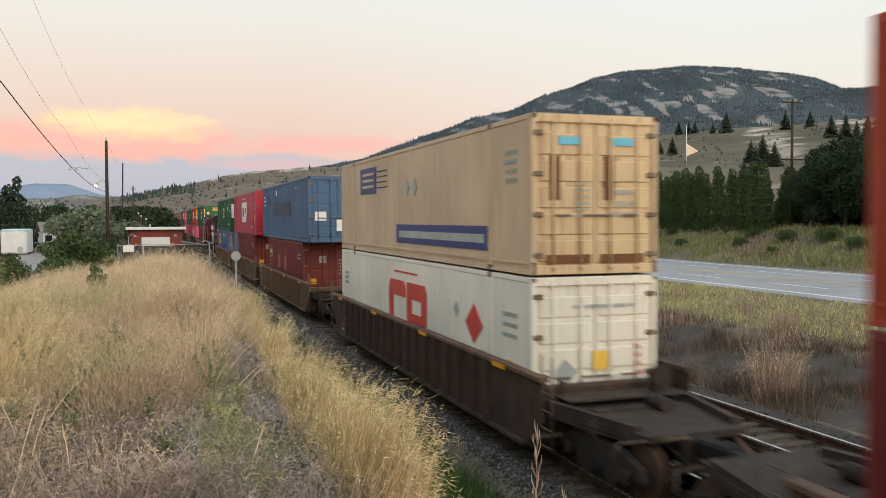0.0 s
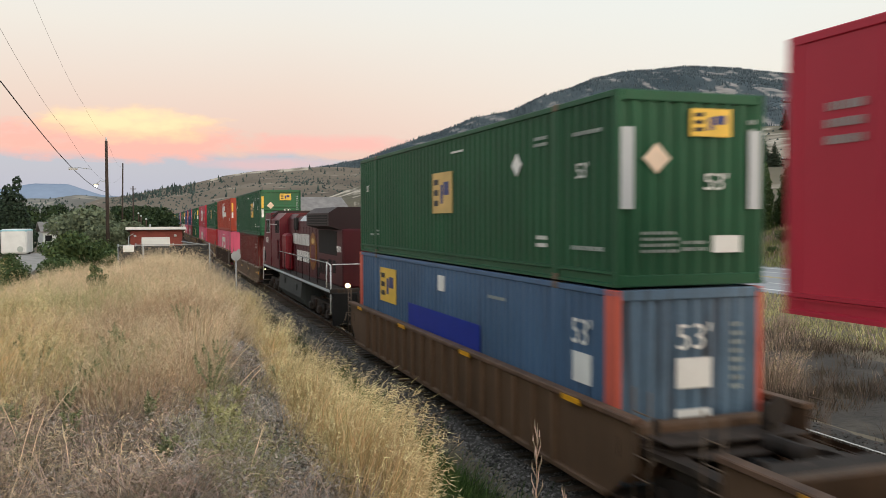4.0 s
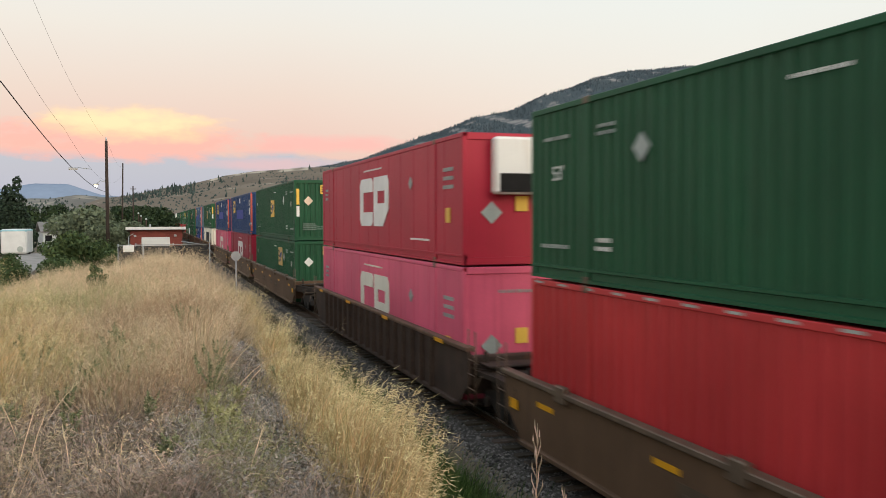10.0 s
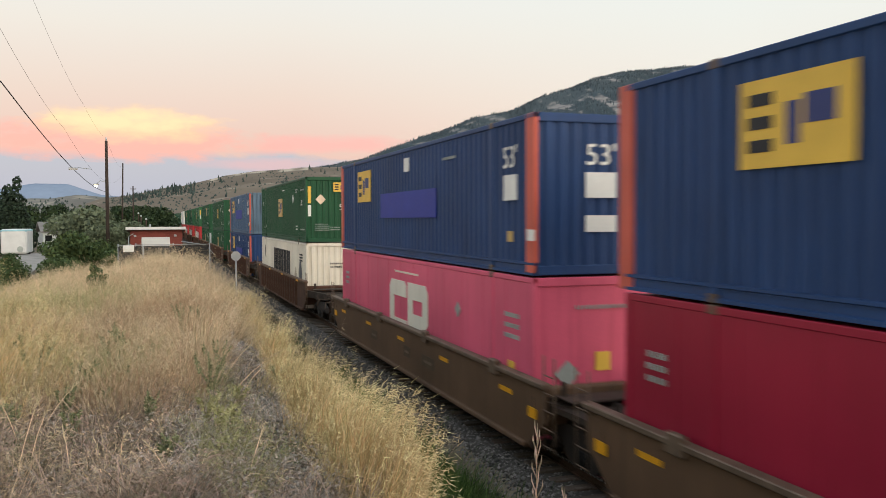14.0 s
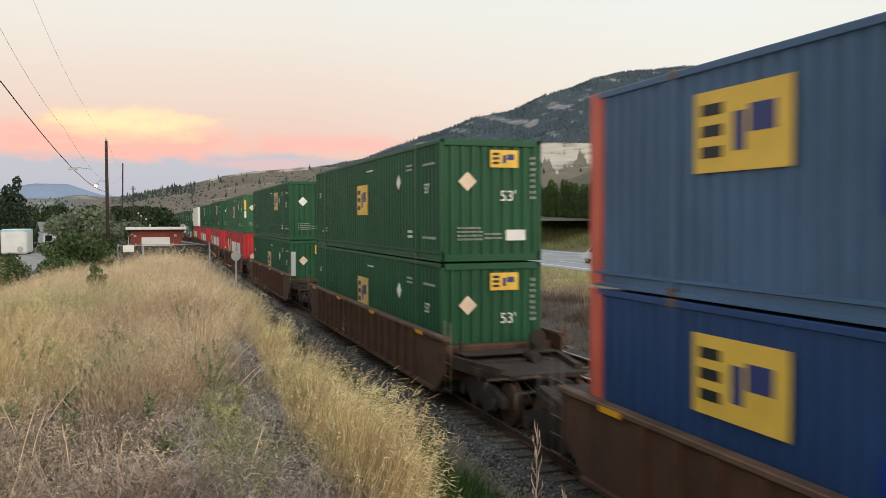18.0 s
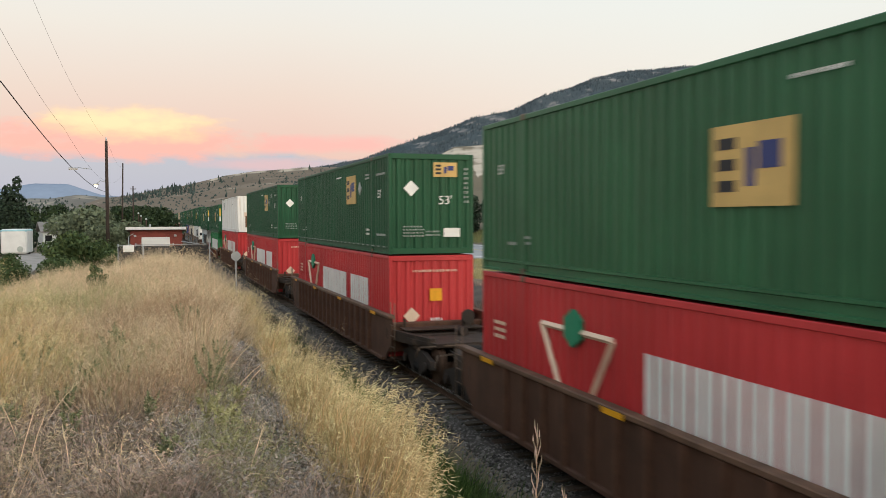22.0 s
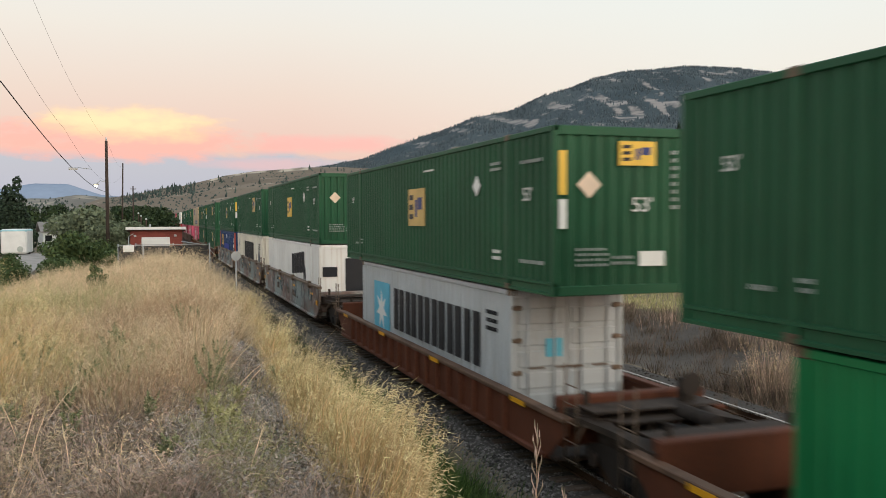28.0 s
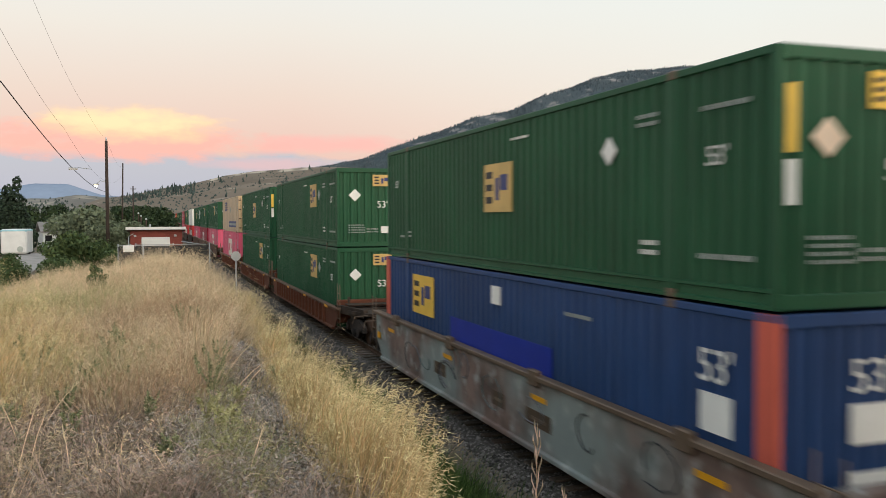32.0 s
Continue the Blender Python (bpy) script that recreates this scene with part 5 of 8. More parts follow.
    if kind in ("maroon40", "maroon40b"):
        c = container("maroon forty-foot sea container with white markings", MAROON, "door" if kind == "maroon40" else "vert", 12.19, 2.44)
        c["half"] = 1.22
        fine_print(c, "side", 1.2, 2.2, 0.9, 0.35, FAINT, 2)
        fine_print(c, "side", 11.4, 1.9, 0.35, 1.2, FAINT, 6)
        if kind == "maroon40":
            p = flat_mark(c, "side", 11.0, 2.05, 0.95, 0.45, FAINT, "sign_panel", "white panel with yellow and black shapes")
            part("panel_shape", Shape().box(-1.238, -1.228, 10.65, 11.3, 1.9, 2.02), INK, p)
            part("panel_shape", Shape().box(-1.238, -1.228, 10.7, 11.4, 2.06, 2.16), YEL, p)
            for y in (7.8, 5.4):
                flat_mark(c, "side", y, 1.7, 1.0, 0.75, FADEDR, "faded_patch", "faded red patch")
        fine_print(c, "end", 0.72, 1.75, 0.55, 0.8, FAINT, 5)
        fine_print(c, "end", 0.72, 1.0, 0.55, 0.4, FAINT, 3)
        flat_mark(c, "end", 0.7, 0.6, 0.42, 0.36, REFL, "label_plate", "orange label plate")
        flat_mark(c, "end", -0.3, 2.1, 0.34, 0.34, FAINT, "label_plate", "white and red label")
        flat_mark(c, "end", -0.75, 1.1, 0.3, 0.26, REFL, "label_plate", "orange triangle label")
        return c
    if kind == "maroon53":
        c = container("maroon container with white plain lettering along its edge", MAROON, "vert")
        fine_print(c, "side", LONG - 0.7, 1.6, 0.28, 2.0, FAINT, 9)
        fine_print(c, "side", 1.0, 1.4, 0.3, 1.5, FAINT, 7)
        fine_print(c, "end", 0.5, 1.4, 0.26, 1.6, FAINT, 8)
        return c
    if kind == "cpred":
        c = container("bright red container with white block mark, ribbed doors", CRED, "door", side="smooth")
        dress_cp(c, WHV)
        return c
    if kind == "crim":
        c = container("crimson container with white block mark", CRIM, "flat", side="smooth")
        dress_cp(c, WHV)
        return c
    if kind == "pink":
        c = container("sun-faded pinkish red container with white block mark", PINK, "flat", side="smooth")
        dress_cp(c, IVORY)
        return c
    if kind == "reefer":
        c = container("crimson refrigerated container with a white cooling unit", CRED, "flat", side="smooth")
        dress_cp(c, WHV)
        u = part("cooling_unit", Shape().cbox(-0.65, 0.95, -0.32, 0.0, 1.55, 2.8, 0.06), WHITE, c, "white cooling unit")
        part("unit_grille", Shape().box(-0.55, 0.85, -0.34, -0.31, 1.6, 2.0), BLACK, u, "black grille")
        return c
    if kind == "hub":
        c = container("weathered orange-red container with a white hexagon mark", HUBRED, "flat")
        flat_mark(c, "side", 8.4, 1.75, 1.75, 1.45, WHV, "hexagon_mark", "white plain hexagon mark", "hex")
        bars_on(c, "side", 7.2, 1.85, 3, 0.42, 0.38, 0.1, WHV, 4)
        bars_on(c, "side", 7.2, 1.3, 6, 0.4, 0.36, 0.1, WHV, 6)
        fine_print(c, "side", 7.6, 2.5, 2.0, 0.14, WHV)
        number_on(c, "side", 1.0, 1.0, 0.3, WHV)
        dress_end(c, 3)
        return c
    if kind in ("red53",):
        c = container("bright red corrugated container with small white marks", CTRED, "vert")
        fine_print(c, "end", 0.3, 2.45, 1.1, 0.13, PEACH)
        flat_mark(c, "end", 0.2, 1.75, 0.36, 0.36, REFL, "label_plate", "orange label plate")
        flat_mark(c, "end", -0.5, 1.15, 0.5, 0.5, GREYV, "placard", "grey diamond placard", "diamond")
        fine_print(c, "end", 0.2, 0.85, 0.36, 0.4, WHV, 2)
        fine_print(c, "side", 0.9, 2.0, 0.5, 0.5, GREYV, 3)
        # Pale dashes on the top rail paint light from the gap above.
        sh = Shape()
        for k in range(18):
            sh.box(-c["half"] - 0.004, -c["half"] + 0.01, 0.7 + k * 0.88, 0.7 + k * 0.88 + 0.3, HIGH - 0.06, HIGH - 0.025)
        tagged(part("reflective_tape", sh, GREYV, c, "row of short pale dashes for light between the stacked boxes"), kind="stuff")
        return c
    if kind == "ct":
        c = container("bright red corrugated container with bold white lettering shapes", CTRED, "vert")
        dress_ct(c)
        return c
    if kind in ("emp", "empf"):
        c = container("blue corrugated container with orange corner posts", BLUE if kind == "emp" else BLUE2, "vert", posts=ORANGE, end_paint=None if kind == "emp" else BLUE2E)
        dress_blue(c, 0)
        return c
    if kind == "yanke":
        c = container("cream corrugated container with bold dark lettering shapes", CREAM, "vert")
        bars_on(c, "side", 10.6, 1.25, 5, 1.15, 1.2, 0.26, INK, 8, "company_lettering", "bold dark row of plain bars")
        fine_print(c, "side", 12.6, 1.0, 0.9, 0.1, INK)
        flat_mark(c, "side", 1.6, 1.45, 0.9, 1.5, FADED, "dark_shape", "faded dark plain slanted shape", "diamond")
        flat_mark(c, "side", 3.0, 1.2, 0.7, 1.0, TANV2, "dark_shape", "faded tan plain shape", "diamond")
        flat_mark(c, "side", 14.4, 2.1, 0.5, 0.7, INK, "dark_shape", "", "diamond")
        fine_print(c, "side", 1.4, 2.2, 0.8, 0.4, INK, 3)
        fine_print(c, "end", 0.2, 1.9, 0.8, 0.3, INK, 2)
        return c
    if kind == "bison":
        c = container("white smooth container with black plain bars", WHITE, "flat", side="smooth")
        bars_on(c, "side", 7.3, 1.35, 5, 0.95, 0.74, 0.2, INK, 9, "company_lettering", "black row of plain bars climbing to one side", 0.006, 0.05)
        flat_mark(c, "side", 5.3, 0.95, 3.9, 0.12, INK, "underline", "black stripe under the marks")
        for k in range(3):
            flat_mark(c, "side", 3.85 - k * 0.24, 1.5, 0.1, 1.0 - k * 0.2, INK, "black_arc", "", "diamond")
        # Flat black marks stand in for the dark of the recessed end.
        p = flat_mark(c, "end", 0.35, 1.6, 1.1, 1.5, INK, "dark_panel", "flat black mark for the dark recess in the end wall")
        flat_mark(c, "end", -0.85, 1.8, 0.6, 0.4, INK, "dark_panel")
        return c
    if kind == "white":
        c = container("rust-streaked white container with coarse ribs", RUSTW, "vert", side="coarse")
        box_logo(c, "end", 0.1, 2.48, 0.5, 0.4, TANV)
        box_logo(c, "side", LONG - 2.6, 2.25, 0.8, 0.65, GREYV)
        flat_mark(c, "end", -0.55, 1.4, 0.42, 0.36, PEACH, "rust_patch", "rusty placard patch")
        flat_mark(c, "end", -0.62, 0.85, 0.12, 0.9, BROWNV, "rust_streak", "brown rust streak")
        flat_mark(c, "end", 0.75, 0.9, 0.16, 1.2, BROWNV, "rust_streak", "brown rust streak")
        fine_print(c, "end", 0.95, 2.3, 0.25, 0.9, GREYV, 7)
        fine_print(c, "side", 4.6, 2.3, 0.9, 0.1, GREYV)
        return c
    if kind == "maersk":
        c = container("pale grey forty-foot container with bold dark lettering shapes", PALE, "door", 12.19, 2.44, LOW)
        c["half"] = 1.22
        flat_mark(c, "side", 9.75, 1.28, 1.75, 1.6, CYAN, "blue_square", "light blue square")
        star = Shape().prism([(9.75 + (0.62 if k % 2 == 0 else 0.25) * math.sin(k * math.pi / 7), 1.25 + (0.62 if k % 2 == 0 else 0.25) * math.cos(k * math.pi / 7)) for k in range(14)], "x", -1.232, -1.21)
        part("star_shape", star, WHV, c, "white plain star shape")
        bars_on(c, "side", 8.4, 0.85, 6, 1.15, 1.15, 0.28, INK, 10, "company_lettering", "bold dark plain bars")
        fine_print(c, "side", 1.0, 1.9, 0.6, 0.5, INK, 3)
        flat_mark(c, "end", -0.3, 1.45, 0.36, 0.36, CYAN, "blue_square", "small light blue square")
        return c
    if kind == "ever":
        c = container("bright green forty-foot container with white lettering shapes", GREEN3, "vert", 12.19, 2.44, LOW)
        c["half"] = 1.22
        bars_on(c, "side", 9.5, 0.75, 9, 1.05, 0.98, 0.24, WHV, 15, "company_lettering", "bold white plain bars")
        flat_mark(c, "end", 0.3, 1.2, 0.7, 0.8, WHV, "emblem", "white plain ring emblem", "disc")
        flat_mark(c, "end", 0.3, 1.2, 0.3, 0.4, GREEN3, "emblem_centre", "", "disc", 0.01)
        fine_print(c, "end", 0.2, 2.3, 1.1, 0.12, WHV)
        return c
    raise ValueError(kind)


def load(kind, y, lower, drop=0.0):
    """Put a container of that kind on the train, its car's well starting at y; drop: how much lower it rides on a lower box."""
    if kind not in TEMPLATES:
        TEMPLATES[kind] = make(kind)
        c = TEMPLATES[kind]
    else:
        c = copy_thing(TEMPLATES[kind], Matrix.Identity(4))
    if kind in ("maroon40", "maroon40b", "maersk", "ever"):
        y += (LONG - 12.19) / 2
    return ride(c, y, FLOOR_Z if lower else UPPER_Z - drop)


CARS = {
    "dark": ("grimy dark brown ribbed well car", DARKBR, True, 4), "rust": ("rusty brown ribbed well car", RUST, True, 4),
    "tan": ("tan-brown smooth-sided well car with amber reflectors", TANST, False, 5),
    "orange": ("orange-brown rusty ribbed well car", ORST, True, 4), "graf": ("graffiti-covered smooth well car", GRAF, False, 4),
    "low": ("low-sided tan and rust well car", TANST, False, 4), "brown": ("brown ribbed well car with worn chords", TANST, True, 4)}
SILL_TOP = {"low": 1.18, "orange": 1.0, "tan": 1.40, "brown": 1.45}
# trailing end of the upper container at the clip's start, upper box, lower box, car
CONSIST = [
    (6.3, "hub", "maroon53", "rust"),
    (30.0, "beige", "ivory", "dark"), (53.15, "blue1", "maroon40", "brown"), (72.95, "cpred", "maroon40b", "brown"), (92.6, "g2", "empf", "brown"),
    (136.5, "gribs", "maroon40b", "low"), (158.35, "hub", "pink", "dark"), (177.7, "gdoor", "red53", "tan"), (197.4, "reefer", "pink", "dark"),
    (220.85, "g4", "g1", "tan"), (240.05, "emp", "crim", "tan"), (259.3, "emp", "pink", "tan"),
    (283.2, "g6", "yanke", "rust"), (306.45, "empf", "emp", "rust"), (330.0, "g12", "g10", "rust"), (353.5, "g7", "g2", "rust"),
    (376.7, "glight", "ct", "rust"), (400.2, "g9", "ct", "rust"), (423.3, "g7", "ct", "rust"), (446.7, "white", "ct", "rust"),
    (468.1, "g3", "ever", "orange"), (487.9, "g6", "maersk", "orange"), (509.4, "g8", "bison", "graf"), (528.9, "g5", "yanke", "graf"),
    (548.0, "g6", "emp", "graf"), (571.3, "g7", "g1", "orange"), (590.5, "g6", "g5", "orange"), (609.8, "beige", "pink", "orange"),
    (633.1, "g1", "pink", "rust"), (653.0, "g5", "crim", "rust"), (672.4, "g2", "pink", "rust"), (695.7, "white", "ct", "dark"),
    (719.0, "g9", "ct", "dark"), (738.5, "cpred", "pink", "tan"), (757.9, "g3", "g5", "tan"), (781.2, "g7", "pink", "tan"),
    (804.5, "hub", "crim", "rust"), (824.0, "g2", "red53", "rust"), (843.5, "emp", "pink", "dark"), (866.8, "g1", "g8", "dark")]
LOCO_Y = 95.55

for i, (u, upper, lower, style) in enumerate(CONSIST):
    y = u - LONG
    before = 3.25 if i == 0 else (y - CONSIST[i - 1][0] - 0.7) / 2
    after = 3.25 if i == len(CONSIST) - 1 else (CONSIST[i + 1][0] - LONG - u - 0.7) / 2
    if before > 6:
        before = y - LOCO_Y - 22.3 - 0.35
    if after > 6:
        after = LOCO_Y - u - 0.35
    lab, pm, ribbed, tape = CARS[style]
    ride(well_car(lab, pm, before, after, ribbed and u < 620, trucks=(before > 2.0, True), tape=tape if u < 620 else 0, far=u > 620, top=SILL_TOP.get(style, 1.5), graffiti=i if style == "graf" else 0), y, 0.0)
    load(upper, y, False, HIGH - LOW if lower in ("maersk", "ever") else 0.0)
    load(lower, y, True)
ride(locomotive(), LOCO_Y, 0.0)
# ---------------------------------------------------------------- grass and weeds
def blades(n, place, height, width, lean, droop, rng, droop_dir=None):
    """Tapered blades: place(n) gives x, y; each bends over by droop. Returns vertices and triangles."""
    x, y, a, tall = place(n)
    z = ground_z(x, y) - 0.02
    h = height(n, x, y) * tall
    a = a + rng.normal(0, 0.6, n)
    if droop_dir is not None:
        a = np.where(rng.uniform(0, 1, n) < 0.92, droop_dir + rng.normal(0, 0.6, n), a)
    l1 = lean * h * rng.uniform(0.2, 1.0, n)
    l2 = l1 + droop * h * rng.uniform(0.3, 1.0, n)
    dx, dy = np.cos(a), np.sin(a)
    w = width * rng.uniform(0.6, 1.4, n)
    b = rng.uniform(0, np.pi, n)
    wx, wy = np.cos(b) * w / 2, np.sin(b) * w / 2
    v = np.empty((n, 5, 3))
    for k, (t, l, s) in enumerate(((0, 0, 1), (0, 0, -1), (0.55, 1, 0.8), (0.55, 1, -0.8))):
        ll = 0 if l == 0 else l1
        v[:, k, 0], v[:, k, 1], v[:, k, 2] = x + dx * ll + wx * s, y + dy * ll + wy * s, z + h * t
    v[:, 4, 0], v[:, 4, 1] = x + dx * l2, y + dy * l2
    v[:, 4, 2] = z + h * np.sqrt(np.clip(1 - (0.6 * l2 / np.maximum(h, 0.01)) ** 2, 0.1, 1))
    tri = np.array([[0, 1, 3], [0, 3, 2], [2, 3, 4]])
    f = (np.arange(n)[:, None, None] * 5 + tri[None]).reshape(-1, 3)
    return v.reshape(-1, 3), f, v[:, 4, :], np.stack([dx, dy], -1)


def heads(tips, dirs, length, width, rng):
    """Feathery seed heads: a nodding spray of thin bristles from each tip."""
    n, m = len(tips), 4
    v = np.empty((n, m, 3, 3))
    size = length * rng.uniform(0.6, 1.4, n)
    for k in range(m):
        d = np.stack([dirs[:, 0] * 0.75, dirs[:, 1] * 0.75, np.full(n, 0.25 - 0.3 * k)], -1) + rng.normal(0, 0.38, (n, 3))
        d /= np.linalg.norm(d, axis=1)[:, None]
        s = np.cross(d, rng.normal(size=(n, 3)))
        s *= (width / np.linalg.norm(s, axis=1))[:, None]
        root = tips - np.stack([dirs[:, 0] * 0.3, dirs[:, 1] * 0.3, np.full(n, 0.9)], -1) * (size * 0.28 * k)[:, None]
        v[:, k, 0], v[:, k, 1], v[:, k, 2] = root - s, root + s, root + d * size[:, None]
    return v.reshape(-1, 3), np.arange(n * m * 3).reshape(-1, 3)


def field(name, label, n, place, height, width, lean, droop, material, seed, head=None, droop_dir=None, category="grass", plume=None):
    rng = np.random.default_rng(seed)
    v, f, tips, dirs = blades(n, lambda k: place(k, rng), lambda k, x, y: height(k, x, y, rng), width, lean, droop, rng, droop_dir)
    ob = tagged(new(name, raw(name, v, f, material)), label, category, kind="stuff")
    if head:
        k = rng.uniform(0, 1, len(tips)) < 0.75
        hv, hf = heads(tips[k], dirs[k], head[0], head[1], rng)
        tagged(part("seed_heads", raw("seed_heads", hv, hf, plume or material), plume or material, ob, "paler feathery seed heads"), kind="stuff")
    return ob


def grass_mat(name, rgb, spread, light=0.25):
    m = mat(name, rgb, 0.85, 0, 0.40, 2.4, 9, 0, None, 0, "island", spread, tuple(c * 0.74 for c in rgb), 0.15)
    b = m.node_tree.nodes["Principled BSDF"]
    b.inputs["Subsurface Weight"].default_value = 0.0
    return m


G_LUSH = grass_mat("lush_green_grass", (0.085, 0.150, 0.038), 0.4)
G_ASH = grass_mat("ash_grey_dry_sprigs", (0.44, 0.39, 0.34), 0.5)
G_TAN = grass_mat("pale_tan_dry_grass", (0.70, 0.54, 0.345), 0.38)
G_PLUME = grass_mat("pale_straw_seed_heads", (0.73, 0.58, 0.385), 0.15)
G_GPLUME = grass_mat("bright_golden_seed_heads", (0.86, 0.66, 0.36), 0.2)
G_GOLD = grass_mat("golden_dry_grass", (0.64, 0.47, 0.235), 0.38)
G_BROWN = grass_mat("greyish_brown_dead_stems", (0.38, 0.29, 0.22), 0.5)
G_RED = grass_mat("reddish_dry_grass", (0.49, 0.33, 0.205), 0.3)
G_YEL = grass_mat("yellow_green_grass", (0.40, 0.385, 0.19), 0.25)
G_GREEN = grass_mat("dark_green_grass", (0.055, 0.088, 0.030), 0.4)
G_OLIVE = grass_mat("olive_verge_grass", (0.45, 0.42, 0.205), 0.4)
G_DARK = grass_mat("dark_brown_weeds", (0.15, 0.115, 0.085), 0.45)
G_VERGE = grass_mat("green_verge_grass", (0.27, 0.285, 0.115), 0.45)
G_TWIG = grass_mat("grey_brown_twigs", (0.36, 0.275, 0.21), 0.55)
G_LEAF = grass_mat("weed_leaves", (0.20, 0.225, 0.12), 0.45)


def patchy(x, y, s, seed):
    return ripple(x, y, s, seed) * 0.5 + 0.5


def in_box(x0, x1, y0, y1, keep=None):
    def place(n, rng):
        xs, ys, got = [], [], 0
        while got < n:
            x, y = rng.uniform(x0, x1, n), rng.uniform(y0, y1, n)
            if keep is not None:
                k = rng.uniform(0, 1, n) < keep(x, y)
                x, y = x[k], y[k]
            xs.append(x), ys.append(y)
            got += len(x)
        return np.concatenate(xs)[:n], np.concatenate(ys)[:n], rng.uniform(0, 2 * np.pi, n), np.ones(n)
    return place


def clumped(x0, x1, y0, y1, keep=None, per=26, r=0.07, uneven=0.28):
    """Blades gathered in tufts, with gaps between."""
    base = in_box(x0, x1, y0, y1, keep)

    def place(n, rng):
        m = n // per + 1
        cx, cy, _, _ = base(m, rng)
        s = r * rng.lognormal(0, 0.5, m)
        tall = np.clip(rng.lognormal(-0.04, uneven, m), 0.4, 1.6)
        k = rng.integers(0, m, n)
        ox, oy = rng.normal(0, 1, n) * s[k], rng.normal(0, 1, n) * s[k]
        away = np.hypot(ox, oy) / (s[k] + 0.001)
        return cx[k] + ox, cy[k] + oy, np.arctan2(oy, ox), tall[k] * np.clip(1.1 - 0.18 * away, 0.5, 1.1)
    return place


def bare_patch(x, y):
    """The stony bare strip near the berm's edge: 1 inside."""
    c = np.interp(y, [2, 5.4, 6.6, 7.4, 8.8, 11, 12.8, 13.8], [0.55, 0.62, 0.68, 0.72, 0.88, 1.14, 1.30, 1.4])
    w = np.interp(y, [2, 5.4, 6.6, 7.4, 8.8, 11, 12.8, 13.8], [0.42, 0.46, 0.52, 0.56, 0.50, 0.46, 0.36, 0.02]) * (0.7 + 0.6 * patchy(x, y, 0.35, 3.3))
    return np.clip((1.35 - np.abs(x - c) / np.maximum(w, 0.01)) * 2.5, 0, 1)


def gold_edge(y):
    """Where the golden strip begins, beside the bare ground."""
    return np.interp(y, [2, 5.3, 7.5, 11, 12.5, 20], [0.98, 1.08, 1.20, 1.34, 1.42, 1.55])


off = lambda x, y: 1 - bare_patch(x, y)
tuft = lambda x, y, sc, seed: np.clip(patchy(x, y, sc, seed) * 2.0 - 0.55, 0.04, 1)
field("dry_grass", "pale tan dry grass with feathery heads on the berm", 100000, clumped(-6.5, 2.1, 9.3, 34, lambda x, y: off(x, y) * np.clip((y - 9.0) / 2.5, 0, 1) * (10.5 / y) * (0.15 + 0.85 * tuft(x, y, 0.55, 7)), per=110, r=0.10, uneven=0.42),
      lambda n, x, y, r: r.uniform(0.20, 0.66, n) * (0.62 + 0.55 * patchy(x, y, 1.3, 2)), 0.0050, 0.45, 0.6, G_TAN, 11, (0.085, 0.0015), plume=G_PLUME)
# Short dark stalks are added to darken the gaps as shade would.
field("dark_understorey", "dark grey-brown stalks standing for the shade between the grass tufts", 60000, in_box(-6.0, 1.5, 4.0, 20, lambda x, y: (1 - 0.75 * bare_patch(x, y)) * (6 / np.maximum(y, 6)) ** 1.2 * (0.35 + 0.65 * patchy(x, y, 0.4, 12))),
      lambda n, x, y, r: r.uniform(0.05, 0.30, n), 0.0042, 0.8, 0.7, G_DARK, 41)
field("grey_stems", "ash-grey dry sprigs over stones and soil", 26000, clumped(-3.4, 1.6, 3.6, 13.5, lambda x, y: (5 / np.maximum(y, 5)) ** 1.2 * (0.12 + 0.88 * tuft(x, y, 0.33, 13)) * (0.5 + 0.5 * bare_patch(x, y)), per=80, r=0.07, uneven=0.45),
      lambda n, x, y, r: r.uniform(0.05, 0.26, n), 0.0042, 1.1, 0.9, G_ASH, 42)
field("left_straw", "tall yellow straw grass on the berm", 16000, clumped(-4.2, -0.9, 8.0, 15, lambda x, y: np.clip((-0.7 - x) / 0.8, 0, 1) * (0.15 + 0.85 * tuft(x, y, 0.5, 15)) * (8 / np.maximum(y, 8)), per=110, r=0.10, uneven=0.4),
      lambda n, x, y, r: r.uniform(0.35, 0.85, n), 0.0048, 0.3, 0.5, G_GOLD, 43, (0.08, 0.0016), plume=G_GPLUME)
field("far_dry_grass", "pale tan dry grass on the berm's crest", 34000, clumped(-7, 2.4, 24, 50, lambda x, y: 0.4 + 0.6 * patchy(x, y, 1.6, 5), per=50, r=0.2),
      lambda n, x, y, r: r.uniform(0.22, 0.62, n) * (0.75 + 0.35 * patchy(x, y, 0.9, 3)), 0.010, 0.35, 0.45, G_TAN, 12, (0.14, 0.003), plume=G_PLUME)
field("golden_grass", "golden dry grass leaning over the berm's edge", 30000, clumped(0.9, 1.95, 4.3, 22, lambda x, y: np.clip((x - gold_edge(y)) * 6, 0, 1) * np.clip((np.interp(y, [4.3, 5, 7.5, 11, 20], [1.40, 1.45, 1.50, 1.56, 1.8]) - x) * 12, 0, 1) * (5 / np.maximum(y, 5)) ** 0.7 * (0.1 + 0.9 * tuft(x, y, 0.28, 1)), per=110, r=0.055, uneven=0.4),
      lambda n, x, y, r: r.uniform(0.18, 0.52, n), 0.0046, 0.18, 0.34, G_GOLD, 13, (0.055, 0.0020), -0.4, plume=G_GPLUME)
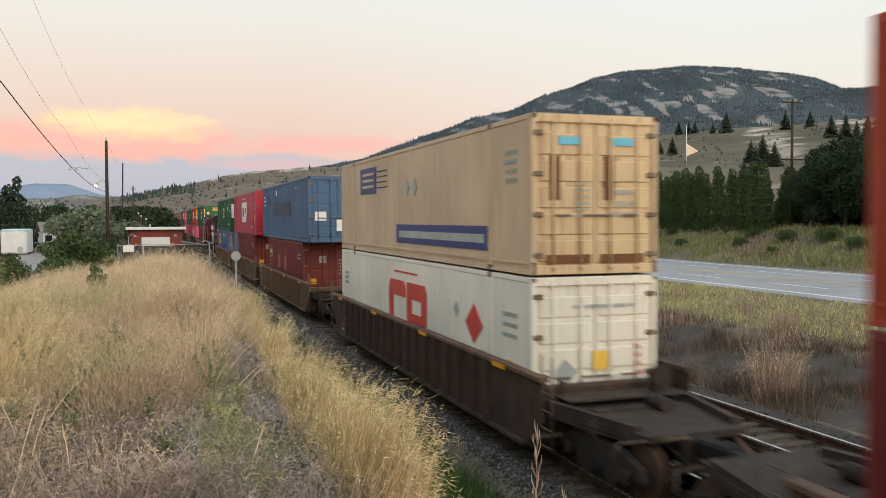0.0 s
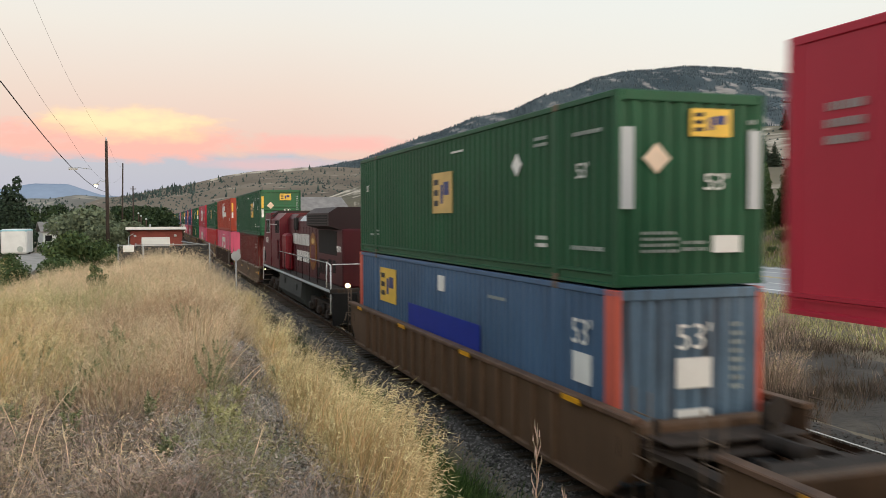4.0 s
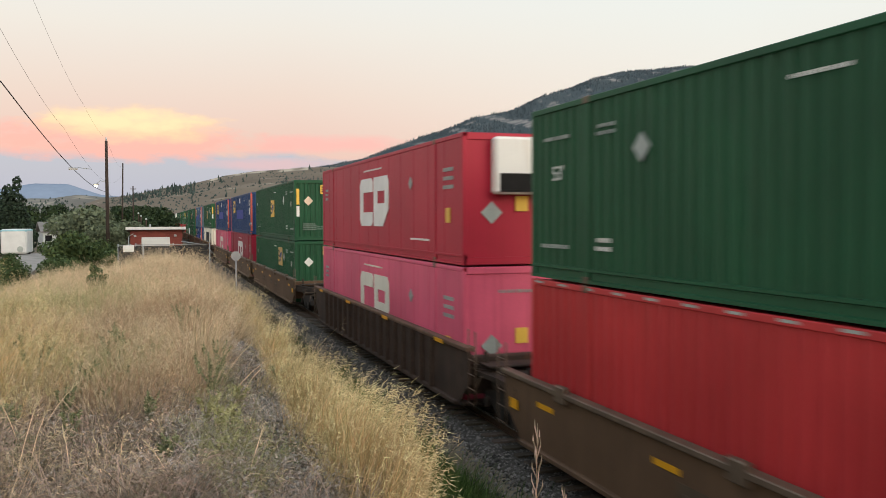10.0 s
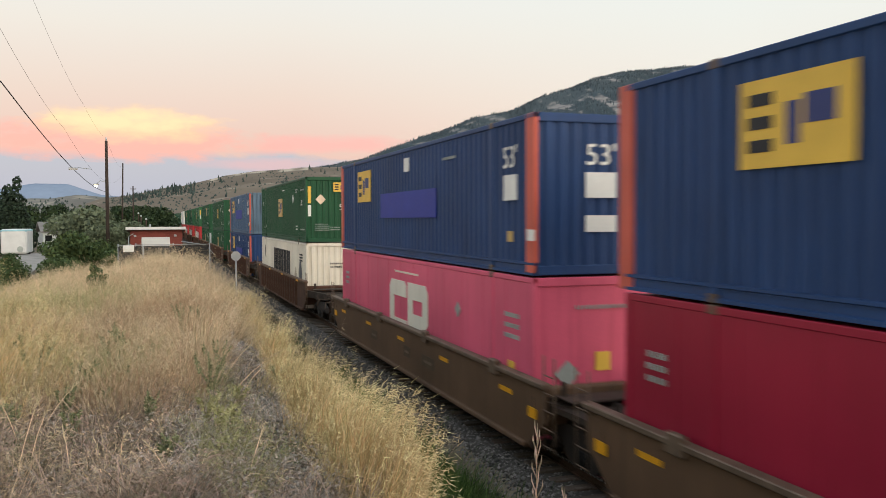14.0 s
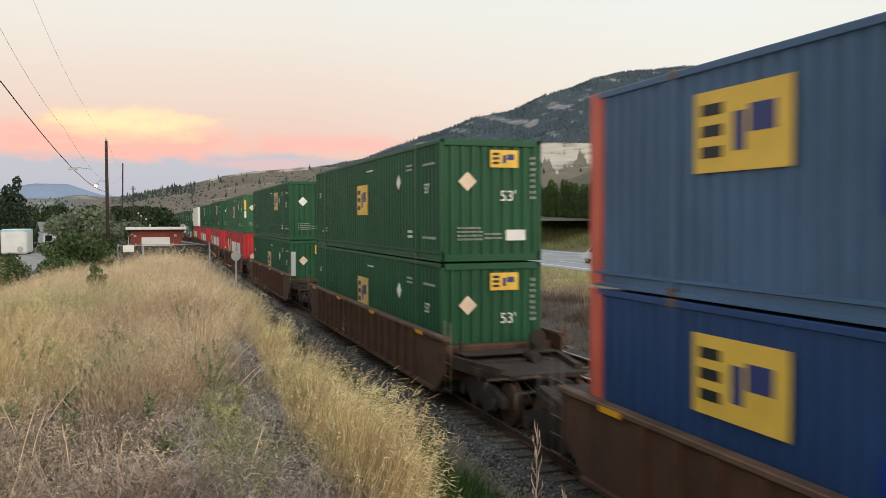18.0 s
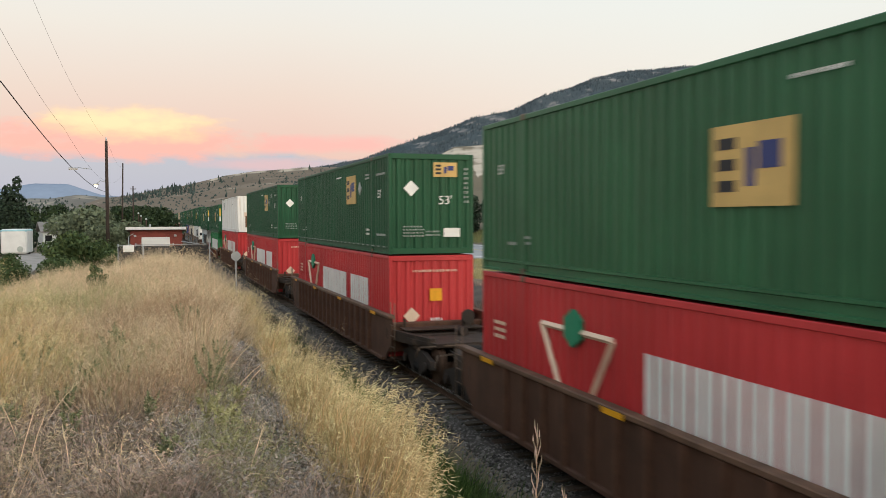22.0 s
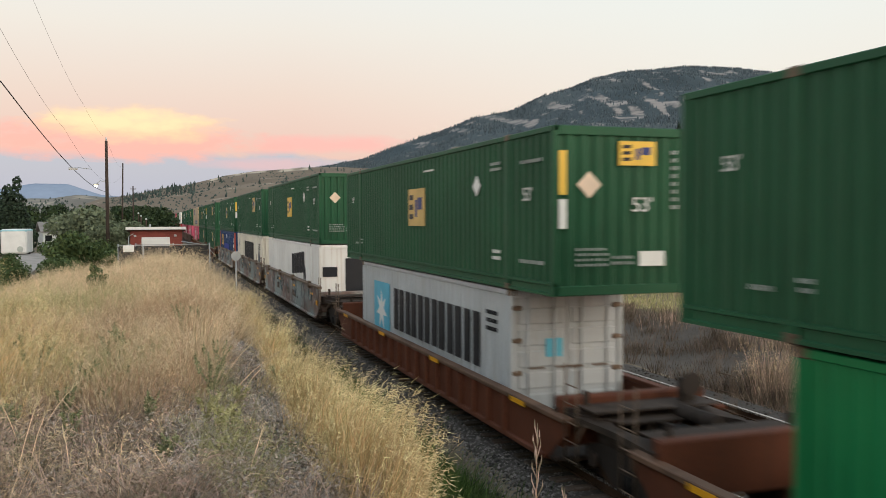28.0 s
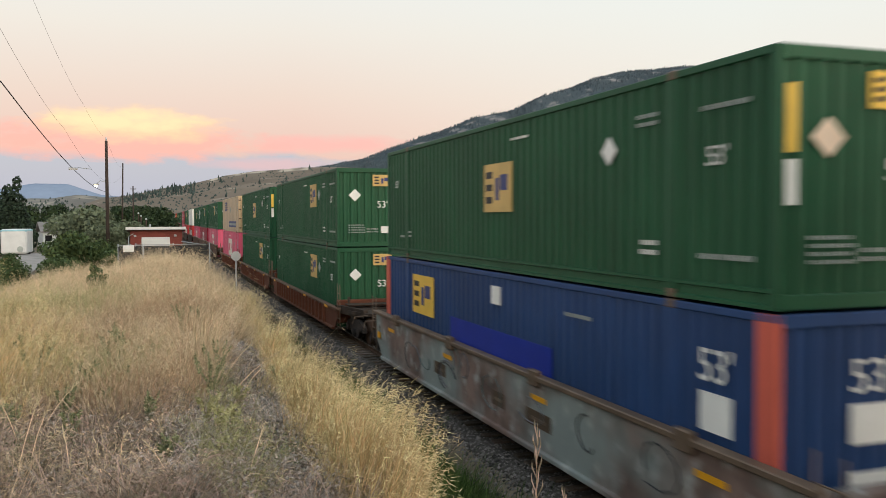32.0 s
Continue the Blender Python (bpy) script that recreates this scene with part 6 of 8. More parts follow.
field("dead_stems", "tangled greyish brown dead stems on the berm", 46000, clumped(-3.6, 1.3, 3.0, 11.5, lambda x, y: (1 - 0.92 * bare_patch(x, y)) * (4.5 / np.maximum(y, 4.5)) * tuft(x, y, 0.40, 9), per=110, r=0.075, uneven=0.5),
      lambda n, x, y, r: r.uniform(0.06, 0.36, n), 0.0048, 0.8, 0.8, G_BROWN, 14)
field("thin_stems", "thin pale dry stalks among the dead stems", 9000, clumped(-3.6, 1.0, 4.5, 13, lambda x, y: off(x, y) * np.clip(1.7 * patchy(x, y, 0.8, 4) - 0.6, 0, 1) * np.clip((y - 5) / 5, 0.04, 1) * (5 / np.maximum(y, 5)), per=28, r=0.06, uneven=0.4),
      lambda n, x, y, r: r.uniform(0.25, 0.62, n), 0.0036, 0.4, 0.6, G_TAN, 15, (0.06, 0.002), plume=G_PLUME)
field("reddish_grass", "reddish brown dry grass in patches", 15000, clumped(-3.4, 1.0, 8.2, 15, lambda x, y: off(x, y) * np.clip(patchy(x, y, 0.9, 6) * 2.2 - 0.9, 0, 1), per=45, r=0.08),
      lambda n, x, y, r: r.uniform(0.25, 0.55, n), 0.0048, 0.35, 0.3, G_RED, 16, (0.05, 0.0025))
field("yellow_green_grass", "yellow-green grass at the foot of the dry grass", 20000, clumped(-5.5, 0.2, 8.8, 20, lambda x, y: np.clip(patchy(x, y, 1.2, 8) * 1.8 - 0.4, 0, 1) * np.clip((0.4 - x) / 1.5, 0, 1), per=45, r=0.09),
      lambda n, x, y, r: r.uniform(0.3, 0.7, n), 0.005, 0.35, 0.5, G_YEL, 17, (0.06, 0.0022))
field("yellow_weed_strip", "sparse yellow-green weeds beside the bare gravel", 1500, clumped(0.25, 0.75, 4.6, 10.5, lambda x, y: np.clip(1 - np.abs(x - 0.42 - 0.045 * (y - 5)) * 6, 0, 1), per=30, r=0.06),
      lambda n, x, y, r: r.uniform(0.10, 0.34, n), 0.0045, 0.5, 0.5, G_YEL, 29, (0.04, 0.002))
field("ditch_grass", "lush green grass at the foot of the berm", 30000, clumped(2.7, 5.0, 7.5, 24, lambda x, y: (10 / np.maximum(y, 10)) * (0.4 + 0.6 * patchy(x, y, 0.8, 5)), per=50, r=0.10),
      lambda n, x, y, r: r.uniform(0.30, 0.75, n), 0.008, 0.35, 0.5, G_LUSH, 38)
field("near_dry_grass", "short dry grass over the berm behind the bare strip", 24000, clumped(-6.5, 2.0, -9, 3.3, lambda x, y: (0.25 + 0.75 * patchy(x, y, 0.9, 4)), per=45, r=0.12),
      lambda n, x, y, r: r.uniform(0.12, 0.40, n), 0.005, 0.6, 0.6, G_TAN, 39)
field("slope_grass", "dry and green grass down the berm's side", 20000, in_box(2.3, 4.2, 6, 45, lambda x, y: (9 / np.maximum(y, 9)) ** 0.6),
      lambda n, x, y, r: r.uniform(0.12, 0.34, n), 0.009, 0.35, 0.4, G_GREEN, 18)
field("green_grass", "dark green grass in the ditch by the track", 44000, clumped(2.9, 5.4, 6, 42, lambda x, y: (9 / np.maximum(y, 9)) ** 0.8 * (0.45 + 0.55 * patchy(x, y, 0.9, 2)) * np.clip((5.4 - x) * 2.5, 0, 1), per=30, r=0.12),
      lambda n, x, y, r: r.uniform(0.15, 0.5, n), 0.008, 0.35, 0.4, G_GREEN, 19)
field("slope_weeds", "tall brown weeds down the berm's far side", 9000, clumped(1.9, 4.4, 22, 50, None, per=60, r=0.3),
      lambda n, x, y, r: r.uniform(0.4, 1.0, n), 0.012, 0.25, 0.3, G_DARK, 27)
field("crest_tufts", "taller pale grass tufts on the berm's crest", 14000, clumped(-3.0, 2.2, 21, 31, lambda x, y: np.exp(-((x - 0.4) / 1.1) ** 2) * np.clip(patchy(x, y, 1.4, 3) * 1.6 - 0.3, 0.05, 1), per=80, r=0.16),
      lambda n, x, y, r: r.uniform(0.40, 0.85, n), 0.007, 0.35, 0.4, G_TAN, 28, (0.12, 0.003), plume=G_PLUME)
field("slope_weeds", "tall brown weeds round the track sign", 3500, clumped(1.6, 3.9, 30, 38, None, per=70, r=0.25),
      lambda n, x, y, r: r.uniform(0.5, 1.25, n), 0.012, 0.25, 0.3, G_BROWN, 30)
# beyond the tracks
field("far_bank_weeds", "dark reddish brown weeds on the far bank", 34000, clumped(14.3, 21, 10, 42, lambda x, y: 0.15 + 0.85 * np.clip(patchy(x, y, 1.3, 4) * 2 - 0.7, 0, 1), per=60, r=0.25),
      lambda n, x, y, r: r.uniform(0.15, 0.55, n), 0.013, 0.35, 0.35, G_DARK, 20)
field("far_bank_grass", "tall pale dry grass tufts on the far bank", 5000, clumped(17, 25, 12, 52, lambda x, y: np.clip(patchy(x, y, 1.0, 6) * 2.4 - 1.15, 0, 1) * np.clip((x - 16.5) / 3, 0.1, 1), per=90, r=0.3),
      lambda n, x, y, r: r.uniform(0.3, 0.8, n), 0.014, 0.18, 0.3, G_BROWN, 21)
for x, y, h, n, k in ((15.4, 18.2, 1.75, 420, 44), (16.0, 18.8, 1.2, 260, 45)):
    field("tall_tuft", "tall pale dry grass tuft on the far bank", n, clumped(x - 0.3, x + 0.3, y - 0.3, y + 0.3, None, per=160, r=0.22),
          lambda m, px, py, r: r.uniform(0.45, 1.0, m) * h, 0.012, 0.22, 0.22, G_BROWN, k, (0.10, 0.004), plume=G_TAN)
field("roadside_grass", "short yellowing grass beside the highway", 40000, in_box(21, 29.2, 12, 75, lambda x, y: 0.3 + 0.7 * patchy(x, y, 2.0, 3)),
      lambda n, x, y, r: r.uniform(0.08, 0.28, n), 0.03, 0.3, 0.3, G_OLIVE, 22)
field("verge_grass", "green and straw grass on the bank above the highway", 60000, clumped(45.2, 60, 35, 130, lambda x, y: 0.3 + 0.7 * patchy(x, y, 2.5, 1), per=60, r=0.6),
      lambda n, x, y, r: r.uniform(0.2, 0.7, n), 0.045, 0.25, 0.35, G_VERGE, 23)
field("verge_straw", "straw-coloured grass in patches on the bank", 9000, clumped(47, 62, 30, 75, lambda x, y: np.clip(patchy(x, y, 3.2, 5) * 2.2 - 0.9, 0, 1), per=60, r=0.6),
      lambda n, x, y, r: r.uniform(0.2, 0.6, n), 0.05, 0.25, 0.35, G_BROWN, 24)


# stones
def stones(name, label, n, place, size, material, seed, lift=0.0, zf=None):
    rng = np.random.default_rng(seed)
    x, y = place(n, rng)[:2]
    z = (ground_z(x, y) if zf is None else zf(x, y)) + lift
    base = np.array([(1, 0, 0), (-1, 0, 0), (0, 1, 0), (0, -1, 0), (0, 0, 1), (0, 0, -1)], float)
    tri = np.array([[0, 2, 4], [2, 1, 4], [1, 3, 4], [3, 0, 4], [2, 0, 5], [1, 2, 5], [3, 1, 5], [0, 3, 5]])
    s = size * rng.lognormal(0, 0.35, (n, 1, 1)) * rng.uniform(0.6, 1.2, (n, 6, 1)) * np.array([1, 1, 0.7])
    a = rng.uniform(0, 2 * np.pi, n)
    p = base[None] * s
    c, sn = np.cos(a)[:, None], np.sin(a)[:, None]
    v = np.stack([p[..., 0] * c - p[..., 1] * sn + x[:, None], p[..., 0] * sn + p[..., 1] * c + y[:, None], p[..., 2] + z[:, None]], -1)
    return tagged(new(name, raw(name, v.reshape(-1, 3), (np.arange(n)[:, None, None] * 6 + tri[None]).reshape(-1, 3), material)), label, "stones", kind="stuff")


STONE = mat("grey_stone", (0.125, 0.118, 0.11), 0.9, 0, 0.3, 5, 40, 0, None, 0, "island", 0.75, None, 0.2)
PALESTONE = mat("pale_stone", (0.42, 0.40, 0.37), 0.9, 0, 0.3, 5, 40, 0, None, 0, "island", 0.5, None, 0.2)
# Darker brown than the near stones, used from x = 8.3 outwards.
DARKSTONE = mat("dark_brown_ballast", (0.062, 0.053, 0.045), 0.9, 0, 0.3, 5, 40, 0, None, 0, "island", 0.7, None, 0.2)
GRAVEL = mat("dark_grey_gravel", (0.12, 0.115, 0.11), 0.9, 0, 0.3, 5, 40, 0, None, 0, "island", 0.9, None, 0.2)
bed_z = lambda x, y: np.interp(x, [5.3, 5.55, 6.05, 13.6, 14.3], [-0.52, -0.45, -0.23, -0.23, -0.55])
stones("ballast_stones", "grey crushed ballast stones", 16000, in_box(5.35, 6.75, 8, 45, lambda x, y: (9 / np.maximum(y, 9)) ** 0.7), 0.034, STONE, 31, 0.0, bed_z)
stones("ballast_stones", "grey crushed ballast stones", 12000, in_box(8.3, 14.3, 6, 40, lambda x, y: (7 / np.maximum(y, 7)) ** 0.7), 0.04, DARKSTONE, 32, 0.0, bed_z)
stones("berm_gravel", "dark grey gravel on the bare berm", 26000, in_box(-0.3, 2.0, 3.5, 13.0, lambda x, y: bare_patch(x, y) * (4 / np.maximum(y, 4)) ** 0.6), 0.016, GRAVEL, 33)
stones("berm_gravel", "grey gravel showing between the dead stems", 14000, in_box(-3.4, 0.6, 3.5, 9.0, lambda x, y: np.clip(0.9 - 1.5 * patchy(x, y, 0.45, 9), 0.08, 1) * (4 / np.maximum(y, 4)) ** 0.8), 0.016, GRAVEL, 36)
stones("berm_stones", "pale larger stones on the bare berm", 1600, in_box(-1.0, 2.0, 3.5, 13.0, lambda x, y: (0.15 + 0.85 * bare_patch(x, y)) * (4 / np.maximum(y, 4)) ** 0.6), 0.022, PALESTONE, 37)


# dead twigs lying crossed over one another
def tangle(name, label, n, place, lift, length, width, material, seed):
    rng = np.random.default_rng(seed)
    x, y = place(n, rng)[:2]
    z = ground_z(x, y) + lift * rng.uniform(0, 1, n) ** 1.5
    a, e = rng.uniform(0, 2 * np.pi, n), rng.normal(0.1, 0.45, n)
    l = length * rng.lognormal(0, 0.4, n)
    d = np.stack([np.cos(a) * np.cos(e), np.sin(a) * np.cos(e), np.sin(e)], -1) * l[:, None]
    s = np.cross(d, rng.normal(size=(n, 3)))
    s *= (width / np.linalg.norm(s, axis=1))[:, None]
    c = np.stack([x, y, z], -1)
    bend = np.stack([np.zeros(n), np.zeros(n), 0.18 * l], -1)
    v = np.stack([c - d / 2 - s, c - d / 2 + s, c + bend + s, c + bend - s, c + d / 2], 1)
    tri = np.array([[0, 1, 2], [0, 2, 3], [3, 2, 4]])
    return tagged(new(name, raw(name, v.reshape(-1, 3), (np.arange(n)[:, None, None] * 5 + tri[None]).reshape(-1, 3), material)), label, "twigs", kind="stuff")


tangle("dead_twigs", "tangled grey-brown dead twigs over the berm", 70000, clumped(-3.6, 1.5, 3.0, 13, lambda x, y: (1 - 0.8 * bare_patch(x, y)) * (4.5 / np.maximum(y, 4.5)) * np.clip(1.5 * patchy(x, y, 0.45, 9) - 0.15, 0.08, 1), per=60, r=0.085),
       0.24, 0.075, 0.0019, G_TWIG, 34)
tangle("dead_twigs", "pale broken stalks lying over the berm", 5000, clumped(-3.6, 1.5, 3.0, 15, lambda x, y: (1 - 0.6 * bare_patch(x, y)) * (4.5 / np.maximum(y, 4.5)), per=30, r=0.12),
       0.30, 0.11, 0.0016, G_TAN, 35)
for n, m, k, keep in ((42000, G_ASH, 50, lambda x, y: 0.15 + 0.85 * tuft(x, y, 0.22, 21)), (30000, G_BROWN, 51, lambda x, y: (1 - 0.8 * bare_patch(x, y)) * tuft(x, y, 0.30, 22)),
                      (22000, G_TAN, 52, lambda x, y: (1 - 0.7 * bare_patch(x, y)) * tuft(x, y, 0.25, 23)), (12000, G_LEAF, 53, lambda x, y: np.clip(2.4 * patchy(x, y, 0.5, 24) - 1.4, 0, 1))):
    tangle("dry_leaves", "small crumpled dry leaves and sprigs over the berm", n, clumped(-3.6, 1.6, 3.4, 13, lambda x, y: keep(x, y) * (5 / np.maximum(y, 5)) ** 1.1, per=40, r=0.06), 0.20, 0.030, 0.0038, m, k)
# single weeds
def weed(label, x, y, h, material, seed, spread=0.25, leaves=240, size=0.05, name="weed"):
    rng = random.Random(seed)
    z = float(ground_z(x, y))
    t = thing(name, label, "plant", pose(x, y, z - 0.02), group="weeds on the berm")
    tipsets = []
    for k in range(6):
        a = rng.uniform(0, 6.28)
        q = [(0, 0, 0)]
        for i in range(1, 5):
            q.append((math.cos(a) * spread * h * (i / 4) ** 1.4 * rng.uniform(0.6, 1.1), math.sin(a) * spread * h * (i / 4) ** 1.4, h * i / 4 * rng.uniform(0.85, 1.0)))
        part("stem", Shape().path(q, 0.004, 4), material, t)
        tipsets.append(q)
    v, f = [], []
    for k in range(leaves):
        q = rng.choice(tipsets)
        i = rng.randint(1, 3)
        u = rng.random()
        c = Vector(q[i]).lerp(Vector(q[i + 1]), u) if i < 4 else Vector(q[4])
        d = Vector((rng.gauss(0, 1), rng.gauss(0, 1), rng.gauss(0.4, 0.6))).normalized()
        s = d.cross(Vector((rng.gauss(0, 1), rng.gauss(0, 1), rng.gauss(0, 1)))).normalized() * size * 0.3
        o = len(v)
        v += [c, c + d * size * 0.5 + s, c + d * size, c + d * size * 0.5 - s]
        f.append((o, o + 1, o + 2, o + 3))
    tagged(part("leaves", raw("leaves", [tuple(p) for p in v], f, material), material, t), kind="stuff")
    return t


for k, (x, y, h) in enumerate(((-1.18, 9.67, 0.62), (-1.09, 10.68, 0.50), (-0.79, 8.32, 0.35), (-0.48, 10.65, 0.50), (-0.35, 11.02, 0.55), (-0.70, 9.06, 0.45), (-0.37, 9.39, 0.30), (0.38, 12.79, 0.50), (0.58, 13.69, 0.35), (0.53, 9.06, 0.50), (0.64, 9.69, 0.55), (-0.08, 7.95, 0.30), (0.04, 6.21, 0.22), (-0.67, 7.53, 0.28), (0.08, 6.57, 0.20), (-0.13, 10.33, 0.40), (-0.49, 8.58, 0.30), (1.42, 10.38, 0.35), (-1.16, 7.91, 0.30))):
    weed("leafy green weed among the dry grass", x, y, h * 1.15, G_LEAF, 40 + k, 0.30, 300, 0.030)
for k, (x, y, h) in enumerate(((0.43, 8.01, 0.35), (0.50, 7.32, 0.34), (0.48, 6.43, 0.26), (0.64, 7.70, 0.30), (0.79, 8.67, 0.30))):
    weed("pale yellow-green weed on bare ground", x, y, h, G_YEL, 70 + k, 0.35, 220, 0.035)


# the tall dry seed stalk by the berm's edge
def seed_stalk(x, y, top, seed, s=1.0):
    rng = random.Random(seed)
    z = float(ground_z(x, y))
    t = thing("seed_stalk", "dry brown seed stalk with upswept branches", "plant", pose(x, y, z))
    h = top - z
    part("stem", Shape().tube((0, 0, 0), (0.02, 0.01, h), 0.006, 6, 0.002), G_RED, t)
    sh = Shape()
    for k in range(26):
        u = 0.5 + 0.5 * k / 26
        a = k * 2.4
        r = 0.085 * s * (1.25 - u)
        b = (0.02 * u + math.cos(a) * r, 0.01 * u + math.sin(a) * r, h * u + 0.09 * s)
        sh.tube((0.02 * u, 0.01 * u, h * u), b, 0.0035, 4, 0.006)
        sh.tube(b, (b[0] * 1.05, b[1] * 1.05, b[2] + 0.05 * s), 0.007, 4, 0.001)
    part("seed_head", sh, G_BROWN, t, "pale dry seed head")


seed_stalk(2.53, 5.44, 2.74, 3, 1.0)
seed_stalk(2.62, 5.20, 2.36, 4, 0.8)
seed_stalk(2.36, 5.00, 2.22, 5, 0.7)


# long bent straws standing over the rest
def bent_straw(x, y, h, lean, turn, seed):
    z = float(ground_z(x, y))
    t = thing("dry_straw", "single long bent pale dry straw", "plant", pose(x, y, z - 0.02, 0, 0, turn), group="long straws on the berm")
    q = [(lean * h * (k / 5) ** 1.8, 0.01 * math.sin(seed + k), h * (k / 5) * (1 - 0.08 * lean * (k / 5))) for k in range(6)]
    part("stem", Shape().path(q, 0.0028, 4), G_TAN, t)
    sh = Shape()
    rng = random.Random(seed)
    for k in range(9):
        c = Vector(q[4]).lerp(Vector(q[5]), k / 8)
        sh.tube(c, (c[0] + rng.uniform(-0.02, 0.05), c[1] + rng.uniform(-0.03, 0.03), c[2] + rng.uniform(0.0, 0.05)), 0.003, 4, 0.001)
    part("seed_head", sh, G_PLUME, t)


for k, (x, y, h, lean, turn) in enumerate(((-0.99, 7.11, 0.55, 0.30, 180), (-0.83, 6.31, 0.60, 0.25, 10), (-0.87, 6.07, 0.70, 0.35, 60), (0.73, 10.02, 0.50, 0.70, 20), (0.71, 9.00, 0.60, 1.00, 15), (0.85, 9.27, 0.45, 0.90, 30), (0.69, 10.86, 0.50, 0.50, 200), (-0.53, 6.07, 0.40, 0.40, 120), (-0.25, 6.10, 0.35, 0.30, 300), (0.57, 5.69, 0.40, 0.40, 40), (-0.94, 7.83, 0.50, 0.80, 40), (-0.98, 9.30, 0.40, 0.70, 30), (0.07, 5.62, 0.35, 0.40, 200))):
    bent_straw(x, y, h, lean, turn, 200 + k)
# ---------------------------------------------------------------- trees
LEAF_DK = mat("dark_green_foliage", (0.028, 0.050, 0.021), 0.8, 0, 0.3, 1.2, 8, 0, None, 0, "island", 0.45, None, 0.2)
LEAF_MD = mat("mid_green_foliage", (0.066, 0.102, 0.038), 0.8, 0, 0.3, 1.2, 8, 0, None, 0, "island", 0.4, None, 0.2)
LEAF_GY = mat("grey_green_foliage", (0.125, 0.155, 0.095), 0.8, 0, 0.25, 1.2, 8, 0, None, 0, "island", 0.35, None, 0.2)
LEAF_HD = mat("hedge_foliage", (0.055, 0.090, 0.027), 0.8, 0, 0.3, 0.9, 8, 0, None, 0, "island", 0.5, None, 0.2)
NEEDLE = mat("conifer_needles", (0.030, 0.050, 0.032), 0.85, 0, 0.3, 1.0, 8, 0, None, 0, "island", 0.45, None, 0.2)
# Pale blue-grey needles carry the mountain's haze in their colour.
NEEDLE_F = mat("haze_tinted_needles", (0.074, 0.096, 0.108), 0.9, 0, 0.25, 0.02, 1, 0, None, 0, "island", 0.3, None, 0.1)
NEEDLE_M = mat("far_conifer_needles", (0.055, 0.075, 0.066), 0.9, 0, 0.25, 0.02, 1, 0, None, 0, "island", 0.4, None, 0.1)
BARK = mat("grey_brown_bark", (0.10, 0.075, 0.055), 0.9, 0, 0.3, 2, 20, 0.01)


def leaf_cloud(blobs, n, size, rng):
    """Leaf clumps as bent quads about the shells of several ellipsoids (x, y, z, rx, ry, rz)."""
    w = np.array([b[3] * b[5] for b in blobs])
    pick = rng.choice(len(blobs), n, p=w / w.sum())
    b = np.array(blobs)[pick]
    d = rng.normal(size=(n, 3))
    d /= np.linalg.norm(d, axis=1)[:, None]
    rad = rng.uniform(0.55, 1.08, n) ** 0.6
    c = b[:, :3] + d * b[:, 3:] * rad[:, None]
    u = np.cross(d + rng.normal(0, 0.7, (n, 3)), rng.normal(size=(n, 3)))
    u /= np.linalg.norm(u, axis=1)[:, None]
    v = np.cross(u, d + rng.normal(0, 0.5, (n, 3)))
    v /= np.linalg.norm(v, axis=1)[:, None]
    s = (size * rng.uniform(0.5, 1.3, n))[:, None]
    q = np.stack([c - u * s * 0.6, c - v * s * 0.35, c + u * s * 0.6, c + v * s * 0.35], 1)
    return q.reshape(-1, 3), np.arange(n * 4).reshape(-1, 4)


def broad_tree(label, height, width, material, seed, leaves=1800, size=0.35, trunk=0.12, low=0.15, name="tree", columns=False, taper=0.55, curve=2.2):
    """A leafy tree or bush: trunk, limbs and an uneven crown of leaf clumps."""
    rng = np.random.default_rng(seed)
    t = thing(name, label, "tree" if name == "tree" else "bush")
    blobs = []
    k = 9
    for i in range(k):
        if columns:
            u = (i + 0.5) / k
            blobs.append((rng.normal(0, width * 0.06), rng.normal(0, width * 0.06), height * (low + (1 - low) * u), width * 0.5 * (1 - taper * u ** curve) * rng.uniform(0.8, 1.1), width * 0.5 * (1 - taper * u ** curve), height * (1 - low) * 0.11))
        else:
            a, r = rng.uniform(0, 6.28), width * 0.33 * rng.uniform(0.2, 1.0)
            z = height * (low + 0.22 + (0.78 - low - 0.22) * rng.uniform(0, 1))
            s = width * rng.uniform(0.18, 0.30)
            blobs.append((math.cos(a) * r, math.sin(a) * r, z, s, s, min(s * 0.8, height - z)))
    sh = Shape().tube((0, 0, -0.3), (0, 0, height * 0.6), trunk, 8, trunk * 0.4)
    for b in blobs[:6]:
        sh.tube((0, 0, height * 0.25), b[:3], trunk * 0.4, 5, trunk * 0.12)
    part("trunk", sh, BARK, t)
    v, f = leaf_cloud(blobs, leaves, size, rng)
    tagged(part("crown", raw("crown", v, f, material), material, t), kind="stuff")
    return t


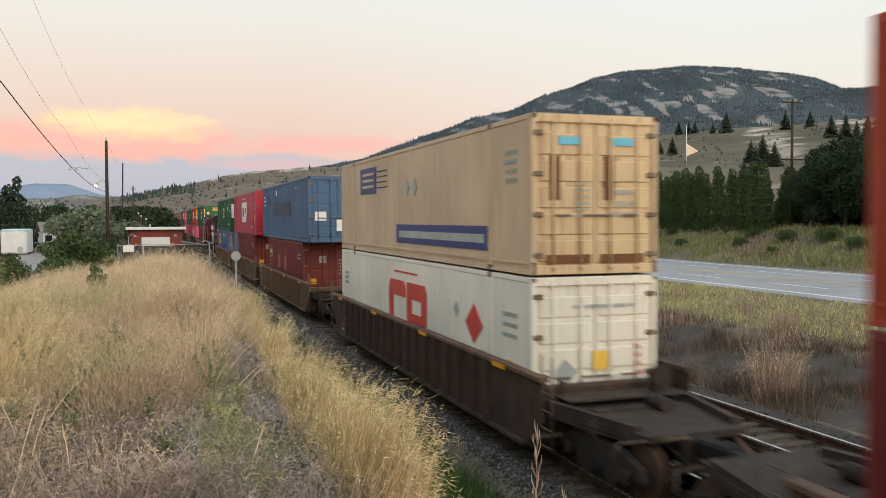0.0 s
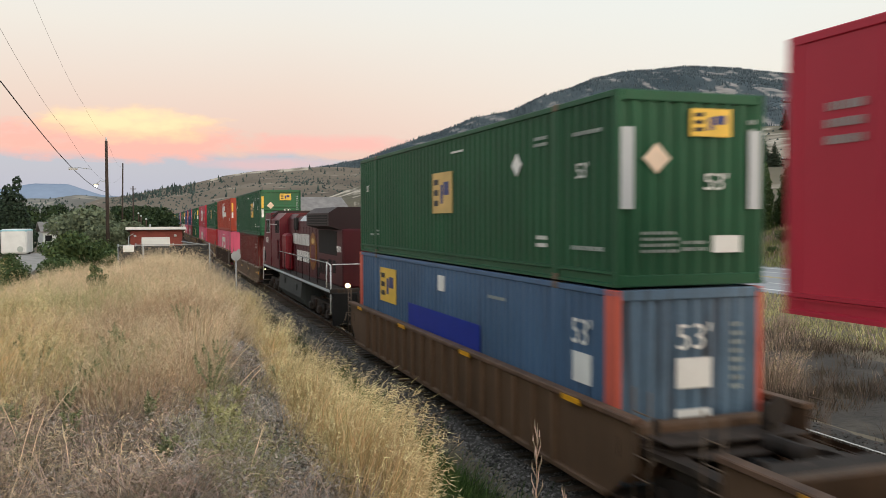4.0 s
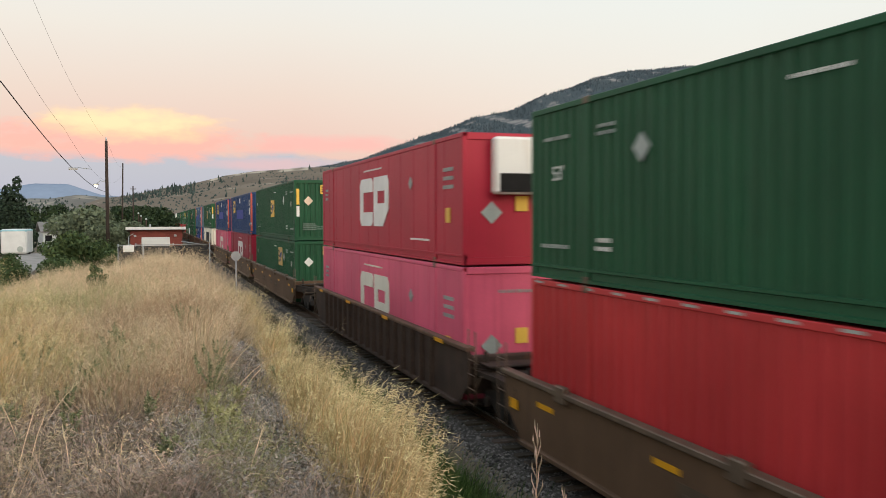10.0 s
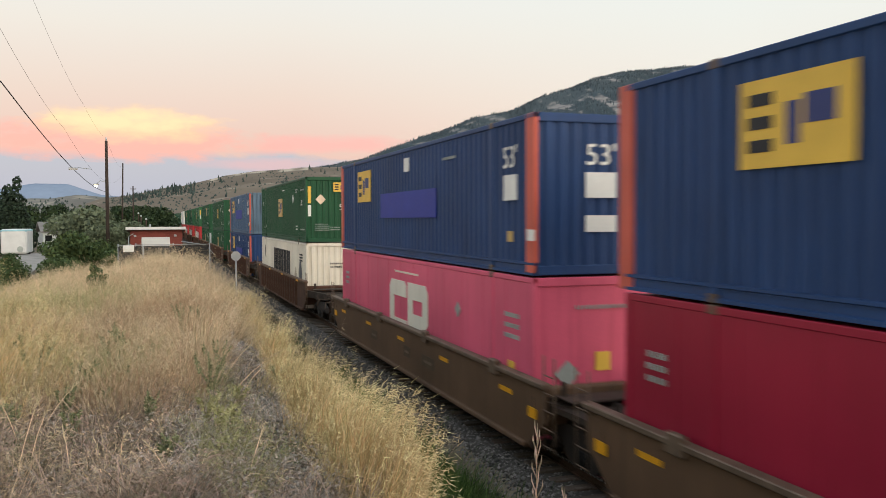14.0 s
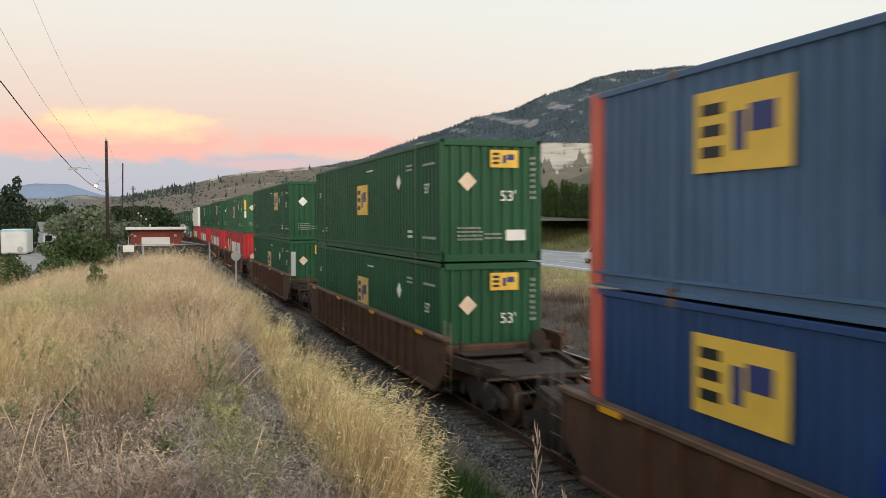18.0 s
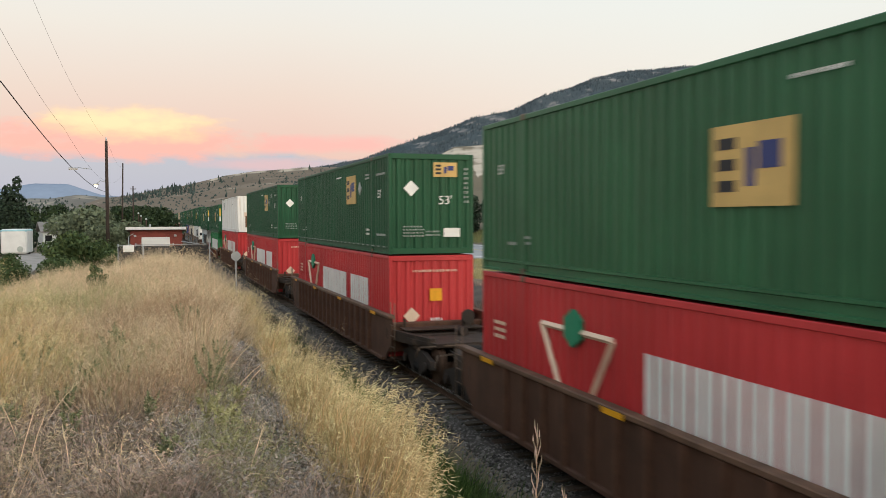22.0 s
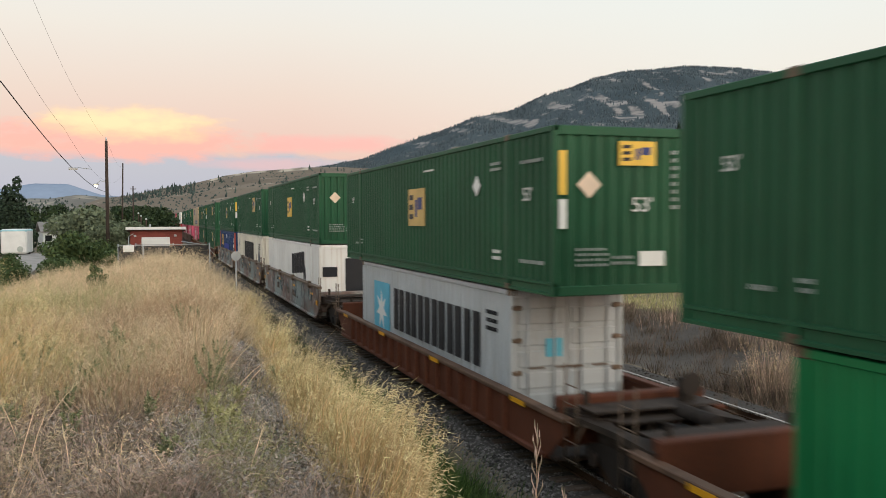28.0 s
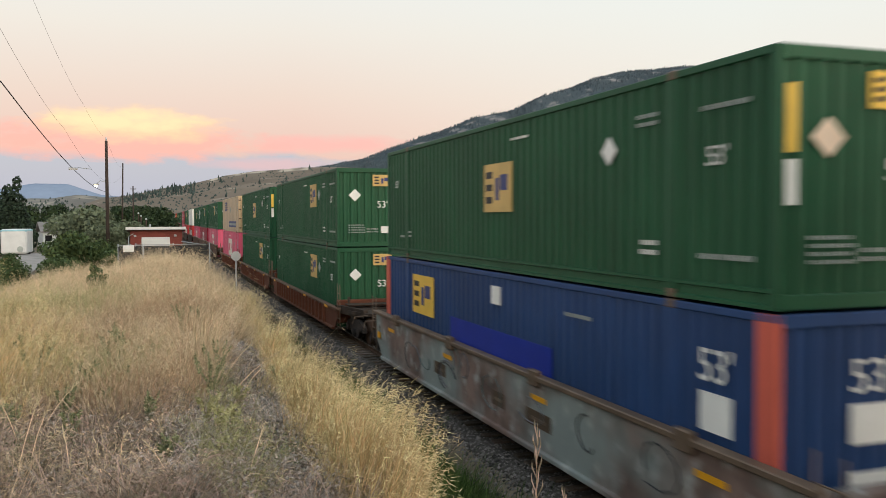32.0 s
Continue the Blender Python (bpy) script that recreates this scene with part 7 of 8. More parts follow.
def conifer(label, height, width, material, seed, tiers=16, per=11, bare=0.08):
    """A conifer: trunk and drooping sprays of needles, uneven in outline."""
    rng = np.random.default_rng(seed)
    t = thing("conifer", label, "tree")
    part("trunk", Shape().tube((0, 0, -0.3), (0, 0, height * 0.97), height * 0.018, 7, 0.02), BARK, t)
    v, f = [], []
    for i in range(tiers):
        u = bare + (1 - bare) * i / tiers
        r0 = width * 0.5 * (1 - u) ** 0.8 * rng.uniform(0.75, 1.1) + 0.08
        for k in range(per):
            a = rng.uniform(0, 6.28)
            r = r0 * rng.uniform(0.6, 1.15)
            z = height * (u + rng.uniform(-0.02, 0.02))
            c, s = math.cos(a), math.sin(a)
            drop = r * rng.uniform(0.15, 0.45)
            for q in range(3):
                p0, p1 = q / 3, (q + 1) / 3 + 0.1
                w = r * 0.30 * (1.15 - p0)
                o = len(v)
                tw = rng.uniform(-0.5, 0.5) * w
                v += [(c * r * p0, s * r * p0, z - drop * p0), (c * r * (p0 + p1) / 2 - s * w, s * r * (p0 + p1) / 2 + c * w, z - drop * p1 + tw),
                      (c * r * p1, s * r * p1, z - drop * p1 - 0.05 * height / tiers), (c * r * (p0 + p1) / 2 + s * w, s * r * (p0 + p1) / 2 - c * w, z - drop * p1 - tw)]
                f.append((o, o + 1, o + 2, o + 3))
    tagged(part("crown", raw("crown", v, f, material), material, t), kind="stuff")
    return t


def plant_copies(template, spots, group):
    """Set a template and its copies on the ground: (x, y, turn, scale)."""
    tagged(template, group=group)
    for k, (x, y, turn, s) in enumerate(spots):
        z = float(ground_z(x, y))
        ob = template if k == 0 else copy_thing(template, Matrix.Identity(4))
        ob.matrix_basis = pose(x, y, z, 0, 0, turn) @ Matrix.Diagonal((s, s, s, 1))


# the row of columnar trees along the bank above the highway
rows = [[], [], []]
k = 0
for i in range(46):
    y = 64.5 + i * 1.36 + random.uniform(-0.3, 0.3)
    if 69.5 < y < 71:
        continue
    rows[i % 3].append((53.0 + random.uniform(-0.5, 0.5), y, random.uniform(0, 360), random.uniform(0.88, 1.08)))
for s in range(3):
    plant_copies(broad_tree("dense green columnar tree in a hedge row", 6.2, 1.65, LEAF_HD, 70 + s, 6500, 0.15, 0.10, 0.02, "tree", True, 0.55, 4.0), rows[s], "hedge row")
plant_copies(broad_tree("dense green columnar tree on the bank", 5.2, 3.0, LEAF_HD, 75, 6000, 0.20, 0.10, 0.02, "tree", True, 0.75, 2.5),
             [(60.0, 67.5, 0, 1.0), (58.5, 63.5, 60, 0.95), (57.4, 66.5, 120, 0.9), (62.5, 72.0, 30, 1.1)], "trees on the bank")
plant_copies(broad_tree("low olive shrub on the highway bank", 1.1, 2.2, LEAF_MD, 77, 2200, 0.10, 0.04, 0.0, "bush"),
             [(50.5, 58.5, 0, 1.0), (49.0, 62.5, 60, 0.8), (51.5, 64.0, 120, 0.9), (50.8, 54.0, 20, 1.1), (48.5, 71.0, 200, 0.7), (51.0, 76.0, 90, 0.8), (49.6, 50.0, 10, 0.9), (47.8, 57.0, 70, 0.6), (50.2, 82.0, 30, 0.8)], "shrubs on the bank")
# darker trees close to the highway
plant_copies(broad_tree("dark dense broadleaf tree on the bank", 8.5, 6.5, LEAF_DK, 80, 16000, 0.20, 0.2, 0.02),
             [(55.4, 60.8, 15, 0.85), (55.8, 57.6, 75, 1.0), (56.0, 54.6, 160, 1.1), (62.5, 66.0, 35, 1.15), (64.5, 64.0, 240, 1.2), (54.6, 51.8, 310, 0.9), (60.5, 55.0, 0, 1.05), (63.5, 58.5, 100, 1.15), (58.5, 50.5, 200, 1.0), (66, 53, 40, 1.2), (58.8, 56.8, 300, 0.6), (60, 46, 10, 1.1), (57, 48.5, 150, 0.75)], "dark trees on the bank")
plant_copies(conifer("dark conifer on the hillside", 8.0, 5.0, NEEDLE, 81, 26, 22, 0.02),
             [(66.0, 62.0, 0, 1.25), (69, 58.5, 50, 1.35), (72, 66, 90, 1.1), (64.5, 55.5, 20, 1.2), (60.5, 59.0, 110, 1.25), (62.0, 56.5, 200, 1.4), (59.0, 53.5, 300, 1.3), (58.0, 61.5, 250, 1.05), (65.5, 68.5, 150, 1.15)], "dark conifers")


def on_hill(hill, az, r):
    z, _ = hill.height(np.array([az]), np.array([r]))
    return r * math.sin(math.radians(az)), r * math.cos(math.radians(az)), float(z[0])


NEEDLE_H = mat("olive_conifer_needles", (0.052, 0.070, 0.045), 0.85, 0, 0.3, 1.0, 8, 0, None, 0, "island", 0.4, None, 0.2)
hp = conifer("conifer standing on the dry hillside", 6.4, 4.6, NEEDLE_H, 83, 24, 22, 0.02)
tagged(hp, group="hillside conifers")
first = True
for az, r, s in ((37.1, 285, 1.35), (33.0, 230, 0.75), (33.8, 225, 0.95), (31.0, 235, 0.8), (38.6, 195, 1.0), (39.3, 190, 1.25), (38.9, 175, 1.0), (40.0, 185, 1.05), (38.2, 165, 0.8),
                 (40.6, 280, 1.2), (42.0, 285, 1.0), (43.2, 240, 1.2), (44.0, 230, 1.3), (44.6, 200, 1.4), (45.2, 215, 1.2), (36.3, 290, 0.7), (34.8, 295, 0.8), (34.2, 295, 0.9), (35.2, 296, 0.8), (45.6, 180, 1.3), (44.9, 165, 1.2)):
    ob = hp if first else copy_thing(hp, Matrix.Identity(4))
    first = False
    s *= 0.82
    x, y, z = on_hill(brown, az, r)
    ob.matrix_basis = pose(x, y, z - 0.3, 0, 0, az * 37) @ Matrix.Diagonal((s, s, s, 1))


def far_forest(name, label, hill, n, height, keep, seed, a0=None, a1=None, t0=0.05, t1=1.0, fat=0.26, material=NEEDLE_M):
    """A wood seen from far off: one mesh of small pointed trees set on a hill."""
    rng = np.random.default_rng(seed)
    az, r = [], []
    a0, a1 = hill.az0 if a0 is None else a0, hill.az1 if a1 is None else a1
    while sum(map(len, az)) < n:
        a = rng.uniform(a0, a1, n)
        t = rng.uniform(t0, t1, n)
        k = rng.uniform(0, 1, n) < keep(a, t)
        az.append(a[k]), r.append((hill.r0 + t * (hill.r1 - hill.r0))[k])
    az, r = np.concatenate(az)[:n], np.concatenate(r)[:n]
    z, b = hill.height(az, r)
    ok = rng.uniform(0, 1, n) > b * 1.5
    az, r, z = az[ok], r[ok], z[ok]
    n = len(az)
    x, y = r * np.sin(np.radians(az)), r * np.cos(np.radians(az))
    h = height * rng.uniform(0.55, 1.25, n)
    w = h * fat * rng.uniform(0.7, 1.2, n)
    a = rng.uniform(0, 2 * np.pi, n)
    v = np.empty((n, 8, 3))
    for tier, (zb, zt, k) in enumerate(((0.0, 0.66, 1.0), (0.38, 1.0, 0.68))):
        for q in range(3):
            aa = a + tier * 1.0 + q * 2 * np.pi / 3
            v[:, tier * 4 + q] = np.stack([x + np.cos(aa) * w * k, y + np.sin(aa) * w * k, z - 0.5 + h * zb], -1)
        v[:, tier * 4 + 3] = np.stack([x, y, z - 0.5 + h * zt], -1)
    tri = np.array([[0, 1, 3], [1, 2, 3], [2, 0, 3], [4, 5, 7], [5, 6, 7], [6, 4, 7]])
    tagged(new(name, raw(name, v.reshape(-1, 3), (np.arange(n)[:, None, None] * 8 + tri[None]).reshape(-1, 3), material)), label, "forest", kind="stuff")


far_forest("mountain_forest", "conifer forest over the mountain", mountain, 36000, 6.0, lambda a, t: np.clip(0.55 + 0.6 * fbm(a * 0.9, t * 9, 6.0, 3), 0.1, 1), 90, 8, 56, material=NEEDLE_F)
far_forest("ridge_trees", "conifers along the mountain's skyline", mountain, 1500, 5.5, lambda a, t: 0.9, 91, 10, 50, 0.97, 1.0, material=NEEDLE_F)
far_forest("hill_trees", "scattered dark conifers on the brown hillside", left_hill, 260, 4.5, lambda a, t: np.clip(0.04 + (a < 2.6) * 0.9 * (t > 0.6), 0, 1), 92, -2, 14, 0.3, 1.0, 0.3)
far_forest("bench_shrubs", "dark shrubs on the silt terrace", bench, 90, 2.4, lambda a, t: 0.6, 93, 14, 36, 0.2, 1.0, 0.45)
far_forest("hill_shrubs", "dark shrubs on the sage hillside", brown, 800, 1.0, lambda a, t: np.clip(0.2 + 0.6 * np.sin(a * 2 + t * 6), 0.05, 1), 94, 27, 60, 0.1, 1.0, 0.7)

far_forest("valley_hill_shrubs", "dark shrubs over the brown hillside", left_hill, 1500, 1.6, lambda a, t: np.clip(0.3 + 0.7 * fbm(a * 0.8, t * 5, 2.0, 3), 0.03, 1), 95, -3, 18, 0.1, 1.0, 0.8)
far_forest("low_hill_trees", "scattered trees on the low pale hills", low_hill, 900, 4.0, lambda a, t: np.clip(0.3 + 0.7 * fbm(a * 0.8, t * 5, 4.0, 3), 0.03, 1), 96, -16, 4, 0.1, 1.0, 0.6)
plant_copies(broad_tree("small dark green bush on the berm's crest", 1.25, 0.55, LEAF_MD, 107, 1300, 0.07, 0.012, 0.0, "bush"), [(-1.63, 26.5, 0, 1.1), (-1.48, 26.7, 90, 0.8)], "bushes on the crest")
# dark pines beyond the hedge row
plant_copies(broad_tree("tall dark pine beyond the hedge row", 8.2, 5.0, NEEDLE, 105, 7000, 0.30, 0.2, 0.1, "tree", True, 0.7, 1.8), [(47.8, 129.4, 0, 1.15), (54.6, 134.3, 90, 0.90)], "pines beyond the hedge")
plant_copies(broad_tree("broad dark pine beyond the hedge row", 8.0, 8.0, NEEDLE, 106, 7000, 0.32, 0.2, 0.1), [(55.0, 129.8, 0, 1.05), (57.0, 126.8, 90, 1.10)], "broad pines beyond the hedge")

# valley trees down the track on the near side
plant_copies(broad_tree("large dark conifer in the valley", 10.2, 6.4, NEEDLE, 100, 5200, 0.42, 0.25, 0.0, "tree", True, 0.88, 1.25), [(-18.0, 128.0, 0, 1.0), (-20.5, 133.0, 70, 0.8)], "valley conifers")
plant_copies(broad_tree("grey-green willow-like tree in the valley", 5.6, 6.2, LEAF_GY, 101, 2600, 0.4, 0.18, 0.05),
             [(-6.4, 95.0, 0, 1.08), (-8.5, 102.0, 80, 0.9), (-4.6, 91.0, 200, 0.75), (-9.5, 120.0, 10, 1.0), (-13.0, 150.0, 120, 1.1), (-2.8, 98.0, 40, 0.8)], "valley trees")
plant_copies(broad_tree("dark green leafy bush in the valley", 3.4, 4.2, LEAF_MD, 102, 2200, 0.28, 0.08, 0.0, "bush"),
             [(-5.9, 70.0, 0, 1.0), (-4.4, 71.0, 60, 0.8), (-7.2, 73.5, 110, 0.85), (-3.0, 69.0, 170, 0.62), (-10.6, 72.0, 30, 0.55), (-11.2, 62.0, 230, 0.62), (-9.6, 55.0, 90, 0.55), (-8.4, 49.0, 140, 0.62), (-6.2, 60.0, 50, 0.6), (-7.4, 52.0, 20, 0.6), (-5.2, 58.0, 210, 0.55), (-10.4, 58.0, 260, 0.5)], "valley bushes")
plant_copies(broad_tree("dark green broadleaf tree in the valley", 7.0, 7.0, LEAF_DK, 103, 2600, 0.5, 0.2, 0.0),
             [(-1.2, 150.0, 0, 1.0), (2.0, 156.0, 50, 1.0), (-5.0, 165.0, 120, 1.0), (-17.0, 165.0, 20, 1.1), (-24.0, 190.0, 200, 1.2), (-11.0, 185.0, 80, 1.0), (-20.0, 215.0, 140, 1.3), (-3.5, 190.0, 33, 1.1),
              (-30.0, 170.0, 260, 1.2), (-15.0, 240.0, 10, 1.3), (-8.0, 230.0, 60, 1.2), (1.0, 205.0, 60, 1.1)], "valley trees further off")
# ---------------------------------------------------------------- buildings, poles and signs
BRICK = mat("dull_red_siding", (0.21, 0.050, 0.038), 0.7, 0, 0.2, 1.0, 12, 0.004)
GREYR = mat("grey_roofing", (0.22, 0.21, 0.205), 0.8, 0, 0.2, 1.0, 12)
DARKW = mat("dark_stained_wood", (0.065, 0.042, 0.032), 0.85, 0, 0.25, 2.0, 20)
POLEW = mat("weathered_pole_wood", (0.045, 0.033, 0.027), 0.85, 0, 0.25, 2.0, 20, 0.004)
GALV = mat("galvanised_steel", (0.40, 0.42, 0.43), 0.45, 0.6, 0.12, 2.0, 30)
CLAD = mat("white_cladding", (0.70, 0.71, 0.70), 0.6, 0, 0.08, 1.0, 20)
GRAVEL = mat("pale_gravel_lane", (0.33, 0.31, 0.29), 0.95, 0, 0.2, 0.8, 10, 0.02)
SLATF = mat("black_privacy_slats", (0.020, 0.021, 0.022), 0.6, 0, 0.2, 2.0, 20)
LAMPS = glowing("street_lamp_glow", (1.0, 0.80, 0.48), 14.0)
ROOFP = mat("pale_blue_vinyl_roof", (0.30, 0.55, 0.62), 0.5, 0, 0.08, 1.0, 20)


def shed():
    z = float(ground_z(0, 61.5)) - 0.1
    t = thing("shed", "small dull red shed with a flat grey roof and white door", "building", pose(0.15, 60.0, z))
    H = 3.55 - z
    for k in range(12):
        part("siding_board", Shape().cbox(-1.65, 1.65, -0.02, 0.03, 0.05 + k * H / 12, 0.05 + (k + 1) * H / 12 - 0.012, 0.008), BRICK, t)
    part("wall", Shape().box(-1.62, 1.62, 0.03, 3.0, 0.0, H), BRICK, t)
    r = part("roof", Shape().prism([(-0.35, H + 0.02), (3.2, H - 0.15), (3.2, H + 0.05), (-0.35, H + 0.20)], "x", -1.9, 1.85), DARKW, t, "dark roof deck")
    part("roof_edge", Shape().box(-1.92, 1.87, -0.40, -0.35, H + 0.06, H + 0.24), CLAD, r, "pale metal roof edge")
    d = part("door", Shape().cbox(-0.95, 0.85, -0.06, -0.02, 0.05, H - 0.45, 0.02), CLAD, t, "white roll-up door")
    for k in range(5):
        part("door_panel", Shape().cbox(-0.9, 0.8, -0.075, -0.055, 0.12 + k * (H - 0.6) / 5, 0.12 + (k + 1) * (H - 0.6) / 5 - 0.04, 0.006), CLAD, d)
    for x in (-1.35, 1.2):
        part("wall_lamp", Shape().cbox(x - 0.08, x + 0.08, -0.14, -0.02, H - 0.42, H - 0.28, 0.02), PALE, t, "pale wall lamp")
    part("pipe", Shape().path([(-1.75, -0.1, 0), (-1.75, -0.1, H - 0.4), (-1.45, -0.1, H - 0.2)], 0.035), GALV, t)
    part("vent_stack", Shape().tube((-0.4, 1.2, H), (-0.4, 1.2, H + 0.4), 0.07, 8), GALV, t)


shed()


def slat_fence(x0, x1, y, top, label):
    t = thing("fence", label, "fence", pose(0, 0, 0))
    z0 = float(ground_z((x0 + x1) / 2, y)) - 0.1
    n = int((x1 - x0) / 0.115)
    sl = Shape().box(-0.056, 0.056, -0.006, 0.006, 0.05, top - z0 - 0.06).mesh("slat", SLATF)
    for k in range(n):
        part("slat", sl, SLATF, t, "", pose(x0 + 0.06 + k * 0.115, y, z0))
    po = Shape().tube((0, 0.03, 0), (0, 0.03, top - z0 + 0.08), 0.03, 8).mesh("post", GALV)
    for x in (x0, (x0 + x1) / 2, x1):
        part("post", po, GALV, t, "", pose(x, y, z0))
    part("top_rail", Shape().tube((x0, y + 0.03, top), (x1, y + 0.03, top), 0.02, 6), GALV, t)


slat_fence(-1.0, 3.1, 52.0, 2.82, "black slatted chain-link fence with steel posts")
slat_fence(-1.75, -0.55, 46.5, 2.95, "short black slatted fence panel")
sg = thing("sign", "plain white notice board fixed to a dark fence", "sign", pose(-1.25, 46.44, 2.62))
part("board", Shape().cbox(-0.27, 0.27, -0.02, 0.0, 0, 0.33, 0.008), WHV, sg)
gt = thing("stair_railing", "grey steel stair railing beside the shed", "railing", pose(2.3, 56, float(ground_z(2.3, 56))))
for k in range(5):
    part("baluster", Shape().tube((-0.6 + k * 0.45, 0, 0), (-0.6 + k * 0.45, 0, 3.0 - 0.1 * k), 0.02, 6), DARKW, gt)
part("handrail", Shape().path([(-0.7, 0, 3.05), (0.8, 0, 2.8), (1.3, 0, 2.2)], 0.03), GALV, gt)
rs = thing("track_sign", "plain white octagonal sign back on a thin post", "sign", pose(3.09, 34.9, float(ground_z(3.09, 34.9))))
hz = 2.80 - float(ground_z(3.09, 34.9))
part("post", Shape().tube((0, 0.03, -0.2), (0, 0.03, hz + 0.1), 0.025, 6), GALV, rs)
part("plate", Shape().prism([(0.2 * math.cos(k * math.pi / 4 + math.pi / 8), hz + 0.2 * math.sin(k * math.pi / 4 + math.pi / 8)) for k in range(8)], "y", -0.01, 0.01), GALV, rs, "pale octagonal plate")


def utility_pole(label, x, y, top, r, arms=(), z=None, lean=0.0):
    z = float(ground_z(x, y)) - 0.3 if z is None else z
    t = thing("utility_pole", label, "pole", pose(x, y, z))
    h = top - z
    part("post", Shape().tube((0, 0, 0), (lean, 0, h), r, 10, r * 0.65), POLEW, t)
    for az, w in arms:
        part("crossarm", Shape().cbox(-w / 2, w / 2, -0.06, 0.06, h - az - 0.06, h - az + 0.06, 0.01), POLEW, t)
        for q in (-0.45, 0, 0.45):
            part("insulator", Shape().tube((q * w, 0, h - az + 0.06), (q * w, 0, h - az + 0.22), 0.05, 8), PALE, t, "pale insulator")
    return t


p1 = utility_pole("dark tall wooden utility pole", -3.6, 75.0, 10.7, 0.17)
part("insulator", Shape().tube((0, 0, 10.7 - p1.location.z), (0, 0, 11.0 - p1.location.z), 0.06, 8), PALE, p1, "pale top insulator")
zl = 7.05 - p1.location.z
part("lamp_arm", Shape().path([(0, 0, zl + 0.3), (-0.5, 0, zl + 0.42), (-0.85, 0, zl + 0.1)], 0.03), GALV, p1, "curved lamp arm")
part("lamp_head", Shape().cbox(-1.05, -0.6, -0.12, 0.12, zl + 0.06, zl + 0.18, 0.03), GALV, p1)
part("lamp_glass", Shape().cbox(-0.96, -0.74, -0.1, 0.1, zl - 0.10, zl + 0.06, 0.04), LAMPS, p1, "lit street lamp")
utility_pole("grey weathered utility pole down the valley", -3.7, 110.0, 11.1, 0.12, lean=0.25)
utility_pole("distant wooden utility pole", -3.4, 160.0, 10.2, 0.15, ((0.5, 0.9),))
utility_pole("wooden utility pole with crossarms above the highway", 56.5, 65.0, 15.3, 0.16, ((0.3, 2.2), (5.6, 2.4)))
up = utility_pole("wooden pole with two white transformers", 70.0, 173.0, 15.0, 0.16, ((2.5, 2.4), (3.6, 2.4)))
for q in (-0.9, 0.6):
    part("transformer", Shape().tube((q, -0.3, 15.0 - up.location.z - 5.4), (q, -0.3, 15.0 - up.location.z - 4.2), 0.38, 12), WHITE, up, "white transformer can")
for x, y, h in ((-1.6, 118, 4.6), (-2.0, 125, 5.0), (-0.9, 112, 4.2)):
    lp = thing("yard_lamp", "slim yard lamp post with a small lamp", "lamp", pose(x, y, float(ground_z(x, y))))
    part("post", Shape().tube((0, 0, 0), (0, 0, h), 0.08, 8), DARKW, lp)
    part("lamp_glass", Shape().cbox(-0.12, 0.12, -0.12, 0.12, h, h + 0.2, 0.04), PALE, lp)


def wire(label, pts, r):
    """An overhead wire hung through its supports with a little sag."""
    sh = Shape()
    for (a, b) in zip(pts, pts[1:]):
        a, b = Vector(a), Vector(b)
        sag = (b - a).length * 0.012
        q = [a.lerp(b, k / 12) - Vector((0, 0, sag * 4 * (k / 12) * (1 - k / 12))) for k in range(13)]
        sh.path(q, r, 5)
    tagged(new("overhead_wire", sh.mesh("overhead_wire", INK)), label, "wire")


wire("thick dark overhead cable to the utility pole", [(-3.6, -30, 8.6), (-3.6, 24, 7.75), (-3.6, 75, 6.55), (-3.7, 110, 7.2)], 0.017)
wire("thin dark overhead power wire", [(-3.6, -30, 13.2), (-3.6, 30, 11.45), (-3.6, 52, 10.65), (-3.6, 75, 10.95), (-3.7, 110, 10.6)], 0.0045)
wire("thin dark overhead power wire", [(-3.6, -30, 11.5), (-3.6, 24, 9.1), (-3.6, 40, 8.2), (-3.6, 75, 7.4), (-3.7, 110, 9.6)], 0.0045)
for dx in (-1.0, 0.0, 1.0):
    wire("thin dark wire along the highway", [(57 + dx, -30, 15.6), (56.5 + dx, 65, 15.2), (70 + dx, 173, 12.5)], 0.012)
cl = thing("cable_bracket", "small cable bracket hung on the overhead cable", "bracket", pose(-3.6, 42.7, 6.62))
part("bar", Shape().path([(0, 0, 0), (0.35, 0, 0.06), (0.9, 0.1, 0.0)], 0.018), GALV, cl)
part("clamp", Shape().cbox(-0.08, 0.3, -0.04, 0.04, -0.05, 0.06, 0.01), GALV, cl)

# the flag mast on the hillside
fx, fy, fz = on_hill(brown, 34.68, 200)
fm = thing("flag_mast", "white mast with an orange triangular flag on the hillside", "flag", pose(fx, fy, fz))
part("mast", Shape().tube((0, 0, -1), (0, 0, 25.1 - fz), 0.14, 8, 0.1), CLAD, fm)
part("flag", Shape().prism([(0.1, 18.0 - fz + 0.2), (3.2, 19.2 - fz + 0.2), (0.1, 21.0 - fz)], "y", -0.03, 0.03), PEACH, fm, "pale orange triangular flag")


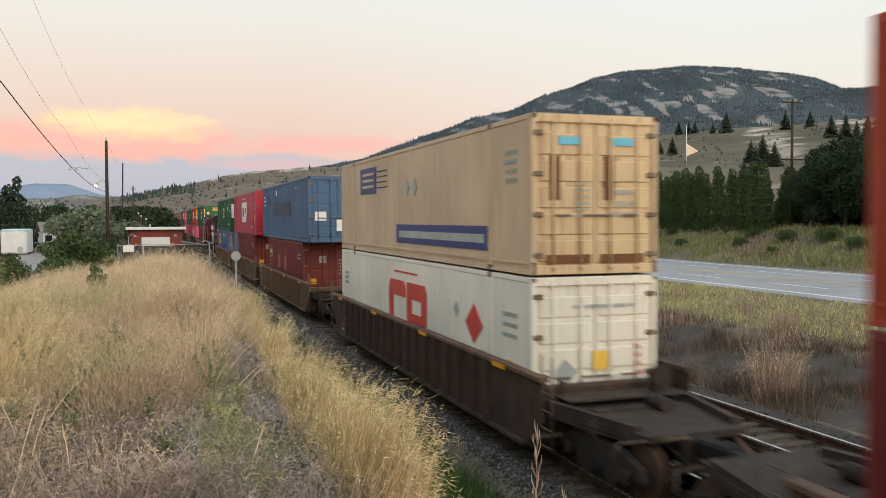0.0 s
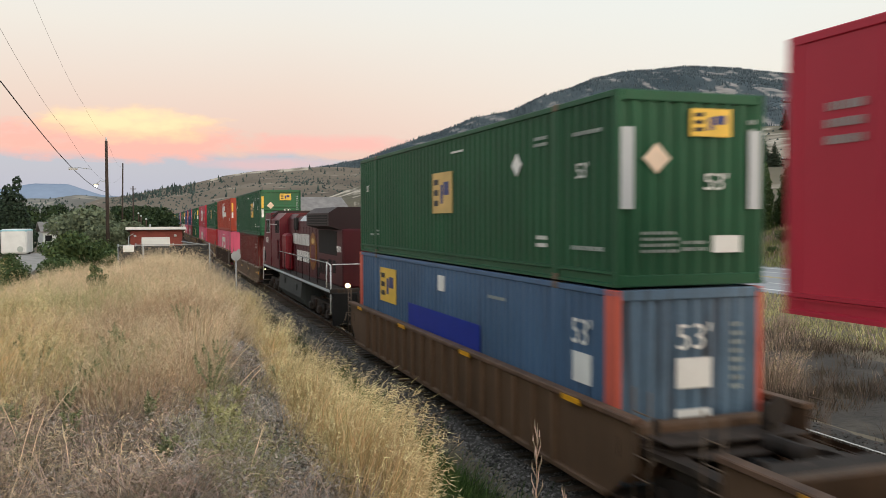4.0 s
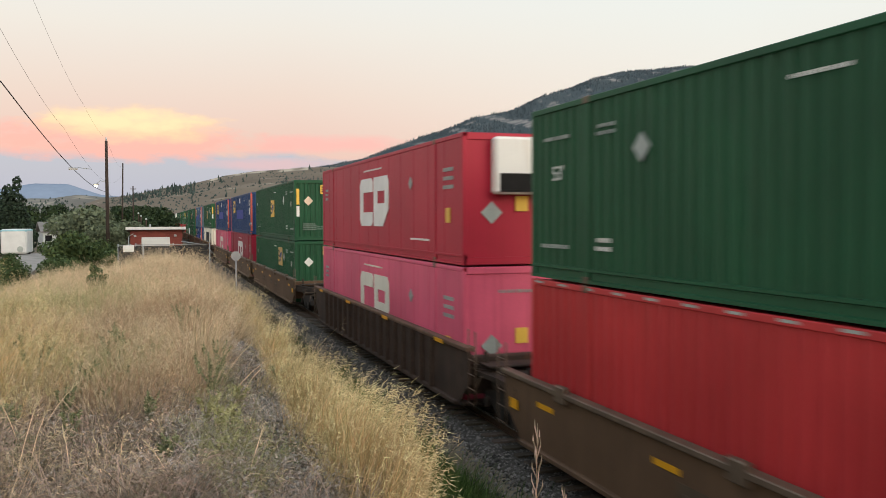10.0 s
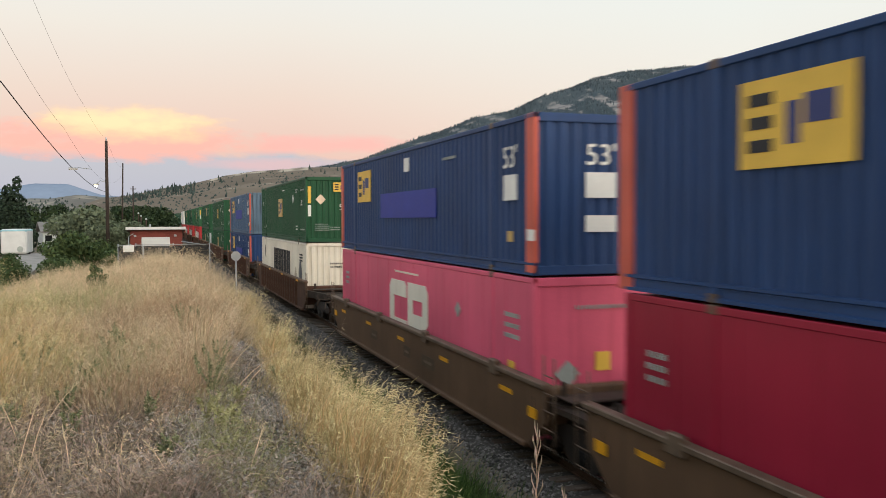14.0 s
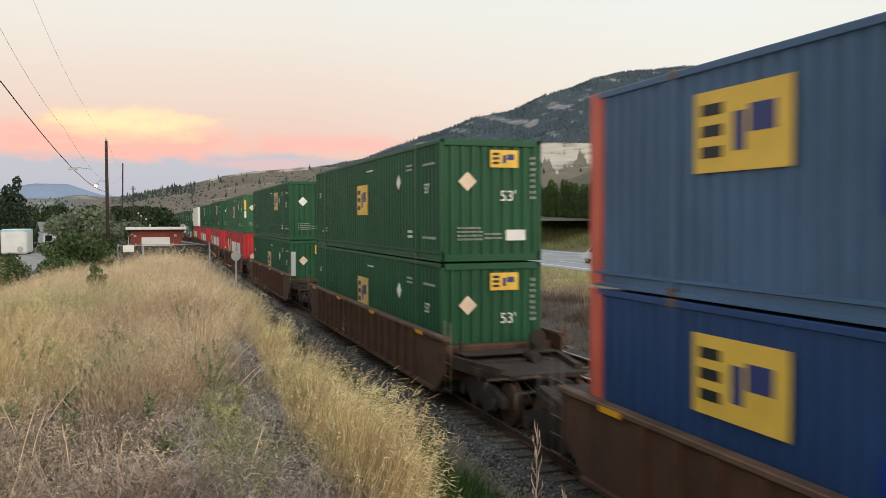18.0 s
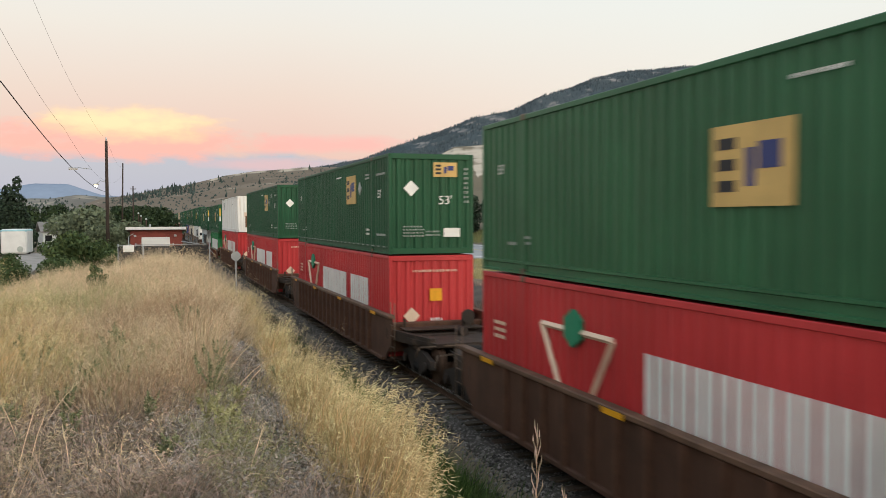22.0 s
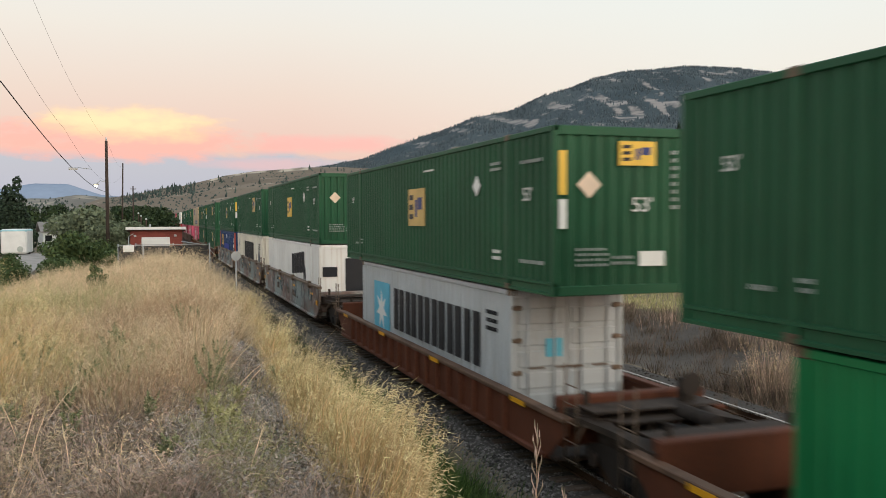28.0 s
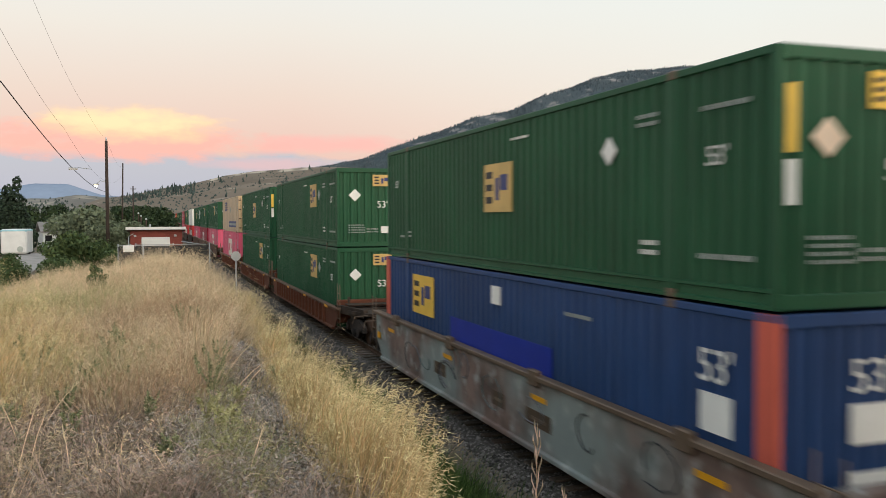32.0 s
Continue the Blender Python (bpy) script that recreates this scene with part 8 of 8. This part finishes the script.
def house(label, x, y, w, d, h, roof, turn, wall=CLAD, z=None):
    z = float(ground_z(x, y)) if z is None else z
    t = thing("house", label, "house", pose(x, y, z, 0, 0, turn), group="houses in the valley")
    part("wall", Shape().box(-w / 2, w / 2, -d / 2, d / 2, -1.0, h), wall, t)
    part("roof", Shape().prism([(-d / 2 - 0.4, h - 0.1), (0, h + d * 0.28), (d / 2 + 0.4, h - 0.1), (d / 2 + 0.4, h + 0.08), (0, h + d * 0.28 + 0.2), (-d / 2 - 0.4, h + 0.08)], "x", -w / 2 - 0.4, w / 2 + 0.4), roof, t)
    for k in range(3):
        u = -w / 2 + w * (k + 0.5) / 3
        wi = part("window", Shape().box(u - 0.5, u + 0.5, -d / 2 - 0.03, -d / 2 + 0.02, h * 0.4, h * 0.78), GLASSD, t, "dark window")
        part("frame", Shape().box(u - 0.56, u + 0.56, -d / 2 - 0.05, -d / 2 - 0.03, h * 0.78, h * 0.82).box(u - 0.56, u + 0.56, -d / 2 - 0.05, -d / 2 - 0.03, h * 0.36, h * 0.40), CLAD, wi)
    return t


house("white two-storey house with a grey roof beyond the tracks", 26.5, 147.0, 9, 8, 5.4, GREYR, 10)
house("grey house with white gable trim beyond the tracks", 52.0, 162.0, 11, 8, 5.0, GREYR, -8, PALE)
house("small pale house among the valley trees", -26.0, 259, 5, 5, 2.6, GREYR, 5, PALE, 2.2)
house("small grey-roofed house among the valley trees", -22.5, 262, 4, 5, 2.4, GREYR, 5, CLAD, 2.2)
house("low house with a dark roof beside the valley lane", -14.8, 150, 5, 5, 2.4, GREYR, 15, PALE, 0.0)

tr = thing("camper_trailer", "white camper trailer with a pale blue roof band", "trailer", pose(-15.0, 109, float(ground_z(-15, 109)) + 0.6))
zt = 3.25 - tr.location.z
part("body", Shape().cbox(-1.35, 1.35, -2.6, 2.6, 0.2, zt, 0.18), CLAD, tr)
part("roof_band", Shape().cbox(-1.37, 1.37, -2.62, 2.62, zt - 0.32, zt - 0.05, 0.1), ROOFP, tr, "pale blue band")
part("spare_wheel", Shape().tube((0.65, -2.62, 0.75), (0.65, -2.72, 0.75), 0.33, 16), GREYV, tr, "grey spare wheel cover")
for x in (-1.2, 1.2):
    part("wheel", Shape().tube((x - 0.1, 0, 0.02), (x + 0.1, 0, 0.02), 0.38, 14), BLACK, tr)
lane = tagged(new("lane", Shape().prism([(-9.6, 60), (-8.2, 60), (-10.8, 108), (-14.5, 112), (-14.5, 106)], "z", -0.6, 0.35).mesh("lane", GRAVEL)), "pale gravel lane into the valley", "lane", kind="structure")

# ---------------------------------------------------------------- road traffic
SILVER = mat("silver_car_paint", (0.42, 0.42, 0.42), 0.3, 0.4, 0.05, 2.0, 30)
WHCAR = mat("white_car_paint", (0.75, 0.75, 0.74), 0.3, 0, 0.04, 2.0, 30)
TARP = mat("blue_tarpaulin", (0.012, 0.05, 0.42), 0.5, 0, 0.12, 2.0, 12, 0.01)
TYRE = mat("black_tyre", (0.015, 0.015, 0.016), 0.8, 0, 0.2, 4.0, 30)
AMBER = glowing("lit_amber_lamp", (1.0, 0.45, 0.08), 2.5)
ROLLERS = []


def wheels(t, spots, r, v):
    me = shared(("tyre", r), lambda: Shape().tube((-0.1, 0, 0), (0.1, 0, 0), r, 18).mesh("wheel", TYRE))
    rim = shared(("rim", r), lambda: Shape().tube((-0.108, 0, 0), (-0.1, 0, 0), r * 0.6, 14).cbox(-0.112, -0.108, -r * 0.55, r * 0.55, -0.05, 0.05, 0.001).mesh("rim", GALV))
    for x, y in spots:
        w = part("wheel", me, TYRE, t, "black tyre", pose(x, y, r))
        part("rim", rim, GALV, w, "grey wheel rim")
        ROLLERS.append((w, r, v))


def car_body(profile, half):
    return Shape().prism(profile, "x", -half, half)


def pickup():
    t = thing("pickup_truck", "silver crew-cab pickup truck towing a boat", "car")
    part("body", car_body([(0, 0.45), (0, 0.95), (1.2, 1.08), (1.35, 1.1), (5.5, 1.1), (5.55, 0.5), (4.9, 0.42), (0.5, 0.42)], 0.92), SILVER, t)
    part("cab", car_body([(1.3, 1.1), (1.95, 1.72), (3.4, 1.74), (3.65, 1.1)], 0.84), SILVER, t)
    for a, b in ((1.62, 2.35), (2.45, 3.3)):
        part("window", Shape().prism([(a, 1.16), (a + 0.34 if a < 2 else a, 1.64), (b, 1.66), (b + (0.08 if a > 2 else 0), 1.16)], "x", -0.848, 0.848), GLASSD, t, "dark window")
    part("windshield", Shape().prism([(1.30, 1.14), (1.92, 1.70), (1.98, 1.70), (1.36, 1.14)], "x", -0.78, 0.78), GLASSD, t)
    part("cargo_bed", Shape().box(-0.8, 0.8, 3.75, 5.4, 1.08, 1.115), BLACK, t, "dark open cargo bed")
    part("lower_trim", Shape().box(-0.935, 0.935, 0.3, 5.4, 0.42, 0.58), GREYV, t, "grey lower trim")
    part("bumper", Shape().cbox(-0.92, 0.92, -0.12, 0.1, 0.45, 0.68, 0.05), GALV, t)
    for x in (-0.72, 0.72):
        part("headlight", Shape().cbox(x - 0.18, x + 0.18, -0.02, 0.1, 0.78, 0.95, 0.03), WHV, t)
        part("marker_light", Shape().cbox(x * 1.27 - 0.04, x * 1.27 + 0.04, 0.0, 0.22, 0.8, 0.92, 0.02), AMBER, t, "amber side light")
    wheels(t, [(x, y) for x in (-0.82, 0.82) for y in (0.95, 4.4)], 0.38, 28.5)
    return t


def boat_trailer():
    t = thing("boat_on_trailer", "boat under a blue tarpaulin on a two-axle trailer", "boat trailer")
    h = Shape().prism([(0.0, 1.25), (0.9, 0.75), (4.6, 0.7), (4.7, 1.3)], "x", -0.85, 0.85)
    part("hull", h, BLUV, t, "blue hull")
    part("cover", Shape().prism([(-0.1, 1.25), (1.9, 1.62), (2.7, 1.72), (4.2, 1.55), (4.8, 1.28)], "x", -0.92, 0.92), TARP, t, "blue tarpaulin")
    part("stripe", Shape().box(-0.865, 0.865, 0.6, 4.6, 1.0, 1.06), WHV, t, "white hull stripe")
    part("trailer_frame", Shape().cbox(-0.7, 0.7, 0.4, 4.4, 0.5, 0.6, 0.02).tube((0, -0.9, 0.5), (0, 0.5, 0.55), 0.05, 6), GALV, t)
    wheels(t, [(x, y) for x in (-0.85, 0.85) for y in (2.6, 3.4)], 0.3, 28.5)
    return t


def sedan():
    t = thing("car", "white sedan on the highway", "car")
    part("body", car_body([(0, 0.4), (0.05, 0.72), (1.1, 0.88), (3.9, 0.92), (4.5, 0.85), (4.55, 0.4)], 0.88), WHCAR, t)
    part("cabin", car_body([(1.05, 0.88), (1.75, 1.38), (3.1, 1.42), (3.95, 0.92)], 0.76), WHCAR, t)
    part("window", Shape().prism([(1.4, 0.93), (1.82, 1.32), (3.05, 1.36), (3.6, 0.96)], "x", -0.768, 0.768), GLASSD, t, "dark side windows")
    part("windshield", Shape().prism([(1.02, 0.92), (1.70, 1.36), (1.76, 1.36), (1.10, 0.92)], "x", -0.7, 0.7), GLASSD, t)
    for x in (-0.68, 0.68):
        part("headlight", Shape().cbox(x - 0.16, x + 0.16, -0.02, 0.1, 0.6, 0.72, 0.03), PALE, t)
    wheels(t, [(x, y) for x in (-0.78, 0.78) for y in (0.85, 3.6)], 0.32, 24.0)
    return t


TRAFFIC = [(pickup(), 33.0, 37.8 + 28.5 * 22.6, 28.5), (boat_trailer(), 33.0, 44.3 + 28.5 * 22.6, 28.5), (sedan(), 35.2, 55.2 + 24.0 * 18.2, 24.0)]


# ---------------------------------------------------------------- what moves
def rolling(ob, speed, r):
    """Turn a wheel about its axle so that it rolls towards -y, from the clip's start to its end."""
    rate = min(speed / r, 1.4 * FPS)
    place = Matrix.Translation(ob.location)
    walk(ob, [(k / FPS, place @ Matrix.Rotation(rate * k / FPS, 4, "X")) for k in range(32 * FPS + 1)])


def roll_alike(obs, speed, r):
    """Wheels that sit alike on their trucks roll by one and the same keyed turn."""
    rolling(obs[0], speed, r)
    keys = obs[0].animation_data
    for ob in obs[1:]:
        ob.rotation_mode = "QUATERNION"
        ad = ob.animation_data_create()
        ad.action = keys.action
        ad.action_slot = keys.action_slot


def motions():
    times = [0, 4, 8, 12, 16, 20, 24, 28, 32]
    for ob, x, y, z, turn in MOVERS:
        walk(ob, [(t, pose(x, y - SPEED * t, z, 0, 0, turn)) for t in times])
    for ob, x, y, v in TRAFFIC:
        walk(ob, [(t, pose(x, y - v * t, 0.5)) for t in times])
    alike = {}
    for ob, r, v in WHEELS + ROLLERS:
        alike.setdefault((round(v, 2), r, *(round(q, 3) for q in ob.location)), []).append(ob)
    for (v, r, *_), obs in alike.items():
        roll_alike(obs, v, r)


motions()
